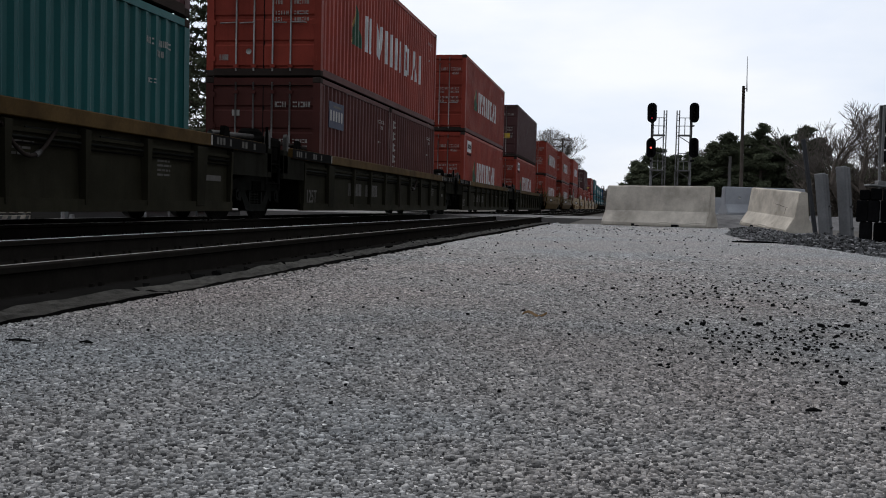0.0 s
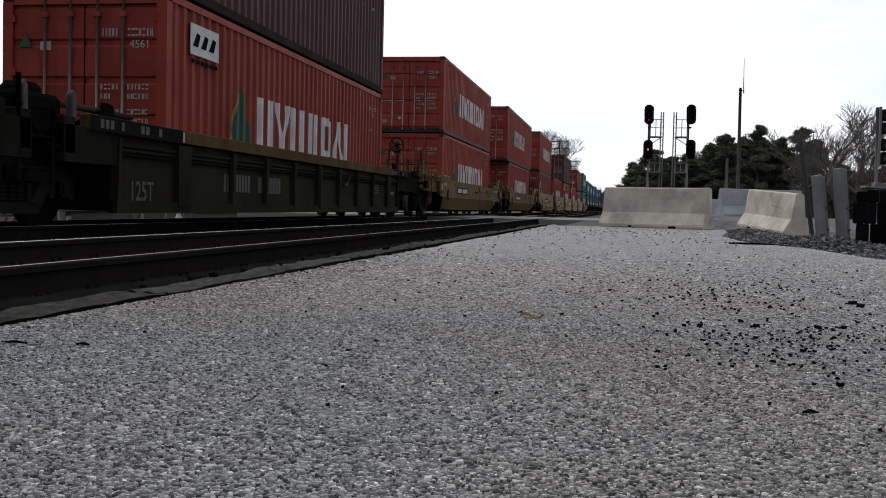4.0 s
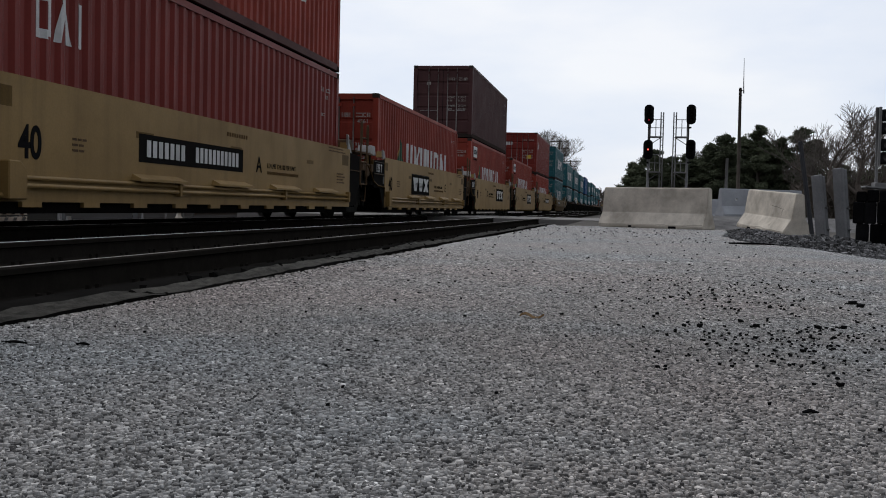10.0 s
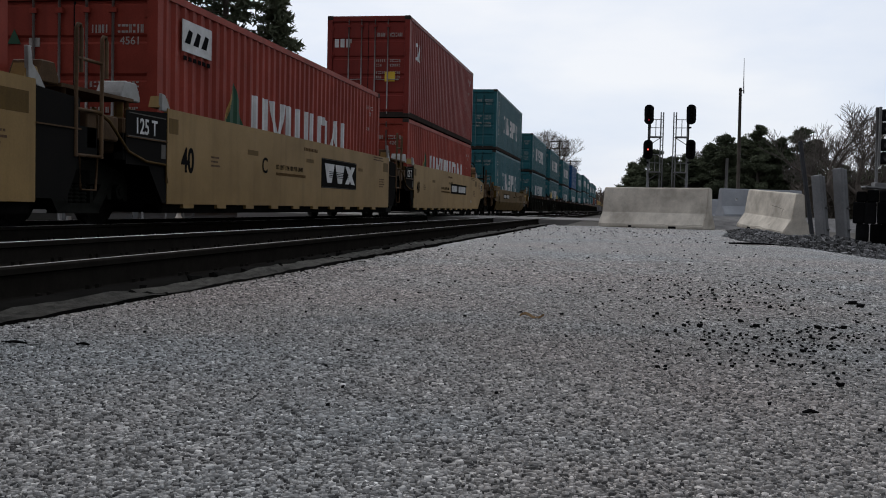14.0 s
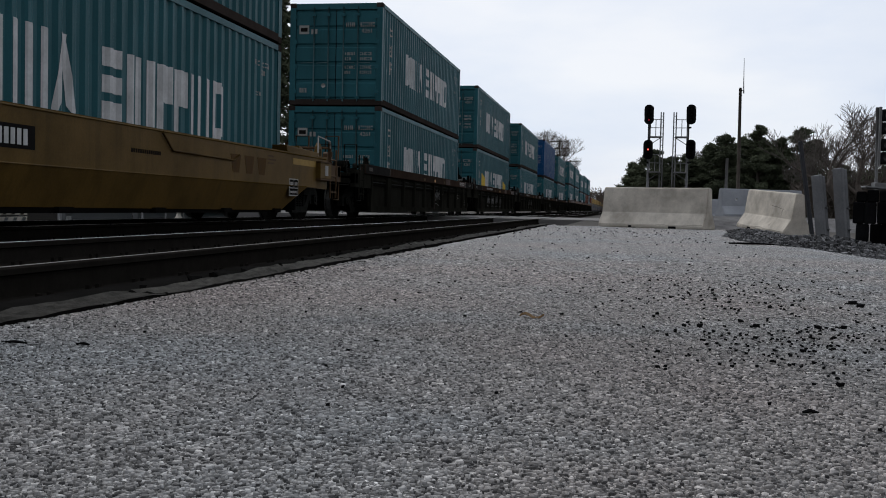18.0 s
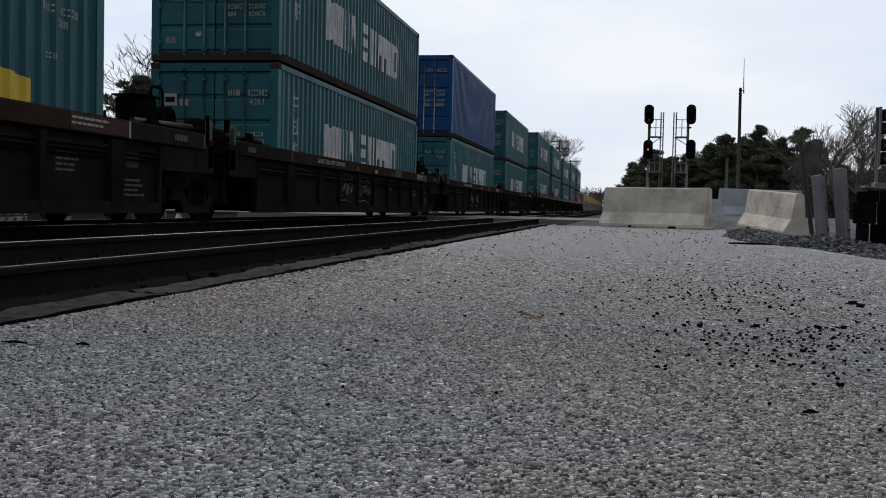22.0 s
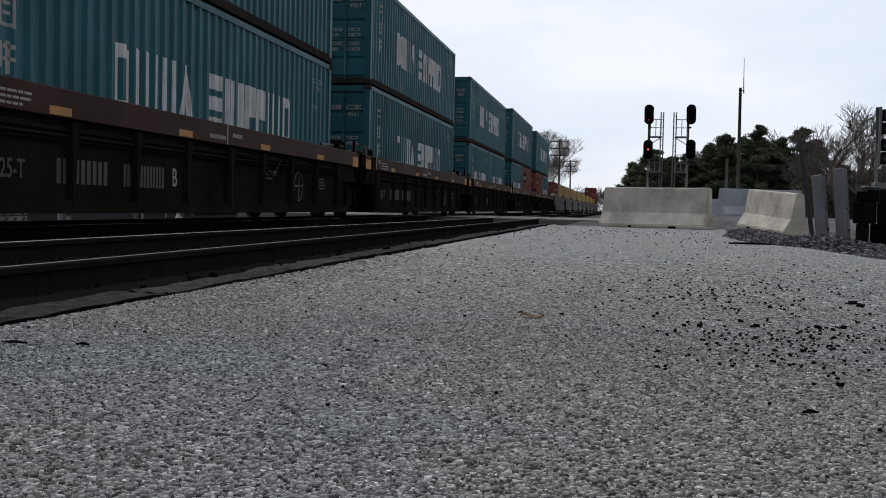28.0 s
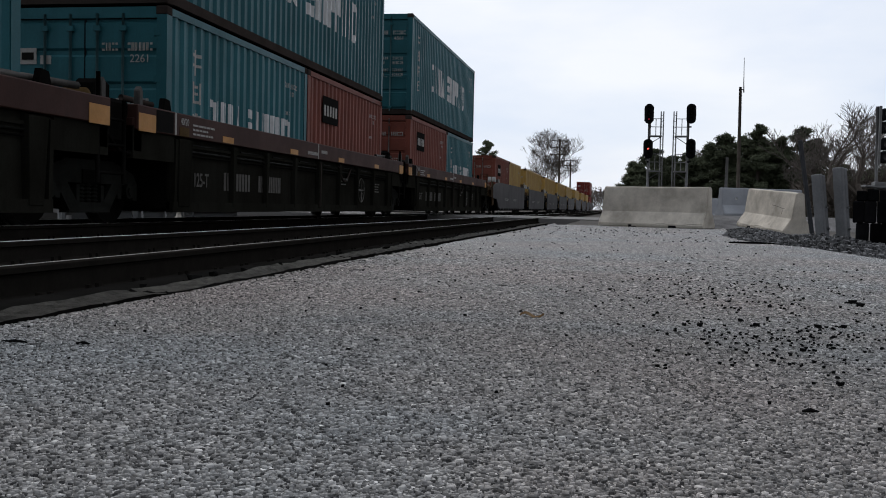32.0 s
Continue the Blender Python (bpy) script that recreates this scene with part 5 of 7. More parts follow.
            tube("brake_hose", root, M_SILL, [(X - 0.02, -fgap - 0.4, 1.34), (X + 0.02, -fgap - 0.1, 1.22), (X + 0.02, -fgap + 0.35, 0.9), (X + 0.02, -fgap + 0.8, 0.8), (X + 0.01, w0 - 0.08, 0.78), (X + 0.01, w0 - 0.02, 0.55)], 0.02, 6)
            box("hose_bracket", root, M_SILL, X - 0.1, X - 0.02, -fgap + 0.45, -fgap + 0.62, 1.12, 1.42, bevel=0.015)
        text_on_side("stack_mark", "40", 0.46, M_SIGNAL, root, X + 0.003, 0.42, 0.86, 0.86)
        words_at = 6.4 if swap else 3.95 if not plate else 4.2 if rear == "end" else 7.2
        p0 = 6.0 if rear == "end" else 2.7
        text_on_side("load_limit", "LD LMT 124,100 PER UNIT", 0.115, M_SIGNAL, root, X + 0.003, words_at + 0.72, 0.94, 1.12)
        bars(root, M_FADED, X + 0.001, words_at, 0.8, 1.62, 0.05, 32)
        if rear == "end":
            box("document_frame", root, M_SILL, X, X + 0.003, words_at + 1.9, words_at + 2.12, 0.92, 1.2)
        lines(root, M_RUSTY, X + 0.001, 11.3, 0.95, 0.6, 4, seed)
        lines(root, M_RUSTY, X + 0.001, 1.2, 0.95, 0.35, 3, seed)
        bars(root, M_FADED, X + 0.001, 5.45, 1.31, 0.85, 0.06, 9)
        box("rust_patch", root, M_OCHRE, X, X + 0.002, 5.6, 6.05, 1.1, 1.17)
        box("rust_patch", root, M_OCHRE, X, X + 0.002, 2.63, 3.09, 1.08, 1.16)
        box("rust_patch", root, M_OCHRE, X, X + 0.002, 9.3, 9.7, 1.08, 1.15)
        box("rust_patch", root, M_OCHRE, X, X + 0.002, w0 + 0.04, 0.12, 1.2, 1.4)
        box("rust_patch", root, M_OCHRE, X, X + 0.002, L - 0.5, L - 0.02, 1.16, 1.38)
        lines(root, M_RUSTY, X + 0.001, 10.7, 1.46, 1.3, 2, seed + 2)
        if letter:
            text_on_side("unit_letter", letter, 0.36, M_SIGNAL, root, X + 0.003, 8.4 if swap else 5.6 if rear == "end" else 6.8 if plate else 3.4, 0.93, 1.05)
        if plate:
            box("mark_plate", root, M_BLACKPLATE, X, X + 0.004, p0, p0 + 3.4, 0.79, 1.14, "black plate with pale bars")
            bars(root, M_WHITE, X + 0.005, p0 + 0.2, 0.86, 1.15, 0.21, 7)
            bars(root, M_WHITE, X + 0.005, p0 + 1.65, 0.86, 1.6, 0.21, 11)
        else:
            e0 = 3.0 if swap else 6.55
            box("emblem_panel", root, M_BLACKPLATE, X, X + 0.004, e0, e0 + 2.6, 0.65, 1.24, "black panel with a pale block emblem")
            for i in range(3):
                a = e0 + 0.22 + 0.75 * i
                if i < 2:
                    prism("emblem_block", root, M_WHITE, [(a + 0.17, 0.76), (a + 0.47, 0.76), (a + 0.66, 1.14), (a - 0.02, 1.14)], X + 0.005, X + 0.009)
                else:
                    prism("emblem_block", root, M_WHITE, [(a - 0.02, 0.76), (a + 0.26, 0.76), (a + 0.36, 0.84), (a + 0.46, 0.76), (a + 0.74, 0.76), (a + 0.5, 0.95), (a + 0.74, 1.14), (a + 0.46, 1.14), (a + 0.36, 1.06), (a + 0.26, 1.14), (a - 0.02, 1.14), (a + 0.22, 0.95)], X + 0.005, X + 0.009)
            for k in range(4):
                box("emblem_stripe", root, M_BLACKPLATE, X + 0.0085, X + 0.0105, e0 + 0.5, e0 + 1.95, 0.87 + 0.035 * k, 0.884 + 0.035 * k)
            for z in (0.66, 1.22):
                box("panel_border", root, M_FAINT, X + 0.003, X + 0.006, e0 + 0.03, e0 + 2.57, z, z + 0.008)
        if front == "end":
            for a, z1 in ((-2.4, 2.3), (-1.85, 2.5), (-1.3, 1.72)):
                tube("grab_post", root, M_RUSTY, [(X - 0.06, a, 1.28), (X - 0.06, a, z1)], 0.035, 6)
            tube("grab_rail", root, M_MARK, [(X, -2.3, 1.3), (X, -2.3, 2.2), (X, -2.0, 2.2), (X, -2.0, 1.9)], 0.016, 5)
            box("walkway_grating", root, M_RUSTY, -0.2, X - 0.1, -2.4, w0 - 0.1, 1.6, 1.64)
            tube("hem_pipe", root, M_TAN, [(X + 0.02, -2.5, 0.79), (X + 0.02, -1.1, 0.76), (X + 0.02, -0.25, 0.34), (X + 0.02, 0.3, 0.34)], 0.03, 6)
            lines(root, M_RUSTY, X + 0.001, -0.95, 1.1, 0.5, 3, seed)
        if rear == "end":
            tube("air_reservoir", root, M_RUSTTAN, [(0.0, L + 1.1, 1.82), (0.06, L + 1.1, 1.82), (0.1, L + 1.1, 1.82), (1.2, L + 1.1, 1.82), (1.24, L + 1.1, 1.82)], [0.1, 0.16, 0.18, 0.18, 0.13], 14)
            box("reservoir_cradle", root, M_RUSTY, 0.3, 1.25, L + 0.85, L + 1.35, 1.45, 1.66, bevel=0.02)
            brake_wheel(root, 0.85, L + 2.0, 2.05, M_UNDER)
            for x in (0.4, 1.3):
                tube("stanchion", root, M_UNDER, [(x, y1 - 0.1, 1.05), (x, y1 - 0.1, 2.15)], 0.03, 6)
            tube("cross_rail", root, M_UNDER, [(-1.2, y1 - 0.1, 1.6), (1.3, y1 - 0.1, 1.6)], 0.03, 6)
            fr = box("window_frame", root, M_MARK, X, X + 0.006, L + 1.2, L + 1.5, 1.0, 1.28, "pale framed window")
            for a, z0, z1 in ((L + 1.23, 1.1, 1.25), (L + 1.37, 1.1, 1.25), (L + 1.23, 1.025, 1.075), (L + 1.37, 1.025, 1.075)):
                box("pane", fr, M_BLACKPLATE, X + 0.006, X + 0.008, a, a + 0.1, z0, z1)
            box("hatch_door", root, M_TAN, X, X + 0.02, L + 1.55, L + 1.92, 0.86, 1.32, bevel=0.008)
            lines(root, M_RUSTY, X + 0.001, L + 0.5, 1.3, 0.45, 4, seed)
            lines(root, M_RUSTY, X + 0.001, L + 1.0, 0.98, 0.3, 2, seed)
            box("stencil_patch", root, M_MARK, X, X + 0.003, 10.6, 10.8, 0.52, 0.6)
    elif style == "tub":
        text_on_side("stack_mark", "40", 0.52, M_SIGNAL, root, X + 0.004, -0.2, 0.72, 0.72)
        for a, c in ((-2.16, -1.42), (13.58, 14.31)):
            bx = box("end_box", root, body, X - 0.02, X + 0.09, a, c, 0.82, 1.13, bevel=0.012)
            box("box_lip", bx, M_RUSTY, X - 0.02, X + 0.105, a - 0.01, c + 0.01, 1.13, 1.15)
            box("box_plate", bx, M_HOOD, X + 0.09, X + 0.094, a + 0.3, a + 0.5, 0.88, 1.08)
            box("box_foot", bx, M_RUSTY, X - 0.02, X + 0.1, a - 0.01, c + 0.01, 0.79, 0.82)
        box("step_shelf", root, M_RUSTY, X - 0.3, X + 0.03, -2.42, -1.35, 1.25, 1.28)
        for a in (13.98, -2.02):
            lug = prism("lug_plate", root, body, [(a - 0.16, 1.24), (a + 0.16, 1.24), (a + 0.14, 1.46), (a + 0.02, 1.54), (a - 0.08, 1.46)], X - 0.14, X - 0.06, bevel=0.012)
            prism("lug_slot", lug, M_UNDER, [(a - 0.02, 1.28), (a + 0.05, 1.28), (a + 0.05, 1.41), (a - 0.02, 1.4)], X - 0.062, X - 0.057)
        nb = box("notice_board", root, M_MARK, X, X + 0.004, 12.0, 12.5, 0.46, 0.77, "black notice panel with a pale border")
        for a, z, h in ((12.025, 0.61, 0.14), (12.26, 0.61, 0.14), (12.025, 0.48, 0.115)):
            box("notice_field", nb, M_BLACKPLATE, X + 0.004, X + 0.006, a, a + (0.45 if z < 0.5 else 0.215), z, z + h)
        bars(root, M_MARK, X + 0.007, 12.05, 0.65, 0.16, 0.06, 3)
        bars(root, M_MARK, X + 0.007, 12.29, 0.65, 0.16, 0.06, 3)
        bars(root, M_MARK, X + 0.007, 12.05, 0.51, 0.4, 0.04, 9)
        box("mark_plate", root, M_BLACKPLATE, X, X + 0.004, 1.75, 4.2, 0.8, 1.04, "black plate with pale bars")
        bars(root, M_WHITE, X + 0.005, 1.88, 0.84, 0.85, 0.16, 7)
        bars(root, M_WHITE, X + 0.005, 2.95, 0.84, 1.15, 0.16, 11)
        for a, c in ((-1.36, -0.38), (12.2, 13.54)):
            box("yellow_band", root, M_DULLYELLOW, X, X + 0.003, a, c, 1.03, 1.14)
        prism("step_hood", root, body, [(-1.3, 1.2), (0.3, 1.24), (0.42, 1.36), (-1.15, 1.37)], X - 0.34, X - 0.02, bevel=0.01)
        prism("step_hood", root, body, [(11.95, 1.24), (13.7, 1.2), (13.85, 1.32), (11.9, 1.36)], X - 0.34, X - 0.02, bevel=0.01)
        tube("hood_edge", root, M_MARK, [(X - 0.01, -1.15, 1.375), (X - 0.01, 0.4, 1.365)], 0.009, 5)
        lines(root, M_RUSTY, X + 0.001, 1.0, 1.12, 0.6, 2, seed)
        bars(root, M_SIGNAL, X + 0.001, 6.2, 0.9, 0.8, 0.05, 14)
        tube("hose_line", root, M_SILL, [(X + 0.02, 7.0, 1.2), (X + 0.02, 7.3, 0.98), (X + 0.02, 9.4, 0.96), (X + 0.02, 9.6, 1.05)], 0.015, 5)
        for i in range(3):
            a = 9.3 + 0.56 * i
            prism("faded_emblem_block", root, M_FADED, [(a + 0.1, 0.78), (a + 0.34, 0.78), (a + 0.42, 1.06), (a, 1.06)], X, X + 0.003)
        lines(root, M_RUSTY, X + 0.001, 10.9, 1.1, 0.4, 3, seed)
        if wheel:
            brake_wheel(root, 0.45, y0 + 0.1, 2.2, M_UNDER)
        if plate:
            brake_wheel(root, 0.95, y1 - 0.4, 2.05, M_UNDER)
        box("gear_case", root, M_UNDER, 0.2, 1.15, y1 - 1.2, y1 - 0.6, 1.05, 1.32, bevel=0.04)
        tube("gear_pipe", root, M_RUSTY, [(0.2, y1 - 0.9, 1.4), (1.1, y1 - 0.9, 1.4), (1.2, y1 - 0.9, 1.15)], 0.03, 6)
        for x in (0.3, 1.25):
            tube("stanchion", root, M_RUSTY, [(x, y1 - 0.15, 1.05), (x, y1 - 0.15, (2.3 if x > 1 else 1.9) if plate else 1.62)], 0.035, 6)
        tube("cross_rail", root, M_RUSTY, [(-1.1, y1 - 0.15, 1.5), (1.25, y1 - 0.15, 1.5)], 0.03, 6)
        tube("grab_rail", root, M_MARK, [(X - 0.05, y1 - 1.5, 1.2), (X - 0.05, y1 - 1.5, 1.65), (X - 0.05, y1 - 0.7, 1.6), (X - 0.05, y1 - 0.6, 1.2)], 0.015, 5)
        for x in (0.2, 1.2):
            tube("stanchion", root, M_RUSTY, [(x, y0 + 0.2, 1.2), (x, y0 + 0.2, 2.05)], 0.035, 6)
        tube("cross_rail", root, M_RUSTY, [(-1.2, y0 + 0.2, 1.62), (1.2, y0 + 0.2, 1.62)], 0.03, 6)
    else:
        n = 4
        for i in range(n):
            a = 1.3 + i * 3.05
            if style == "maroon":
                box("reflective_patch", root, M_ORANGE, X + 0.021, X + 0.024, a, a + 0.42, 1.19, 1.28)
        if style == "maroon":
            for a in (c0 + 0.03, c1 - 0.48):
                box("reflective_patch", root, M_ORANGE, X + 0.021, X + 0.026, a, a + 0.45, 1.16, 1.38, "orange reflective patch")
            box("white_stripe", root, M_MARK, X + 0.021, X + 0.024, -0.3, -0.25, zl + 0.01, zh - 0.01)
            box("white_stripe", root, M_MARK, X + 0.021, X + 0.024, 5.98, 6.02, zl + 0.01, zh - 0.01)
            text_on_side("stack_mark", "40/20", 0.13, M_MARK, root, X + 0.024, 0.0, 1.37, 0.85)
            lines(root, M_MARK, X + 0.021, 0.26, 1.34, 0.75, 3, seed)
            box("ochre_patch", root, M_SILL, X + 0.021, X + 0.024, -0.16, 0.14, 1.18, 1.3)
            box("black_patch", root, M_BLACKPLATE, X + 0.021, X + 0.023, c0 + 0.5, -0.34, zl + 0.02, zh - 0.02)
            text_on_side("load_mark", "125-T", 0.27, M_FAINT, root, X - 0.07, 0.75, 0.6, 0.8)
            bars(root, M_MARK, X + 0.021, 6.2, 1.3, 0.4, 0.06, 7)
            bars(root, M_MARK, X + 0.021, 5.35, 1.24, 0.6, 0.06, 11)
        elif style == "brown":
            if scrawl > 1:
                text_on_side("notice", "DO NOT LOAD 20FT CONTAINER", 0.12, M_MARK, root, X + 0.024, 2.5, zl + 0.11, 1.05)
            bars(root, M_FAINT, X + 0.023, c0 + 0.3, zl + 0.07, 0.34, 0.085, 8)
            bars(root, M_FAINT, X + 0.023, c1 - 1.0, zl + 0.07, 0.4, 0.085, 9)
            box("end_stripe", root, M_MARK, X + 0.021, X + 0.023, L + 0.12, L + 0.16, zl + 0.01, zh - 0.01)
            box("rust_band", root, M_MAROON, X + 0.021, X + 0.023, L - 1.17, L + 0.1, zl + 0.02, zh - 0.02)
            lines(root, M_MARK, X + 0.024, L - 1.15, zh - 0.08, 1.0, 2, seed)
            lines(root, M_FAINT, X - 0.079, L + 0.12, 0.55, 0.6, 4, seed)
            box("faded_panel", root, M_MAROON, X - 0.079, X - 0.076, L + 0.15, L + 0.55, 0.72, 0.95)
            for a, c in ((c0 + 0.01, 0.05), (L + 0.18, c1 - 0.01)):
                box("end_field", root, M_SOOT, X + 0.0205, X + 0.0222, a, c, zl + 0.01, zh - 0.01)
                box("end_stripe", root, M_FAINT, X + 0.0222, X + 0.024, c - 0.06, c - 0.02, zl + 0.02, zh - 0.02)
            box("ochre_band", root, M_MAROON, X + 0.021, X + 0.023, L - 4.0, L - 3.2, zl + 0.02, zh - 0.02)
            for i in range(3):
                box("rust_patch", root, M_ORANGE if i == 1 else M_SILL, X + 0.021, X + 0.023, 4.4 + i * 1.7, 4.65 + i * 1.7, zl + 0.04, zh - 0.1)
        else:
            for a, c in ((c0, 0.0), (L + 0.16, c1)):
                box("end_plate", root, M_BLACKPLATE, X + 0.0205, X + 0.024, a, c, zl + 0.006, zh - 0.006)
                for k, wide in enumerate((0.34, 0.1, 0.26, 0.12)):
                    bars(root, M_FAINT, X + 0.025, a + 0.2 + 0.48 * k, zl + 0.04, wide, 0.1, max(1, int(wide / 0.09)))
                box("end_stripe", root, M_MARK, X + 0.024, X + 0.026, (c - 0.05) if c < 1 else a, c if c < 1 else a + 0.05, zl + 0.02, zh - 0.02)
            text_on_side("load_mark", "125T", 0.34, M_FAINT, root, X - 0.07, -1.02 if w0 < -1.4 else 0.75, 0.42, 0.9)
            if w1 > L + 0.9:
                box("maker_plate", root, M_FAINT, X - 0.079, X - 0.074, L + 0.2, L + 0.75, 0.6, 0.68)
        lines(root, M_FAINT, X - 0.079, 7.6, 0.85, 0.8, 3, seed)
        lines(root, M_FAINT, X - 0.079, 10.9, 0.8, 0.5, 4, seed + 1)
        if letter != "D" and not scrawl:
            bars(root, M_FAINT, X - 0.079, 1.6, 0.48, 1.1, 0.27, 9)
            bars(root, M_FAINT, X - 0.079, 3.05, 0.48, 1.1, 0.27, 13)
        if letter:
            text_on_side("unit_letter", letter, 0.34, M_MARK, root, X - 0.07, 4.42, 0.62, 0.8)
        if style in ("olive", "maroon"):
            loop = [(X - 0.02, 7.55 + 0.95 * k / 10, zl - 0.07 - 0.3 * math.sin(math.pi * k / 10)) for k in range(11)]
            tube("hose_loop", root, M_GRIME, loop, 0.022, 6)
            tube("hose_clamp", root, M_LUG, [loop[6], loop[7]], 0.03, 6)
        if style == "maroon" and letter != "D":
            ring = [(X - 0.075, 9.62 + 0.25 * math.cos(k * math.pi / 12), 0.64 + 0.27 * math.sin(k * math.pi / 12)) for k in range(25)]
            em = tube("round_emblem", root, M_FAINT, ring, 0.014, 4, "faded ring-shaped emblem")
            for pts in ([(X - 0.075, 9.62, 0.4), (X - 0.075, 9.62, 0.88)], [(X - 0.075, 9.4, 0.64), (X - 0.075, 9.84, 0.64)]):
                tube("emblem_bar", em, M_FAINT, pts, 0.022, 4)
        tube("train_line", root, M_FRAME, [(X - 0.05, w0 + 0.1, zl - 0.18), (X - 0.05, w1 - 0.1, zl - 0.18)], 0.016, 5)
        tube("train_line", root, M_UNDER, [(X - 0.05, w0 + 0.1, zl - 0.24), (X - 0.05, w1 - 0.1, zl - 0.24)], 0.011, 5)
        for k in range(scrawl):
            graffiti(root, X - 0.075, {1: 6.5, 2: 3.4}.get(scrawl, 2.2) + 1.6 * k, 0.5, 0.36, seed + k)
    return root


RED_L = "orange-red corrugated shipping container with white lettering blocks and green emblem"
TEAL_L = "teal-green corrugated shipping container with faded white lettering blocks"
CRIM_L = "crimson corrugated shipping container with a small white mark"
BRN_L = "dark brown corrugated shipping container, dull and unmarked"
RUST_L = "short rust-brown corrugated shipping container with a dark emblem"
BLUE_L = "cobalt-blue corrugated shipping container stacked above a teal one"
YEL_L = "faded ochre-yellow corrugated container riding low in its well"

CARS = {"olive": "sooty olive well car with dull tan side sills", "tub": "dirty ochre-yellow well car with slant-ended sides", "slab": "dull grey well car with high flat sides", "ttx": "tan-yellow articulated well car unit with flat sides",
        "brown": "sooty black ribbed well car with rusty maroon sills", "maroon": "black ribbed well car with maroon sills and orange patches"}

# stacks along the train: place at the start, car style, ends, lower boxes (style, length, height, offset), upper box
J, E = "joint", "end"
T40, T20 = 12.192, 6.058
UNITS = [
    (1.05, "olive", J, J, [("tl", T40, STD, 0)], ("bk", T40, STD)),
    (19.35, "olive", J, J, [("dk", T20, STD, 0), ("dk", T20, STD, 6.12, "column")], ("hy", T40, HIGH, "spaced")),
    (37.59, "olive", J, J, [("hy", T40, HIGH, 0, "sign")], ("hy", T40, HIGH)),
    (56.1, "olive", J, E, [("hy", T40, HIGH, 0, "sign")], ("bk", T40, HIGH, "placard")),
    (77.06, "tub", E, E, [("hy", T40, STD, 0)], ("hy", T40, STD)),
    (97.15, "tub", E, E, [("hy", T40, STD, 0)], ("hy", 13.716, HIGH)),
    (117.15, "ttx", E, J, [("cai", T40, HIGH, 0)], ("hy", T40, HIGH, "wide")),
    (132.89, "ttx", J, J, [("hy", T40, HIGH, 0, "wide")], None),
    (148.48, "ttx", J, J, [("hy", T40, HIGH, 0, "sign")], ("bk", T40, HIGH)),
    (163.93, "ttx", J, J, [("hy", T40, HIGH, 0, "sign")], None),
    (179.52, "ttx", J, E, [("hy", T40, STD, 0)], ("cai", T40, HIGH, "placard")),
    (199.51, "tub", E, E, [("ch", T40, HIGH, 0)], ("ch", T40, HIGH)),
    (219.21, "brown", E, J, [("ch", T40, STD, 0)], ("ch", T40, STD)),
    (236.11, "brown", J, J, [("ch", T40, STD, 0, "banners")], ("ch", T40, STD)),
    (254.37, "brown", J, J, [("ch", T40, STD, 0)], ("ch", T40, STD)),
    (272.56, "brown", J, J, [("ch", T40, STD, 0)], ("bl", T40, HIGH)),
    (289.44, "brown", J, E, [("ch", T40, STD, 0)], ("ch", T40, STD)),
    (309.29, "maroon", E, J, [("ch", T40, HIGH, 0)], ("ch", T40, STD)),
    (324.72, "maroon", J, J, [("ch", T40, HIGH, 0)], ("ch", T40, STD)),
    (340.75, "maroon", J, J, [("ch", T20, STD, 0), ("ch", T20, STD, 6.12)], ("ch", T40, STD)),
    (356.24, "maroon", J, J, [("ch", T20, STD, 0), ("ru", T20, STD, 6.12)], ("ch", T40, HIGH)),
    (371.91, "maroon", J, E, [("ru", T20, STD, 0), ("ch", T20, STD, 6.12)], ("ch", T40, HIGH)),
    (391.6, "slab", E, J, [("ru", T20, STD, 0), ("ye", T20, STD, 6.12)], None),
    (407.2, "slab", J, J, [("ye", T40, STD, 0)], None),
    (422.8, "slab", J, J, [("ye", T40, STD, 0)], None),
    (438.4, "slab", J, J, [("ye", T40, STD, 0)], None),
    (454.0, "slab", J, E, [("ye", T40, STD, 0)], None),
    (474.0, "slab", E, E, [("ye", T40, STD, 0)], None),
    (494.0, "slab", E, E, [("ye", T40, STD, 0)], None),
    (513.0, "slab", E, E, [("ye", T40, STD, 0)], None),
    (532.0, "slab", E, E, [("cai", T40, STD, 0)], ("cai", T40, STD)),
]
LABELS = {"tl": "plain teal-green corrugated shipping container without lettering", "dk": "short dull maroon corrugated shipping container with a navy emblem", "hy": RED_L, "ch": TEAL_L, "cai": CRIM_L, "bk": BRN_L, "ru": RUST_L, "bl": BLUE_L, "ye": YEL_L}


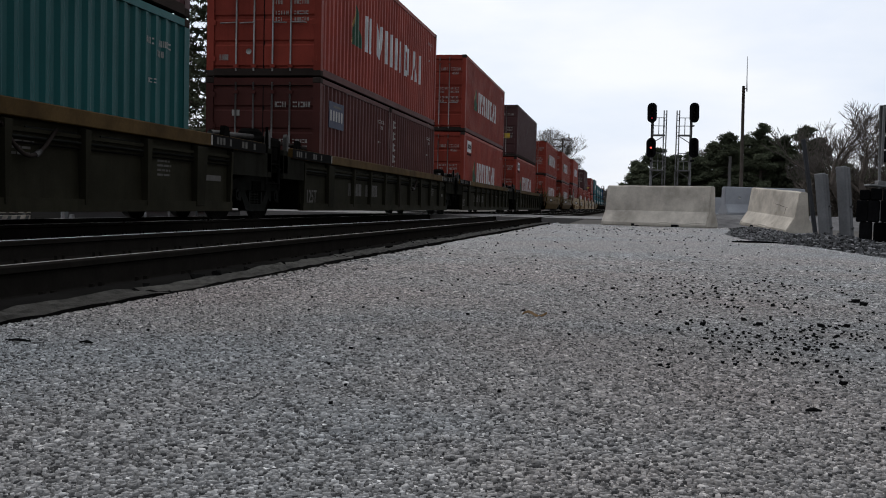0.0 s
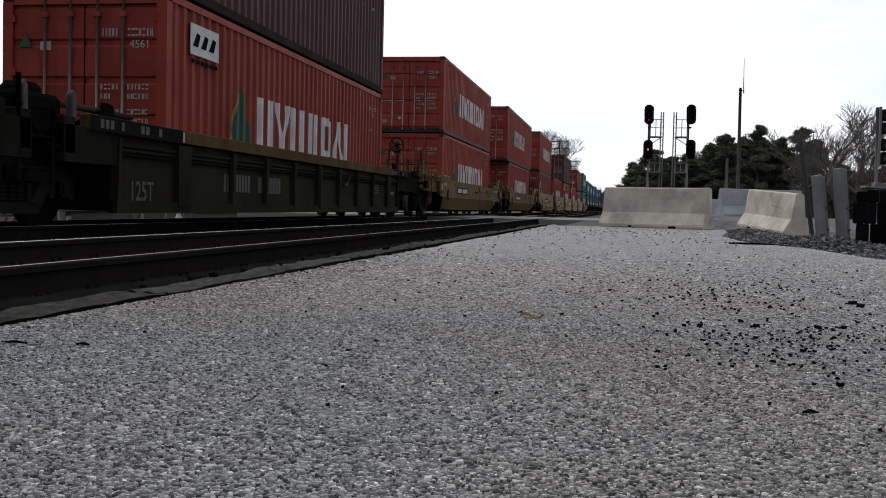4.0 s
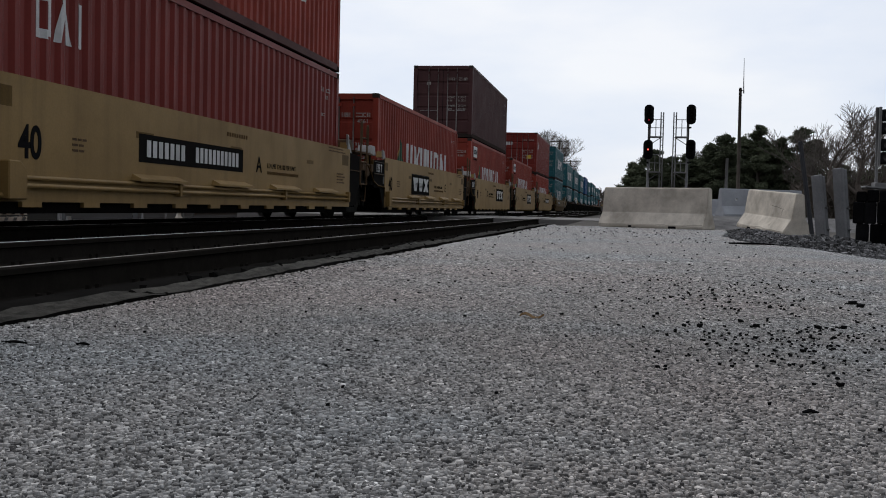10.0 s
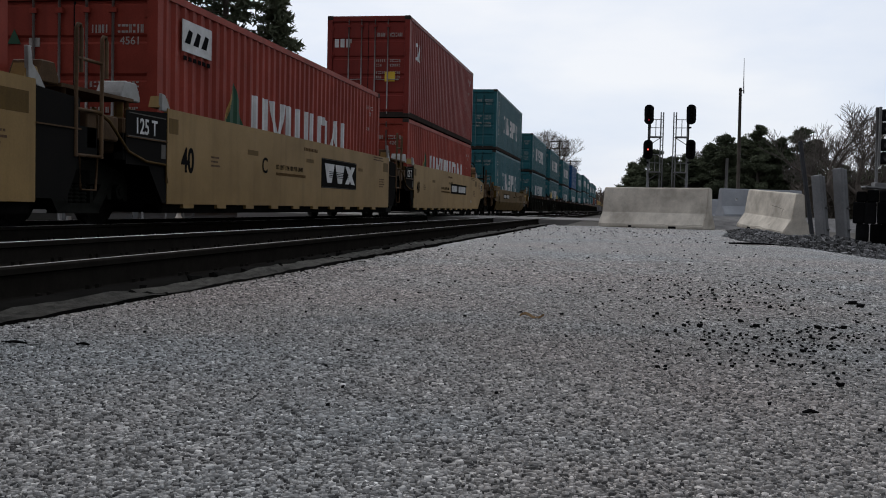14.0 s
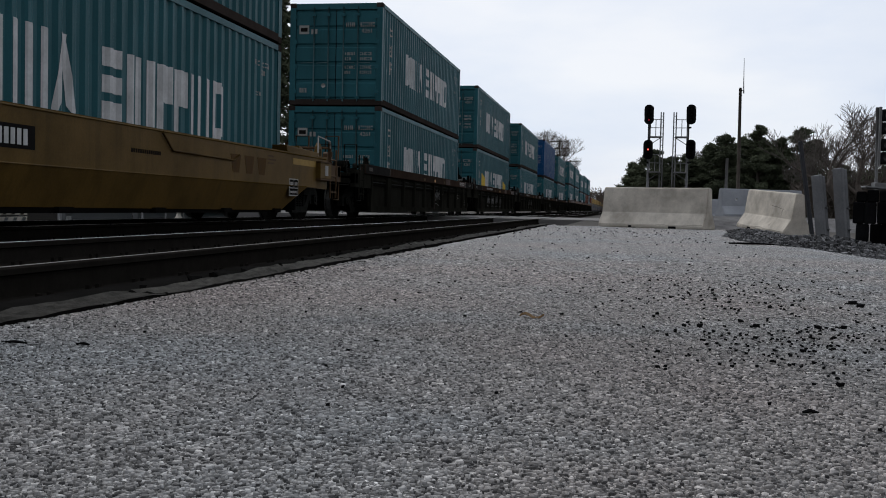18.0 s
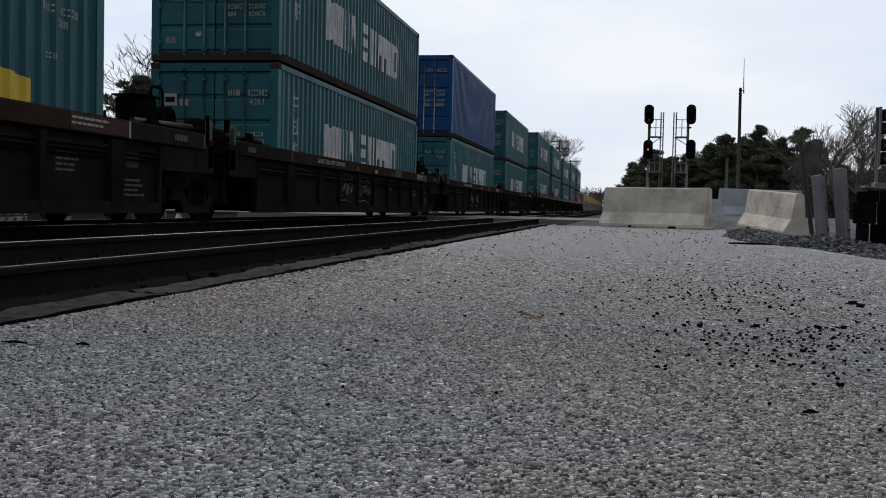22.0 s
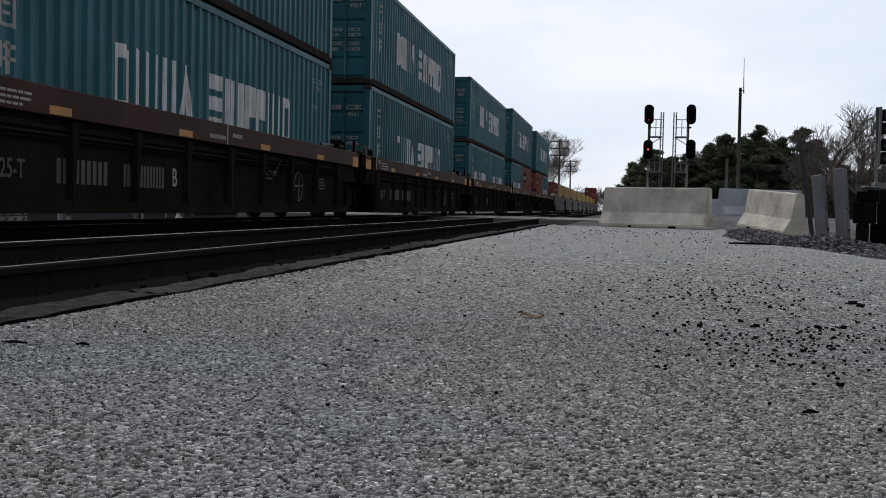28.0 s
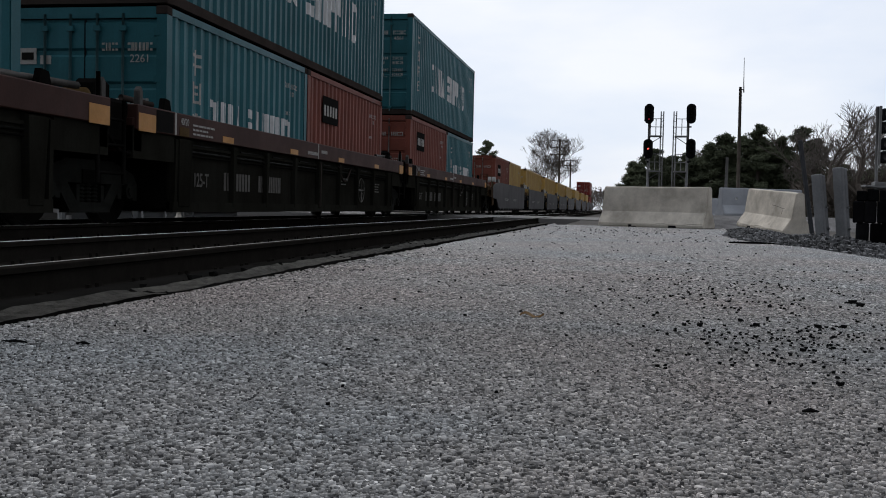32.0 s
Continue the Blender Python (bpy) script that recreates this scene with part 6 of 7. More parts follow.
def build_train():
    letters = {7: "E", 8: "D", 9: "C", 6: "A", 13: "C", 15: "E", 19: "D", 17: "B"}
    cars = {}
    for i, (s, style, fr, re, lower, upper) in enumerate(UNITS):
        fg = (s - UNITS[i - 1][0] - T40) / 2 if i else 3.0
        rg = (UNITS[i + 1][0] - s - T40) / 2 if i + 1 < len(UNITS) else 3.5
        if i < 22:
            car = well_car(style, fr, re, fg, rg, CARS[style], letter=letters.get(i, ""), plate=(i in (5, 6, 10)), pipes=(i in (6, 7)), swap=(i == 7), wheel=(i == 4), scrawl={12: 1, 13: 4, 14: 2, 15: 2}.get(i, 0), seed=i + 3)
        else:
            key = (style, fr, re)
            if key in cars:
                car = copy_thing(cars[key], pose(0, 0, 0))
            else:
                car = cars[key] = well_car(style, fr, re, 1.7 if fr == J else 3.6, 1.7 if re == J else 3.6, CARS[style], seed=i)
        WHEEL_ROWS.extend((ob, d, s + at) for ob, d, at in TURNING)
        TURNING.clear()
        car.matrix_basis = pose(CX, s, RAIL)
        MOVERS.append((car, CX, s, RAIL))
        floor = 0.3 if style == "maroon" else 0.2
        top = 0
        for b in lower:
            more = {b[4]: True} if len(b) > 4 else {}
            load(b[0], b[1], b[2], LABELS[b[0]], s + b[3], floor, **more)
            top = max(top, b[2])
        if upper:
            more = {upper[3]: True} if len(upper) > 3 else {}
            load(upper[0], upper[1], upper[2], LABELS[upper[0]], s - (upper[1] - T40) / 2, floor + top + 0.025, **more)


build_train()


# ---------- beside the paving: barriers, posts, stones ----------
def barrier(m, length, mat, label, hole=False):
    """A precast concrete road barrier, standing along its own y."""
    half = [(0.30, 0.0), (0.30, 0.075), (0.145, 0.31), (0.085, 0.79), (0.07, 0.81)]
    outline = half + [(-a, b) for a, b in reversed(half)]
    bm = bmesh.new()
    n = 14
    rings = []
    for i in range(n + 1):
        y = length * i / n
        rings.append([bm.verts.new((a + 0.006 * noise.noise((a * 4, y * 3, b * 4 + length)), y + (0.012 * noise.noise((a * 5, b * 6, i)) if i in (0, n) else 0), b + 0.006 * noise.noise((y * 2.5, a * 3, 7 + length)))) for a, b in outline])
    k = len(outline)
    for p, q in zip(rings, rings[1:]):
        for i in range(k):
            bm.faces.new((p[i], p[(i + 1) % k], q[(i + 1) % k], q[i]))
    bm.faces.new(rings[0])
    bm.faces.new(rings[-1])
    bmesh.ops.recalc_face_normals(bm, faces=bm.faces)
    sharp = [e for e in bm.edges if len(e.link_faces) == 2 and e.calc_face_angle() > 0.6]
    bmesh.ops.bevel(bm, geom=sharp, offset=0.018, segments=2, affect="EDGES")
    me = bpy.data.meshes.new("barrier")
    bm.to_mesh(me)
    bm.free()
    me.materials.append(mat)
    root = thing("concrete_barrier", m, label, "barrier", "concrete barriers")
    piece("body", me, root)
    for x in (1, -1):
        box("lifting_slot", root, M_DARKSTONE, min(x * 0.2, x * 0.302), max(x * 0.2, x * 0.302), length * 0.3, length * 0.3 + 0.16, -0.002, 0.05)
        box("lifting_slot", root, M_DARKSTONE, min(x * 0.2, x * 0.302), max(x * 0.2, x * 0.302), length * 0.68, length * 0.68 + 0.16, -0.002, 0.05)
    if hole:
        # White plug in place of the light that shines through the hole.
        tube("drain_hole", root, M_WHITE, [(-0.1, length * 0.17, 0.5), (0.132, length * 0.17, 0.5)], 0.042, 10)
    return root


barrier(pose(-0.34, 20.82, -0.045, 0, 0, -116.6), 2.24, M_CONCRETE, "weathered grey-beige concrete road barrier, scuffed along its foot")
cracked = barrier(pose(3.325, 19.97, -0.12, 3.1, 0.6, 16.7), 2.22, M_CONCRETE, "tilted grey-beige concrete road barrier sunk in loose stone")
def gravel_rise():
    """A low rise of ground before the level crossing."""
    xs, ys = [0.4 + 0.35 * i for i in range(22)], [23.5 + 0.45 * i for i in range(22)]
    vs = []
    for y in ys:
        for x in xs:
            up = min(1, max(0, (y - 24) / 4)) * min(1, max(0, (32.9 - y) / 1.2)) * min(1, max(0, (x - 0.6) / 1.2)) * min(1, max(0, (7.6 - x) / 1.2))
            vs.append((x, y, -0.14 + 0.34 * up * up * (3 - 2 * up) + 0.012 * noise.noise((x * 2, y * 2, 1)) * up))
    k = len(xs)
    fs = [(j * k + i, j * k + i + 1, (j + 1) * k + i + 1, (j + 1) * k + i) for j in range(len(ys) - 1) for i in range(k - 1)]
    thing("gravel_rise", pose(0, 0, 0), "low grey gravel rise before the level crossing", "ground", kind="structure", me=mesh("gravel_rise", vs, fs, M_GRAVEL, True))


gravel_rise()
barrier(pose(2.76, 29.6, 0.19, 0, 0, -66), 2.6, M_CONCRETE_GREY, "blue-grey concrete road barrier with a white disc for light through its hole", True)
barrier(pose(2.8, 34.8, -0.055, 0, 0, -76), 2.6, M_CONCRETE_GREY, "pale blue-grey concrete road barrier standing further back")


for path in ([(0.95, 0.53), (0.72, 0.515), (0.5, 0.49), (0.38, 0.485)], [(0.46, 0.48), (0.45, 0.42), (0.47, 0.36)]):
    tube("crack", cracked, M_DARKSTONE, [(-0.147 + 0.06 * (z - 0.31) / 0.48, y, z) for y, z in path], 0.0035, 5)


M_DARKIRON = shade("dark_weathered_iron", (0.05, 0.052, 0.058), 0.7, dark=(0.02, 0.02, 0.022), scale=5, amount=0.5)


def leaning_post(base, lean, width, height, mat, label, split=False):
    root = thing("post", pose(*base, *lean), label, "post", "posts in the stones")
    if split:
        for s in (-1, 1):
            me = bevelled("timber", box_vf(min(0, s * width / 2) + 0.003, max(0, s * width / 2) - 0.003, -width / 2 - (0.012 if s < 0 else 0), width / 2, 0, height - (0.015 if s > 0 else 0)), mat, 0.008)
            piece("timber", me, root)
        for z in (0.3, 0.55):
            tube("bolt", root, M_GREYMETAL, [(width * 0.24, -width / 2 - 0.02, z), (width * 0.24, -width / 2 + 0.02, z)], 0.014, 6)
    else:
        me = bevelled("timber", box_vf(-width / 2, width / 2, -width / 2, width / 2, 0, height), mat, 0.006)
        piece("timber", me, root)
    return root


leaning_post((2.359, 12.95, -0.17), (-3.1, -8.6, 20), 0.045, 1.385, M_DARKIRON, "thin grey leaning iron post")
leaning_post((2.296, 12.0, -0.18), (-4.1, -4.9, 40), 0.115, 0.93, M_POST, "weathered grey square post leaning slightly in the stones", True)
leaning_post((2.516, 12.0, -0.18), (-3.2, -4.1, 38), 0.118, 1.012, M_POST, "taller weathered grey square post leaning in the stones", True)


def block_stack():
    rng = random.Random(12)
    for row, (z, h) in enumerate(((-0.17, 0.37), (0.2, 0.25), (0.45, 0.16))):
        x = (2.64, 2.6, 2.63)[row]
        while x < 3.9:
            w = rng.uniform(0.11, 0.17)
            top = h - 0.001 - (rng.uniform(0, 0.05) if row == 2 else 0)
            me = bevelled("timber_block", box_vf(0, w - 0.002, 0, 0.3, 0, top), M_TARBLOCK, 0.012)
            thing("timber_block", pose(x, 12.05 - 0.25 * (x - 2.64) + rng.uniform(-0.03, 0.03), z, 0, 0, -14 + rng.uniform(-1, 1)), "black creosoted timber block, stacked endwise beside the posts", "timber block", "stacked timber blocks", me=me)
            x += w * 0.99
    cap = thing("steel_plate", pose(2.72, 12.02, 0.612, 0, 4, 0), "small grey steel plate lying on the stacked blocks", "plate")
    box("sheet", cap, M_GREYMETAL, 0, 0.3, 0, 0.25, 0, 0.022, bevel=0.004)
    box("folded_lip", cap, M_GREYMETAL, 0.1, 0.26, 0.02, 0.2, 0.022, 0.07, bevel=0.004)


block_stack()


def bank_spots():
    rng = random.Random(31)
    out = []
    edge = [(7.0, 1.86), (8.8, 1.72), (9.9, 1.5), (11.5, 1.36), (14, 1.42), (16.5, 1.68), (18.6, 1.95), (22, 2.0)]
    for _ in range(16000):
        y = 7.2 + 13.8 * rng.random() ** 1.5
        e = 1.9
        for (ya, xa), (yb, xb) in zip(edge, edge[1:]):
            if ya <= y <= yb:
                e = xa + (xb - xa) * (y - ya) / (yb - ya)
        d = abs(rng.gauss(0, 0.75))
        x = e - 0.03 + d
        if x > 3.9:
            continue
        heap = (0.12 + 0.1 * math.exp(-((y - 10.3) ** 2) / 2.2)) * math.exp(-((x - e - 0.5) ** 2) / 0.25) * (1 if y > 8 else (y - 7) if y > 7 else 0)
        if d < 0.12:
            heap *= 0.5
        out.append((x, y, -0.15 + heap * rng.uniform(0.25, 1.0) + 0.02, rng.uniform(0.011, 0.028)))
    return out


scatter("loose_stone_bank", bank_spots(), M_GREYSTONE, "bank of loose grey crushed stone along the paving's edge", "gravel", 6)


def pebble_spots():
    """Dark loose stones strewn over the paving, thickest in one patch."""
    rng = random.Random(77)
    out = []
    for _ in range(230):
        y = rng.gauss(2.25, 0.22)
        out.append((0.4 + (y - 2.25) * 0.3 + rng.gauss(0, 0.13), y, 0.004, rng.uniform(0.0022, 0.0052)))
    for _ in range(170):
        out.append((rng.gauss(0.3, 0.27), rng.gauss(3.5, 0.5), 0.004, rng.uniform(0.003, 0.006)))
    for _ in range(70):
        out.append((rng.uniform(-0.1, 1.0), rng.uniform(1.8, 4.6), 0.004, rng.uniform(0.002, 0.005)))
    for _ in range(260):
        y = 1.3 + 17 * rng.random() ** 1.5
        out.append((rng.uniform(-1.25, 1.25), y, 0.004 + far_dip(y), rng.uniform(0.002, 0.004) + 0.0006 * y))
    for x, y, r in ((0.73, 3.34, 0.024), (0.73, 3.23, 0.02), (0.37, 1.78, 0.009), (0.36, 1.71, 0.011), (0.07, 1.81, 0.008), (0.085, 1.82, 0.007), (0.44, 3.08, 0.013), (0.077, 2.01, 0.009),
                    (0.09, 2.69, 0.011), (0.103, 2.76, 0.012), (0.486, 2.57, 0.019), (0.31, 2.65, 0.015), (0.335, 2.56, 0.018), (0.196, 2.5, 0.015), (0.157, 2.49, 0.012), (0.55, 2.6, 0.014), (0.37, 2.11, 0.012)):
        out.append((x, y, 0.004, r * 0.6))
    return out


scatter("strewn_dark_stones", pebble_spots(), M_DARKSTONE, "small dark stones strewn over the paved path", "stones", 8)


def edge_spots():
    rng = random.Random(41)
    return [(-1.34 + rng.uniform(-0.05, 0.03), 1.5 + 17 * rng.random() ** 1.4, -0.025 + rng.uniform(0, 0.02), rng.uniform(0.008, 0.02)) for _ in range(50)] + \
           [(-1.62 + rng.uniform(-0.06, 0.02), 1.8 + 14 * rng.random() ** 1.4, -0.04 + rng.uniform(0, 0.03), rng.uniform(0.012, 0.034)) for _ in range(46)]


scatter("edge_rubble", edge_spots(), M_BALLAST, "dark rubble caught along the edging strip", "rubble", 18)


def chip_material():
    """Angular stone chips, most of them mid grey, some pale and some nearly black, with the paving's broad tints."""
    m = bpy.data.materials.new("assorted_stone_chips")
    m.use_nodes = True
    n, l = m.node_tree.nodes, m.node_tree.links
    b = n["Principled BSDF"]
    g = n.new("ShaderNodeNewGeometry")
    cr = n.new("ShaderNodeValToRGB")
    els = cr.color_ramp.elements
    els[0].position, els[0].color = 0.0, (0.02, 0.02, 0.021, 1)
    els[1].position, els[1].color = 1.0, (0.55, 0.54, 0.53, 1)
    for p, c in ((0.16, 0.06), (0.34, 0.18), (0.76, 0.26), (0.95, 0.37)):
        e = els.new(p)
        e.color = (c, c * 0.985, c * 0.97, 1)
    l.new(g.outputs["Random Per Island"], cr.inputs[0])
    co = n.new("ShaderNodeTexCoord")
    mu = n.new("ShaderNodeMix")
    mu.data_type, mu.blend_type = "RGBA", "MULTIPLY"
    mu.inputs[0].default_value = 1
    l.new(cr.outputs[0], mu.inputs[6])
    l.new(paving_tint(n, l, co).outputs[0], mu.inputs[7])
    grain = n.new("ShaderNodeTexNoise")
    grain.inputs["Scale"].default_value, grain.inputs["Detail"].default_value = 260, 3
    l.new(co.outputs["Object"], grain.inputs["Vector"])
    gr = n.new("ShaderNodeMapRange")
    gr.inputs["To Min"].default_value, gr.inputs["To Max"].default_value = 0.7, 1.3
    l.new(grain.outputs["Fac"], gr.inputs["Value"])
    hs = n.new("ShaderNodeHueSaturation")
    l.new(gr.outputs[0], hs.inputs["Value"])
    l.new(mu.outputs[2], hs.inputs["Color"])
    l.new(hs.outputs[0], b.inputs["Base Color"])
    b.inputs["Roughness"].default_value, b.inputs["Specular IOR Level"].default_value = 0.7, 0.4
    return m


def chip_mesh(name, x, y, r, tall, rng, mat):
    """One loose-cornered, flat-topped stone at each place: four corners in the binder, four on its tilted top."""
    n = len(x)
    a = rng.uniform(0, 6.283, n)
    h = rng.uniform(*tall, n)
    dip = rng.normal(0, 0.11, (2, n))
    slim, way = rng.uniform(0.85, 1.4, n), rng.uniform(0, 6.283, n)
    cw, sw = np.cos(way), np.sin(way)
    vs = np.zeros((n, 8, 3))
    for k in range(4):
        q = a + k * 1.5708 + rng.uniform(-0.42, 0.42, n)
        rr = r * rng.uniform(0.7, 1.25, n)
        u, v = rr * np.cos(q) * slim, rr * np.sin(q) / slim
        cx, cy = u * cw - v * sw, u * sw + v * cw
        top = rng.uniform(0.72, 0.95, n)
        zt = h + np.clip(cx * dip[0] + cy * dip[1], -0.0007, 0.0007)
        vs[:, k] = np.stack([x + cx, y + cy, np.full(n, -0.001)], 1)
        vs[:, k + 4] = np.stack([x + cx * top, y + cy * top, zt], 1)
    quads = np.array([[4, 5, 6, 7], [0, 1, 5, 4], [1, 2, 6, 5], [2, 3, 7, 6], [3, 0, 4, 7]])
    fs = (quads[None] + np.arange(n)[:, None, None] * 8).reshape(-1)
    me = bpy.data.meshes.new(name)
    me.vertices.add(n * 8)
    me.vertices.foreach_set("co", vs.reshape(-1))
    me.loops.add(len(fs))
    me.loops.foreach_set("vertex_index", fs)
    me.polygons.add(len(fs) // 4)
    me.polygons.foreach_set("loop_start", np.arange(0, len(fs), 4))
    me.update(calc_edges=True)
    me.materials.append(mat)
    return me


def chips():
    """Raised stone chips over the worn stretch of the paving, closely packed, thinning out further along."""
    rng = np.random.default_rng(5)
    mat = chip_material()
    near, far = [], []
    y, row = 0.75, 0
    while y < 6.6:
        close = y < 2.4
        step = 0.0061 if close else 0.0074 + 0.0042 * (y - 2.4)
        xs = np.arange(-1.3, 0.68 if close else 1.7, step) + (row % 2) * step * 0.5
        k = len(xs)
        keep = rng.random(k) < (0.88 if close else 0.84 - 0.18 * (y - 2.4))
        pts = np.stack([xs + rng.uniform(-0.5, 0.5, k) * step, y + rng.uniform(-0.5, 0.5, k) * step, rng.lognormal(-0.05, 0.36, k).clip(0.4, 1.9) * step * (0.54 if close else 0.44)], 1)[keep]
        (near if close else far).append(pts)
        y += step * 0.87
        row += 1
    for name, rows, tall in (("paving_chips", near, (0.0007, 0.0031)), ("distant_paving_chips", far, (0.0008, 0.002))):
        p = np.concatenate(rows)
        me = chip_mesh(name, p[:, 0], p[:, 1], p[:, 2], tall, rng, mat)
        thing(name, pose(0, 0, 0), "raised pale and dark stone chips of the paving", "stone chips", kind="stuff", me=me)


chips()


def leaf_and_twigs():
    rng = random.Random(3)
    vs, fs = [], []
    pts = 9
    for i in range(pts):
        f = i / (pts - 1)
        w = 0.012 * math.sin(math.pi * min(1, f * 1.05)) + 0.001
        z = 0.006 + 0.006 * math.sin(f * 7)
        vs += [(-0.25 + 0.062 * f, 2.53 - w + 0.01 * f, z), (-0.25 + 0.062 * f, 2.53 + 0.01 * f, z - 0.002), (-0.25 + 0.062 * f, 2.53 + w + 0.01 * f, z + 0.004)]
    fs = [(3 * i + k, 3 * i + 3 + k, 3 * i + 4 + k, 3 * i + 1 + k) for i in range(pts - 1) for k in (0, 1)]
    thing("dry_leaf", pose(0, 0, 0), "curled dry brown leaf lying on the paving", "leaf", me=mesh("dry_leaf", vs, fs, M_LEAF))
    for x, y, ln, a in ((0.27, 1.46, 0.022, 0.1), (-1.13, 1.71, 0.05, 0.1), (-1.0, 1.73, 0.03, -0.1), (1.16, 9.35, 0.4, 0.05), (0.73, 3.33, 0.05, -0.3)):
        d = (math.cos(a) * ln / 2, math.sin(a) * ln / 2)
        r = 0.003 if ln < 0.2 else 0.012
        tw = thing("twig", pose(x, y, r), "small dark twig lying on the paving" if ln < 0.2 else "flat dark bar lying at the paving's edge", "twig" if ln < 0.2 else "bar", "litter on the paving")
        tube("stick", tw, M_DARKSTONE, [(-d[0], -d[1], 0), (0, 0.004, 0.002), (*d, 0)], [r * 0.7, r, r * 0.6], 6)


leaf_and_twigs()


# ---------- signals, masts, poles ----------
def signal_head(parent, x, y, z, lit, face=-1):
    outline = [(0.265 * math.cos(a), 0.29 * (1 if math.sin(a) > 0 else -1) + 0.26 * math.sin(a)) for a in [k * math.pi / 10 for k in range(20)]]
    head = prism("signal_head", parent, M_SIGNAL, [(x + u, z + v) for u, v in outline], y - 0.03, y + 0.03, "y", "black oval backboard with hooded lamps")
    for i, d in enumerate((0.3, 0.0, -0.3)):
        hood = [(x + 0.115 * math.cos(a), z + d + 0.115 * math.sin(a)) for a in [k * math.pi / 8 for k in range(16)]]
        vs = [(u, y - 0.03, v) for u, v in hood] + [(u, y - 0.28 + (0.12 if v < z + d else 0), v) for u, v in hood]
        fs = [(k, (k + 1) % 16, (k + 1) % 16 + 16, k + 16) for k in range(16)]
        piece("hood", mesh("hood", vs, fs, M_SIGNAL), head)
        tube("lens", head, (M_RED_LENS if z < 5 else M_DIM_LENS) if lit == i else M_LENS, [(x, y - 0.035, z + d), (x, y - 0.045, z + d)], 0.042 if lit == i else 0.09, 14)
    return head


def signal_mast(x, y, ladder_x, heads, label, base=-0.1):
    root = thing("railway_signal", pose(0, 0, 0), label, "railway signal", "railway signals")
    tube("mast", root, M_GREYMETAL, [(x, y, base), (x, y, 6.0)], 0.075, 10)
    ladder(root, M_GREYMETAL, ladder_x - 0.07, y + 0.1, base, 5.85, 0.14, along="x", thick=0.034)
    for z in (2.5, 4.45):
        a, c = sorted((x, ladder_x))
        tube("platform_edge", root, M_GREYMETAL, [(a, y - 0.3, z), (c, y - 0.3, z)], 0.035, 6)
        box("platform", root, M_GREYMETAL, a, c, y - 0.35, y + 0.35, z - 0.03, z + 0.03)
        for xx in (a + 0.06, (a + c) / 2, c - 0.06):
            tube("rail_post", root, M_GREYMETAL, [(xx, y - 0.3, z), (xx, y - 0.3, z + 0.95)], 0.022, 6)
        for h in (0.5, 0.95):
            tube("rail_bar", root, M_GREYMETAL, [(a, y - 0.3, z + h), (c, y - 0.3, z + h)], 0.022, 6)
        tube("brace", root, M_GREYMETAL, [(x, y, z - 0.45), (c if x < ladder_x else a, y, z)], 0.025, 6)
    for hx, hz, lit in heads:
        signal_head(root, hx, y - 0.35, hz, lit)
        tube("head_bracket", root, M_SIGNAL, [(hx, y - 0.32, hz - 0.72), (x, y, hz - 0.72)], 0.05, 6)
    box("relay_case", root, M_GREYMETAL, x - 0.16, x + 0.16, y - 0.2, y + 0.2, base, base + 0.9, bevel=0.02)
    return root


signal_mast(1.35, 57, 2.05, [(1.31, 5.67, 2), (1.31, 3.73, 1)], "steel railway signal mast with two oval black heads, one lit red")
signal_mast(3.46, 57, 2.75, [(3.59, 5.69, None), (3.62, 3.76, None)], "steel railway signal mast with two unlit black heads")
signal_mast(-10.7, 57, -11.5, [(-10.95, 5.7, None)], "steel railway signal mast standing beyond the train")


def right_signal():
    root = thing("railway_signal", pose(0, 0, 0), "grey railway signal mast with black twin-lamp heads side on", "railway signal", "railway signals")
    tube("mast", root, M_GREYMETAL, [(8.5, 36, -0.1), (8.42, 36, 4.0)], 0.05, 10)
    for z in (3.5, 2.5):
        for d in (0.22, -0.22):
            bx = box("lamp_housing", root, M_SIGNAL, 8.52, 8.95, 35.75, 36.1, z + d - 0.2, z + d + 0.2, bevel=0.06)
            tube("lens", bx, M_LENS, [(8.72, 35.74, z + d), (8.72, 35.72, z + d)], 0.12, 12)
        box("backboard", root, M_GREYMETAL, 8.46, 8.53, 35.8, 36.1, z - 0.5, z + 0.5)


right_signal()


def radio_mast():
    root = thing("radio_mast", pose(0, 0, 0), "dark slender pole with a thin whip aerial", "mast")
    tube("pole", root, M_POLE, [(7.69, 70, -0.1), (7.65, 70, 4), (7.6, 70, 8.77)], [0.13, 0.115, 0.1], 10)
    tube("whip_aerial", root, M_GREYMETAL, [(7.82, 70, 8.4), (7.8, 70, 9.2), (7.78, 70, 10.75)], [0.05, 0.03, 0.014], 6)
    tube("aerial_bracket", root, M_GREYMETAL, [(7.6, 70, 8.6), (7.82, 70, 8.6)], 0.04, 6)
    post = thing("marker_post", pose(0, 0, 0), "thin grey steel marker post", "post")
    tube("shaft", post, M_GREYMETAL, [(3.92, 40, -0.1), (3.94, 40, 2.42)], 0.055, 8)


radio_mast()


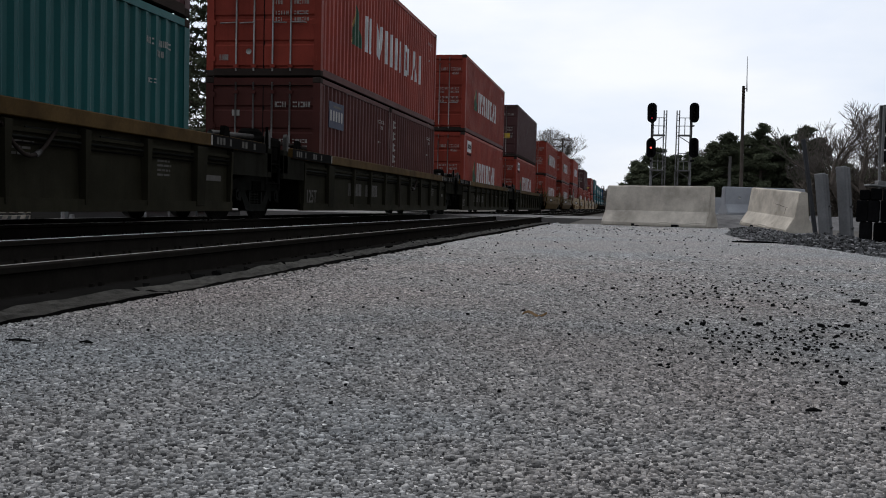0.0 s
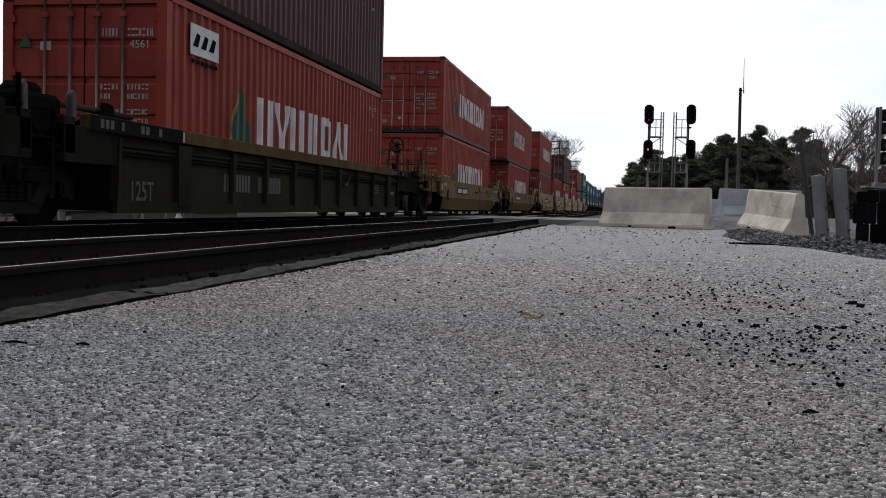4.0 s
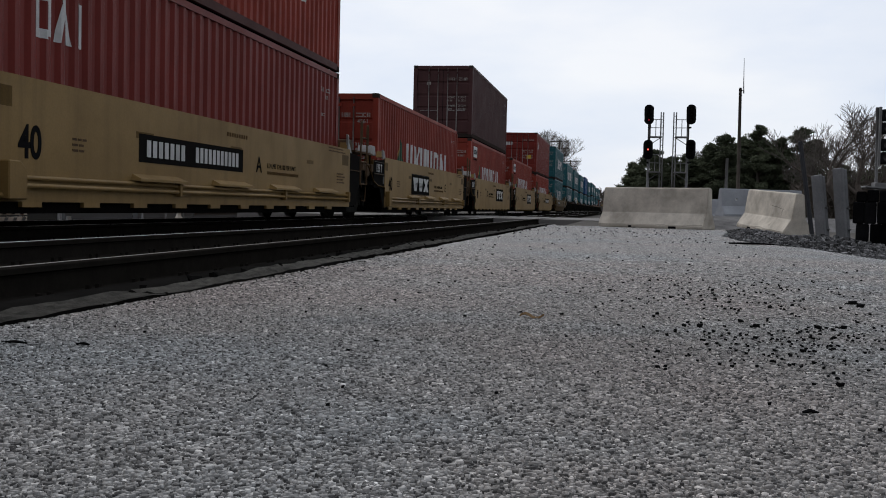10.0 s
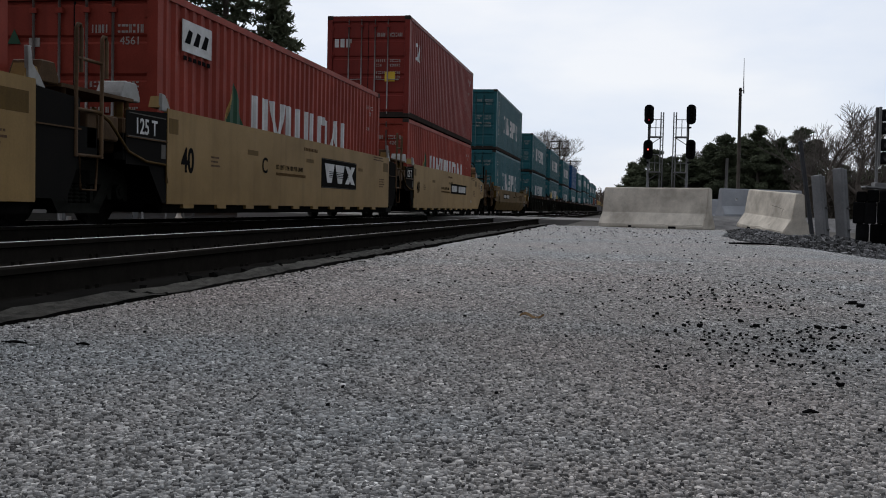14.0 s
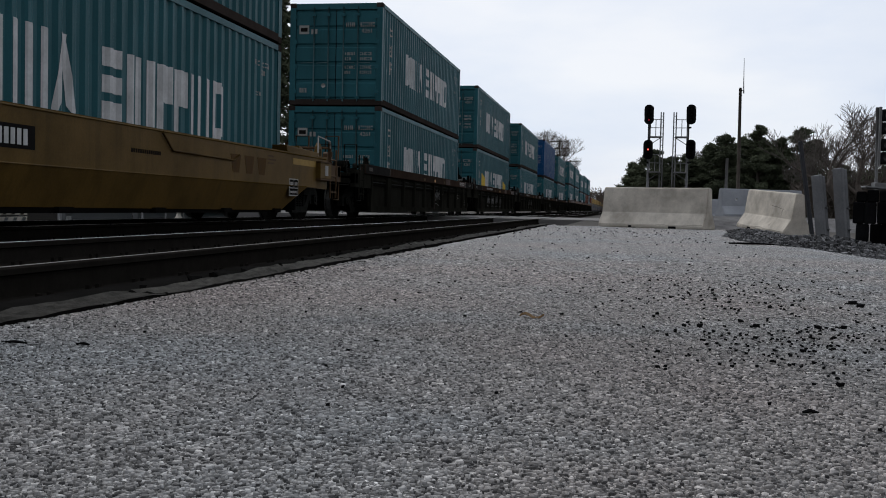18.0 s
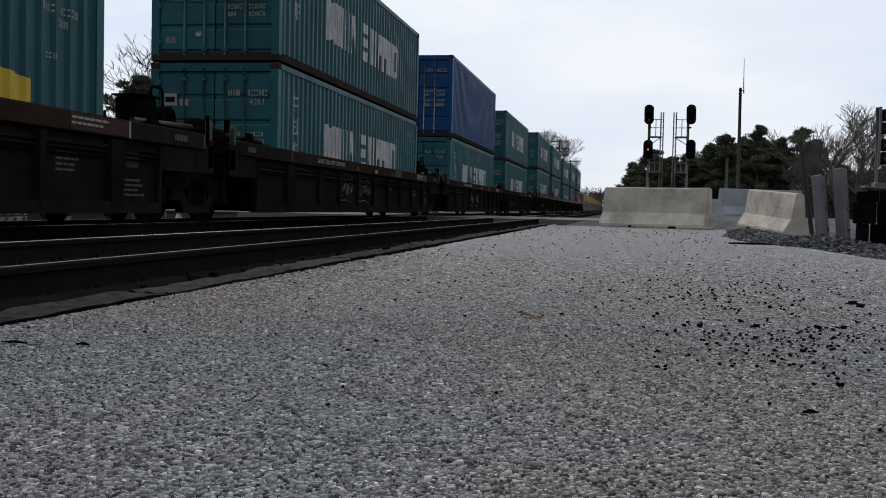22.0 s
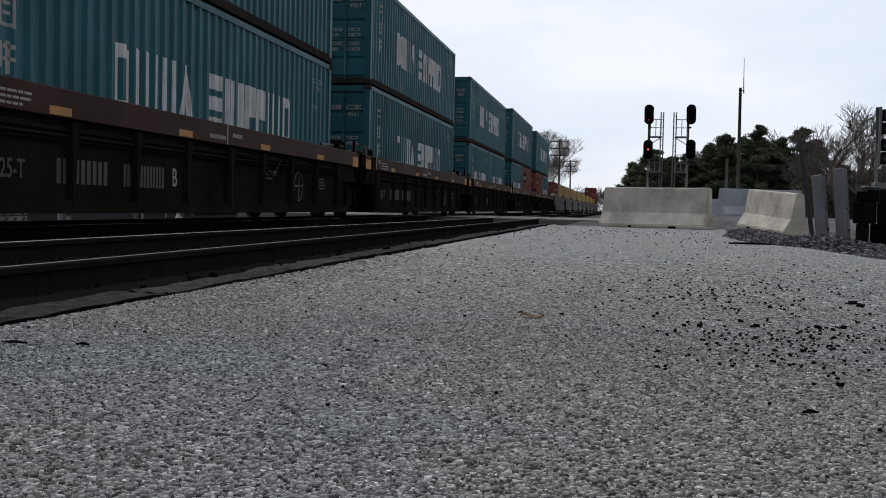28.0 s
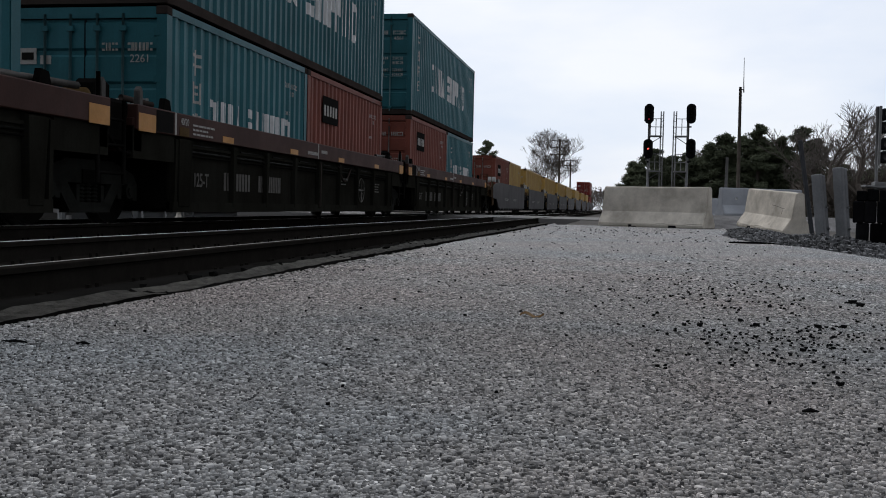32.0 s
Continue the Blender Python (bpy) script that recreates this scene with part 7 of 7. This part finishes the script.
def utility_pole(x, y, h, arms, turn):
    root = thing("utility_pole", pose(x, y, -0.3, 0, 0, turn), "weathered wooden utility pole with crossarms and insulators", "utility pole", "utility poles along the line")
    tube("shaft", root, M_POLE, [(0, 0, 0), (0.05, 0, h * 0.5), (0.03, 0, h)], [0.17, 0.15, 0.1], 8)
    for k in range(arms):
        z = h - 0.3 - 0.95 * k
        arm = box("crossarm", root, M_POLE, -1.3, 1.3, -0.06, 0.06, z - 0.06, z + 0.06)
        for i in range(6):
            tube("insulator", arm, M_SIGNAL, [(-1.2 + i * 0.48, 0, z + 0.06), (-1.2 + i * 0.48, 0, z + 0.2)], 0.045, 6)


utility_pole(-8.75, 138, 10.2, 3, 6)
utility_pole(-9.9, 190, 10.0, 3, 6)


# ---------- trees ----------
def bare_tree(x, y, height, spread, seed, depth=6, base=-0.3, label="bare deciduous tree with fine grey-brown twigs", thick=1.0, least=0.009, bark=None, crook=0.16):
    rng = random.Random(seed)
    root = thing("bare_tree", pose(x, y, base), label, "tree", "bare trees")
    trunk, limbs, twigs = [], [], []

    def grow(p, d, ln, r, lev):
        q = p
        pts, rad = [p], [r]
        n = 3 if lev < 4 else 2
        for i in range(n):
            d = (d + Vector((rng.uniform(-1, 1), rng.uniform(-1, 1), rng.uniform(-0.5, 0.9))) * crook).normalized()
            q = q + d * ln / n
            pts.append(q)
            rad.append(r * (1 - 0.4 * (i + 1) / n))
        (trunk if lev == 0 else limbs if lev < 3 else twigs).append(tube_vf(pts, rad, 7 if lev < 2 else 4 if lev < 3 else 3, caps=False))
        if lev >= depth:
            return
        kids = 4 if lev == 0 else 3
        for k in range(kids + (1 if lev in (2, 3, 4) else 0)):
            a = rng.uniform(0, 6.283)
            lean = rng.uniform(0.35, 0.95) * spread
            side = Vector((math.cos(a), math.sin(a), 0))
            nd = (d * (1.0 if k else 1.4) + side * lean + Vector((0, 0, 0.18))).normalized()
            at = pts[-1] if k < 2 else pts[rng.randrange(1, len(pts))]
            grow(at, nd, ln * rng.uniform(0.6, 0.82), max(least, rad[-1] * rng.uniform(0.55, 0.8)), lev + 1)

    grow(Vector((0, 0, 0)), Vector((0, 0, 1)), height * 0.27, height * 0.018 * thick, 0)
    piece("trunk", mesh("trunk", *joined(trunk), M_BARK, True), root)
    piece("bough_frame", mesh("bough_frame", *joined(limbs), M_BARK, True), root)["kind"] = "stuff"
    piece("crown", mesh("crown", *joined(twigs), bark or M_TWIG), root)["kind"] = "stuff"
    return root


def tufts(rng, centre, radius, count, size, flat=0.8):
    vs, fs = [], []
    for _ in range(count):
        while True:
            p = Vector((rng.uniform(-1, 1), rng.uniform(-1, 1), rng.uniform(-1, 1)))
            if 0.15 < p.length < 1:
                break
        p = Vector((p.x * radius, p.y * radius, p.z * radius * flat)) + centre
        out = Vector((rng.uniform(-1, 1), rng.uniform(-1, 1), rng.uniform(-0.6, 1))).normalized()
        s = size * rng.uniform(0.5, 1.3)
        w = out.orthogonal().normalized() * s * 0.22
        k = len(vs)
        vs += [tuple(p - w), tuple(p + w), tuple(p + out * s)]
        fs.append((k, k + 1, k + 2))
    return vs, fs


def pine(x, y, height, width, seed, base=-0.3, low=0.04, label="dark green pine with an uneven clumped crown"):
    rng = random.Random(seed)
    root = thing("pine_tree", pose(x, y, base), label, "tree", "pine trees")
    piece("trunk", mesh("trunk", *tube_vf([(0, 0, 0), (rng.uniform(-0.2, 0.2), 0, height * 0.5), (0, 0, height * 0.96)], [height * 0.022, height * 0.015, 0.03], 8), M_BARK, True), root)
    shapes, limbs = [], []
    n = 84
    for i in range(n):
        f = low + (1 - low) * (i + rng.random()) / n
        reach = width * min(1.0, 0.13 + 1.25 * (1 - f) ** 0.75) * rng.uniform(0.5, 1.08)
        a = rng.uniform(0, 6.283)
        foot = Vector((0, 0, height * f * 0.96))
        tip = foot + Vector((math.cos(a) * reach, math.sin(a) * reach, reach * rng.uniform(0.0, 0.32)))
        limbs.append(tube_vf([tuple(foot), tuple(tip)], [0.05, 0.02], 4, caps=False))
        for u in (0.4, 0.62, 0.82, 1.0):
            p = foot.lerp(tip, u) + Vector((rng.uniform(-0.12, 0.12), rng.uniform(-0.12, 0.12), rng.uniform(-0.05, 0.15)))
            shapes.append(tufts(rng, p, (0.34 + 0.1 * reach) * rng.uniform(0.7, 1.15), 56, 0.26, 0.5))
    shapes.append(tufts(rng, Vector((0, 0, height * 0.95)), 0.32, 60, 0.3, 1.3))
    piece("bough_frame", mesh("bough_frame", *joined(limbs), M_BARK), root)["kind"] = "stuff"
    piece("crown", mesh("crown", *joined(shapes), M_NEEDLE), root)["kind"] = "stuff"
    return root


def spruce(x, y, height, width, seed, label):
    """A tall spruce of drooping boughs with gaps between them."""
    rng = random.Random(seed)
    root = thing("spruce_tree", pose(x, y, -0.3), label, "tree", "spruce trees")
    piece("trunk", mesh("trunk", *tube_vf([(0, 0, 0), (0, 0, height)], [height * 0.02, 0.03], 8), M_BARK, True), root)
    limbs, shapes = [], []
    n = int(height * 9)
    for i in range(n):
        f = 0.08 + 0.92 * i / n
        reach = width * (1.02 - f) ** 0.8 * rng.uniform(0.7, 1.1) + 0.15
        a = i * 2.4 + rng.uniform(-0.4, 0.4)
        z = height * f
        pts = [Vector((math.cos(a) * reach * t, math.sin(a) * reach * t, z - reach * 0.32 * t + reach * 0.22 * t * t)) for t in (0, 0.35, 0.7, 1)]
        limbs.append(tube_vf([tuple(p) for p in pts], [0.05, 0.035, 0.02, 0.01], 4, caps=False))
        for k in range(7):
            t = 0.25 + 0.75 * k / 6
            j = min(2, int(t * 3))
            p = pts[j].lerp(pts[j + 1], min(1, t * 3 - j))
            shapes.append(tufts(rng, p + Vector((0, 0, -0.12)), 0.22 + 0.08 * (1 - t), 12, 0.36, 0.6))
    piece("bough_frame", mesh("bough_frame", *joined(limbs), M_BARK), root)["kind"] = "stuff"
    piece("crown", mesh("crown", *joined(shapes), M_NEEDLE), root)["kind"] = "stuff"
    return root


def build_trees():
    for i, (x, y, h, w) in enumerate(((1.2, 103, 5.4, 2.3), (2.9, 104, 6.9, 2.7), (5.0, 106, 6.3, 2.6), (6.6, 105, 6.6, 2.4), (8.6, 104, 7.6, 2.3), (10.0, 103, 8.5, 2.5), (12.0, 105, 8.4, 2.4), (13.2, 103, 9.5, 2.6),
                                      (15.3, 104, 8.3, 2.8), (17.2, 103, 9.3, 3.1), (18.7, 104, 8.2, 2.8), (11.0, 110, 7.6, 3.0), (4.2, 110, 6.2, 3.0), (14.8, 111, 7.9, 3.2), (16.0, 107, 6.4, 2.8), (7.4, 111, 6.6, 3.0))):
        pine(x, y, h, w, 100 + i)
    for i, (x, y, h) in enumerate(((18.6, 92, 9.4), (20.9, 90, 9.2), (23.0, 96, 10.2), (10.6, 118, 10.2), (15.9, 116, 9.9))):
        bare_tree(x, y, h, 0.85, 200 + i, 6 if y > 100 else 5, thick=1.0 if y > 100 else 1.4, least=0.012)
    bare_tree(16.9, 99, 8.4, 0.9, 226, 6, label="bare deciduous tree standing among the pines")
    bare_tree(-14.4, 200, 17.6, 0.92, 236, 7, least=0.014, label="broad bare deciduous tree with a rounded crown of fine twigs")
    bare_tree(16.1, 78, 11.6, 1.1, 250, 5, thick=1.9, least=0.02, crook=0.36, label="bare deciduous tree with stout crooked boughs")
    bare_tree(18.3, 82, 11.4, 1.1, 251, 5, thick=1.8, least=0.016, crook=0.4)
    bare_tree(19.6, 86, 8.4, 1.2, 252, 5, thick=1.6, least=0.016, crook=0.35)
    for i, (x, y, h, w) in enumerate(((20.6, 101, 5.4, 3.0), (22.6, 99, 4.8, 3.0), (24.8, 100, 5.2, 3.0))):
        pine(x, y, h, w, 160 + i, label="low dark pine among bare trees")
    bare_tree(-17.5, 215, 13.0, 0.9, 231, 5)
    bare_tree(-17.0, 203, 15.0, 1.0, 233, 6, least=0.014)
    pine(-20.5, 150, 10.8, 3.0, 140, label="dark pine standing beyond the train")
    spruce(-19.2, 46, 17.0, 4.4, 150, "tall dark spruce with drooping boughs beyond the train")
    spruce(-17.5, 48.5, 11.4, 3.1, 151, "dark spruce with drooping boughs beside a taller one")
    bare_tree(-24.4, 50, 12.6, 1.2, 240, 5, thick=1.6, least=0.016, crook=0.4, bark=M_BACKLITBARK, label="bare deciduous tree with dark crooked boughs")
    pine(-26.8, 53, 7.6, 4.6, 141, label="low dark pine beyond the train")
    bare_tree(-47, 72, 14.0, 1.2, 241, 5, thick=1.5, least=0.018, crook=0.4, bark=M_BACKLITBARK, label="bare deciduous tree with dark crooked boughs")
    bare_tree(-40, 70, 6.4, 1.0, 242, 6)
    bare_tree(-34, 74, 9.0, 1.0, 243, 5)
    pine(-33, 60, 5.6, 2.4, 142, label="low dark pine beyond the train")


build_trees()


def thicket(name, x0, x1, y0, y1, h, count, mat, label, seed, size=0.7):
    rng = random.Random(seed)
    vs, fs = [], []
    for _ in range(count):
        x, y = rng.uniform(x0, x1), rng.uniform(y0, y1)
        top = h * (0.45 + 0.55 * (0.5 + 0.5 * noise.noise((x * 0.12, y * 0.05, seed)))) * rng.random() ** 0.6
        p = Vector((x, y, top - 0.2))
        d = Vector((rng.uniform(-0.7, 0.7), rng.uniform(-0.7, 0.7), rng.uniform(0.2, 1))).normalized() * size * rng.uniform(0.5, 1.4)
        w = d.orthogonal().normalized() * size * 0.16
        k = len(vs)
        vs += [tuple(p - w), tuple(p + w), tuple(p + d)]
        fs.append((k, k + 1, k + 2))
    return thing(name, pose(0, 0, 0), label, "scrub", kind="stuff", me=mesh(name, vs, fs, mat))


thicket("far_woods", -160, 190, 270, 300, 7.5, 60000, M_BRUSH, "distant brown and grey woods along the horizon", 51, 0.85)
thicket("pine_understorey", 0.2, 23, 106, 114, 4.8, 12000, M_NEEDLE, "dark evergreen growth beneath the pines", 52, 0.55)
thicket("brown_scrub", 14.5, 34, 84, 92, 4.8, 14000, M_BRUSH, "brown leafless scrub in front of the bare trees", 53, 0.5)
thicket("left_scrub", -70, -22, 62, 80, 3.2, 14000, M_BRUSH, "brown leafless scrub beyond the train", 54, 0.6)
thicket("left_woods", -220, -60, 150, 170, 10, 14000, M_BRUSH, "grey-brown woods beyond the train", 55, 1.4)


# ---------- beyond the train ----------
def crossing_post():
    """A raised crossing gate's mast with its forked counterweight arm, beyond the train."""
    root = thing("crossing_gate", pose(0, 0, 0), "grey steel crossing gate mast with a dark forked arm", "crossing gate")
    tube("mast", root, M_GREYMETAL, [(-20.6, 35, -0.3), (-20.6, 35, 5.1)], 0.095, 10)
    cap = box("cap", root, M_GREYMETAL, -20.71, -20.49, 34.9, 35.1, 5.34, 5.45, bevel=0.01)
    for d in (-0.085, 0.06):
        box("cap_leg", cap, M_GREYMETAL, -20.6 + d, -20.575 + d, 34.92, 35.08, 5.08, 5.34)
    for z in (3.92, 4.3):
        tube("cross_bar", root, M_SIGNAL, [(-21.2, 35, z), (-20.6, 35, z)], 0.045, 6)
    tube("fork_arm", root, M_SIGNAL, [(-21.1, 35, 2.4), (-21.16, 35, 4.3), (-21.3, 35, 4.92)], [0.08, 0.07, 0.04], 6)
    tube("fork_prong", root, M_SIGNAL, [(-21.14, 35, 4.1), (-21.04, 35, 4.4), (-21.0, 35, 4.8)], [0.06, 0.06, 0.035], 6)
    box("mechanism_case", root, M_GREYMETAL, -21.3, -20.75, 34.75, 35.25, 0.9, 1.7, bevel=0.04)


crossing_post()


def beyond():
    for a, c, top in ((21.0, 24.2, -0.03), (24.5, 27.9, -0.05), (28.0, 31.4, -0.08), (34.4, 36.8, -0.1)):
        wall = thing("low_wall", pose(0, 0, 0), "low dull grey concrete wall beyond the train", "wall", "low wall lengths")
        box("wall_panel", wall, M_WALLGREY, -12.75, -12.6, a, c, -0.36, top, bevel=0.012)
        box("wall_cap", wall, M_CURB, -12.78, -12.57, a, c, top, top + 0.025)
    for x, y, h in ((-11.5, 19.3, 0.2), (-10.6, 37.0, 0.42), (5.62, 30.0, 0.5), (6.85, 30.0, 0.52)):
        p = thing("marker_stub", pose(x, y, -0.3), "short white marker stub beside the track", "marker", "marker stubs")
        tube("stub", p, M_WHITE, [(0, 0, 0), (0, 0, h)], [0.07, 0.05], 10)
    for x, y, h in ((-12.4, 20.4, 0.7), (-12.45, 20.55, 0.7), (-12.4, 24.35, 0.8), (-12.5, 25.9, 0.75)):
        p = thing("thin_post", pose(x, y, -0.32), "thin grey steel post beyond the train", "post", "thin posts beyond the train")
        tube("shaft", p, M_GREYMETAL, [(0, 0, 0), (0, 0, h)], 0.025, 6)
    cone = thing("bell_marker", pose(-12.2, 26.1, -0.31), "white bell-shaped marker with a thin stick beyond the train", "marker")
    tube("bell", cone, M_CONCRETE, [(0, 0, 0), (0, 0, 0.05), (0, 0, 0.16), (0, 0, 0.3)], [0.17, 0.15, 0.07, 0.05], 12)
    tube("stick", cone, M_GREYMETAL, [(0.06, 0.2, 0), (0.06, 0.2, 0.36)], 0.02, 6)
    bar = thing("barricade", pose(-12.6, 18.2, -0.33), "white barricade with slanted dark stripes beyond the train", "barricade")
    for z in (0.02, 0.23):
        bd = box("board", bar, M_CONCRETE, 0, 0.04, 0, 1.25, z, z + 0.17, bevel=0.006)
        for k in range(4):
            a = 0.06 + 0.31 * k
            prism("stripe", bd, M_GRIME if z > 0.1 else M_WALLGREY, [(a, z + 0.01), (a + 0.12, z + 0.01), (a + 0.22, z + 0.16), (a + 0.1, z + 0.16)], 0.04, 0.043)
    for y in (0.1, 1.1):
        box("leg", bar, M_GREYMETAL, -0.05, 0.0, y, y + 0.06, 0, 0.6)


beyond()


# ---------- what moves ----------
def gone(t):
    """How far the train has come after t seconds."""
    return 10.8955 * t - 0.0049275 * t * t


def motions():
    for ob, x, s, z in MOVERS:
        walk(ob, [(t, pose(x, s - gone(t), z)) for t in (0, 8, 16, 24, 32)])
    # wheels roll while they are near enough to be seen turning
    for ob, d, s in WHEEL_ROWS:
        if s > 385:
            continue
        near = [f / 30 for f in range(961) if -2 < s - gone(f / 30) < 45]
        if len(near) < 2:
            continue
        rows = [(t, pose(0, d, 0.42, math.degrees((gone(t) - gone(near[0])) / 0.42) % 360)) for t in near]
        if near[0] > 0:
            rows.insert(0, (0, rows[0][1]))
        if near[-1] < 32:
            rows.append((32, rows[-1][1]))
        walk(ob, rows)


motions()
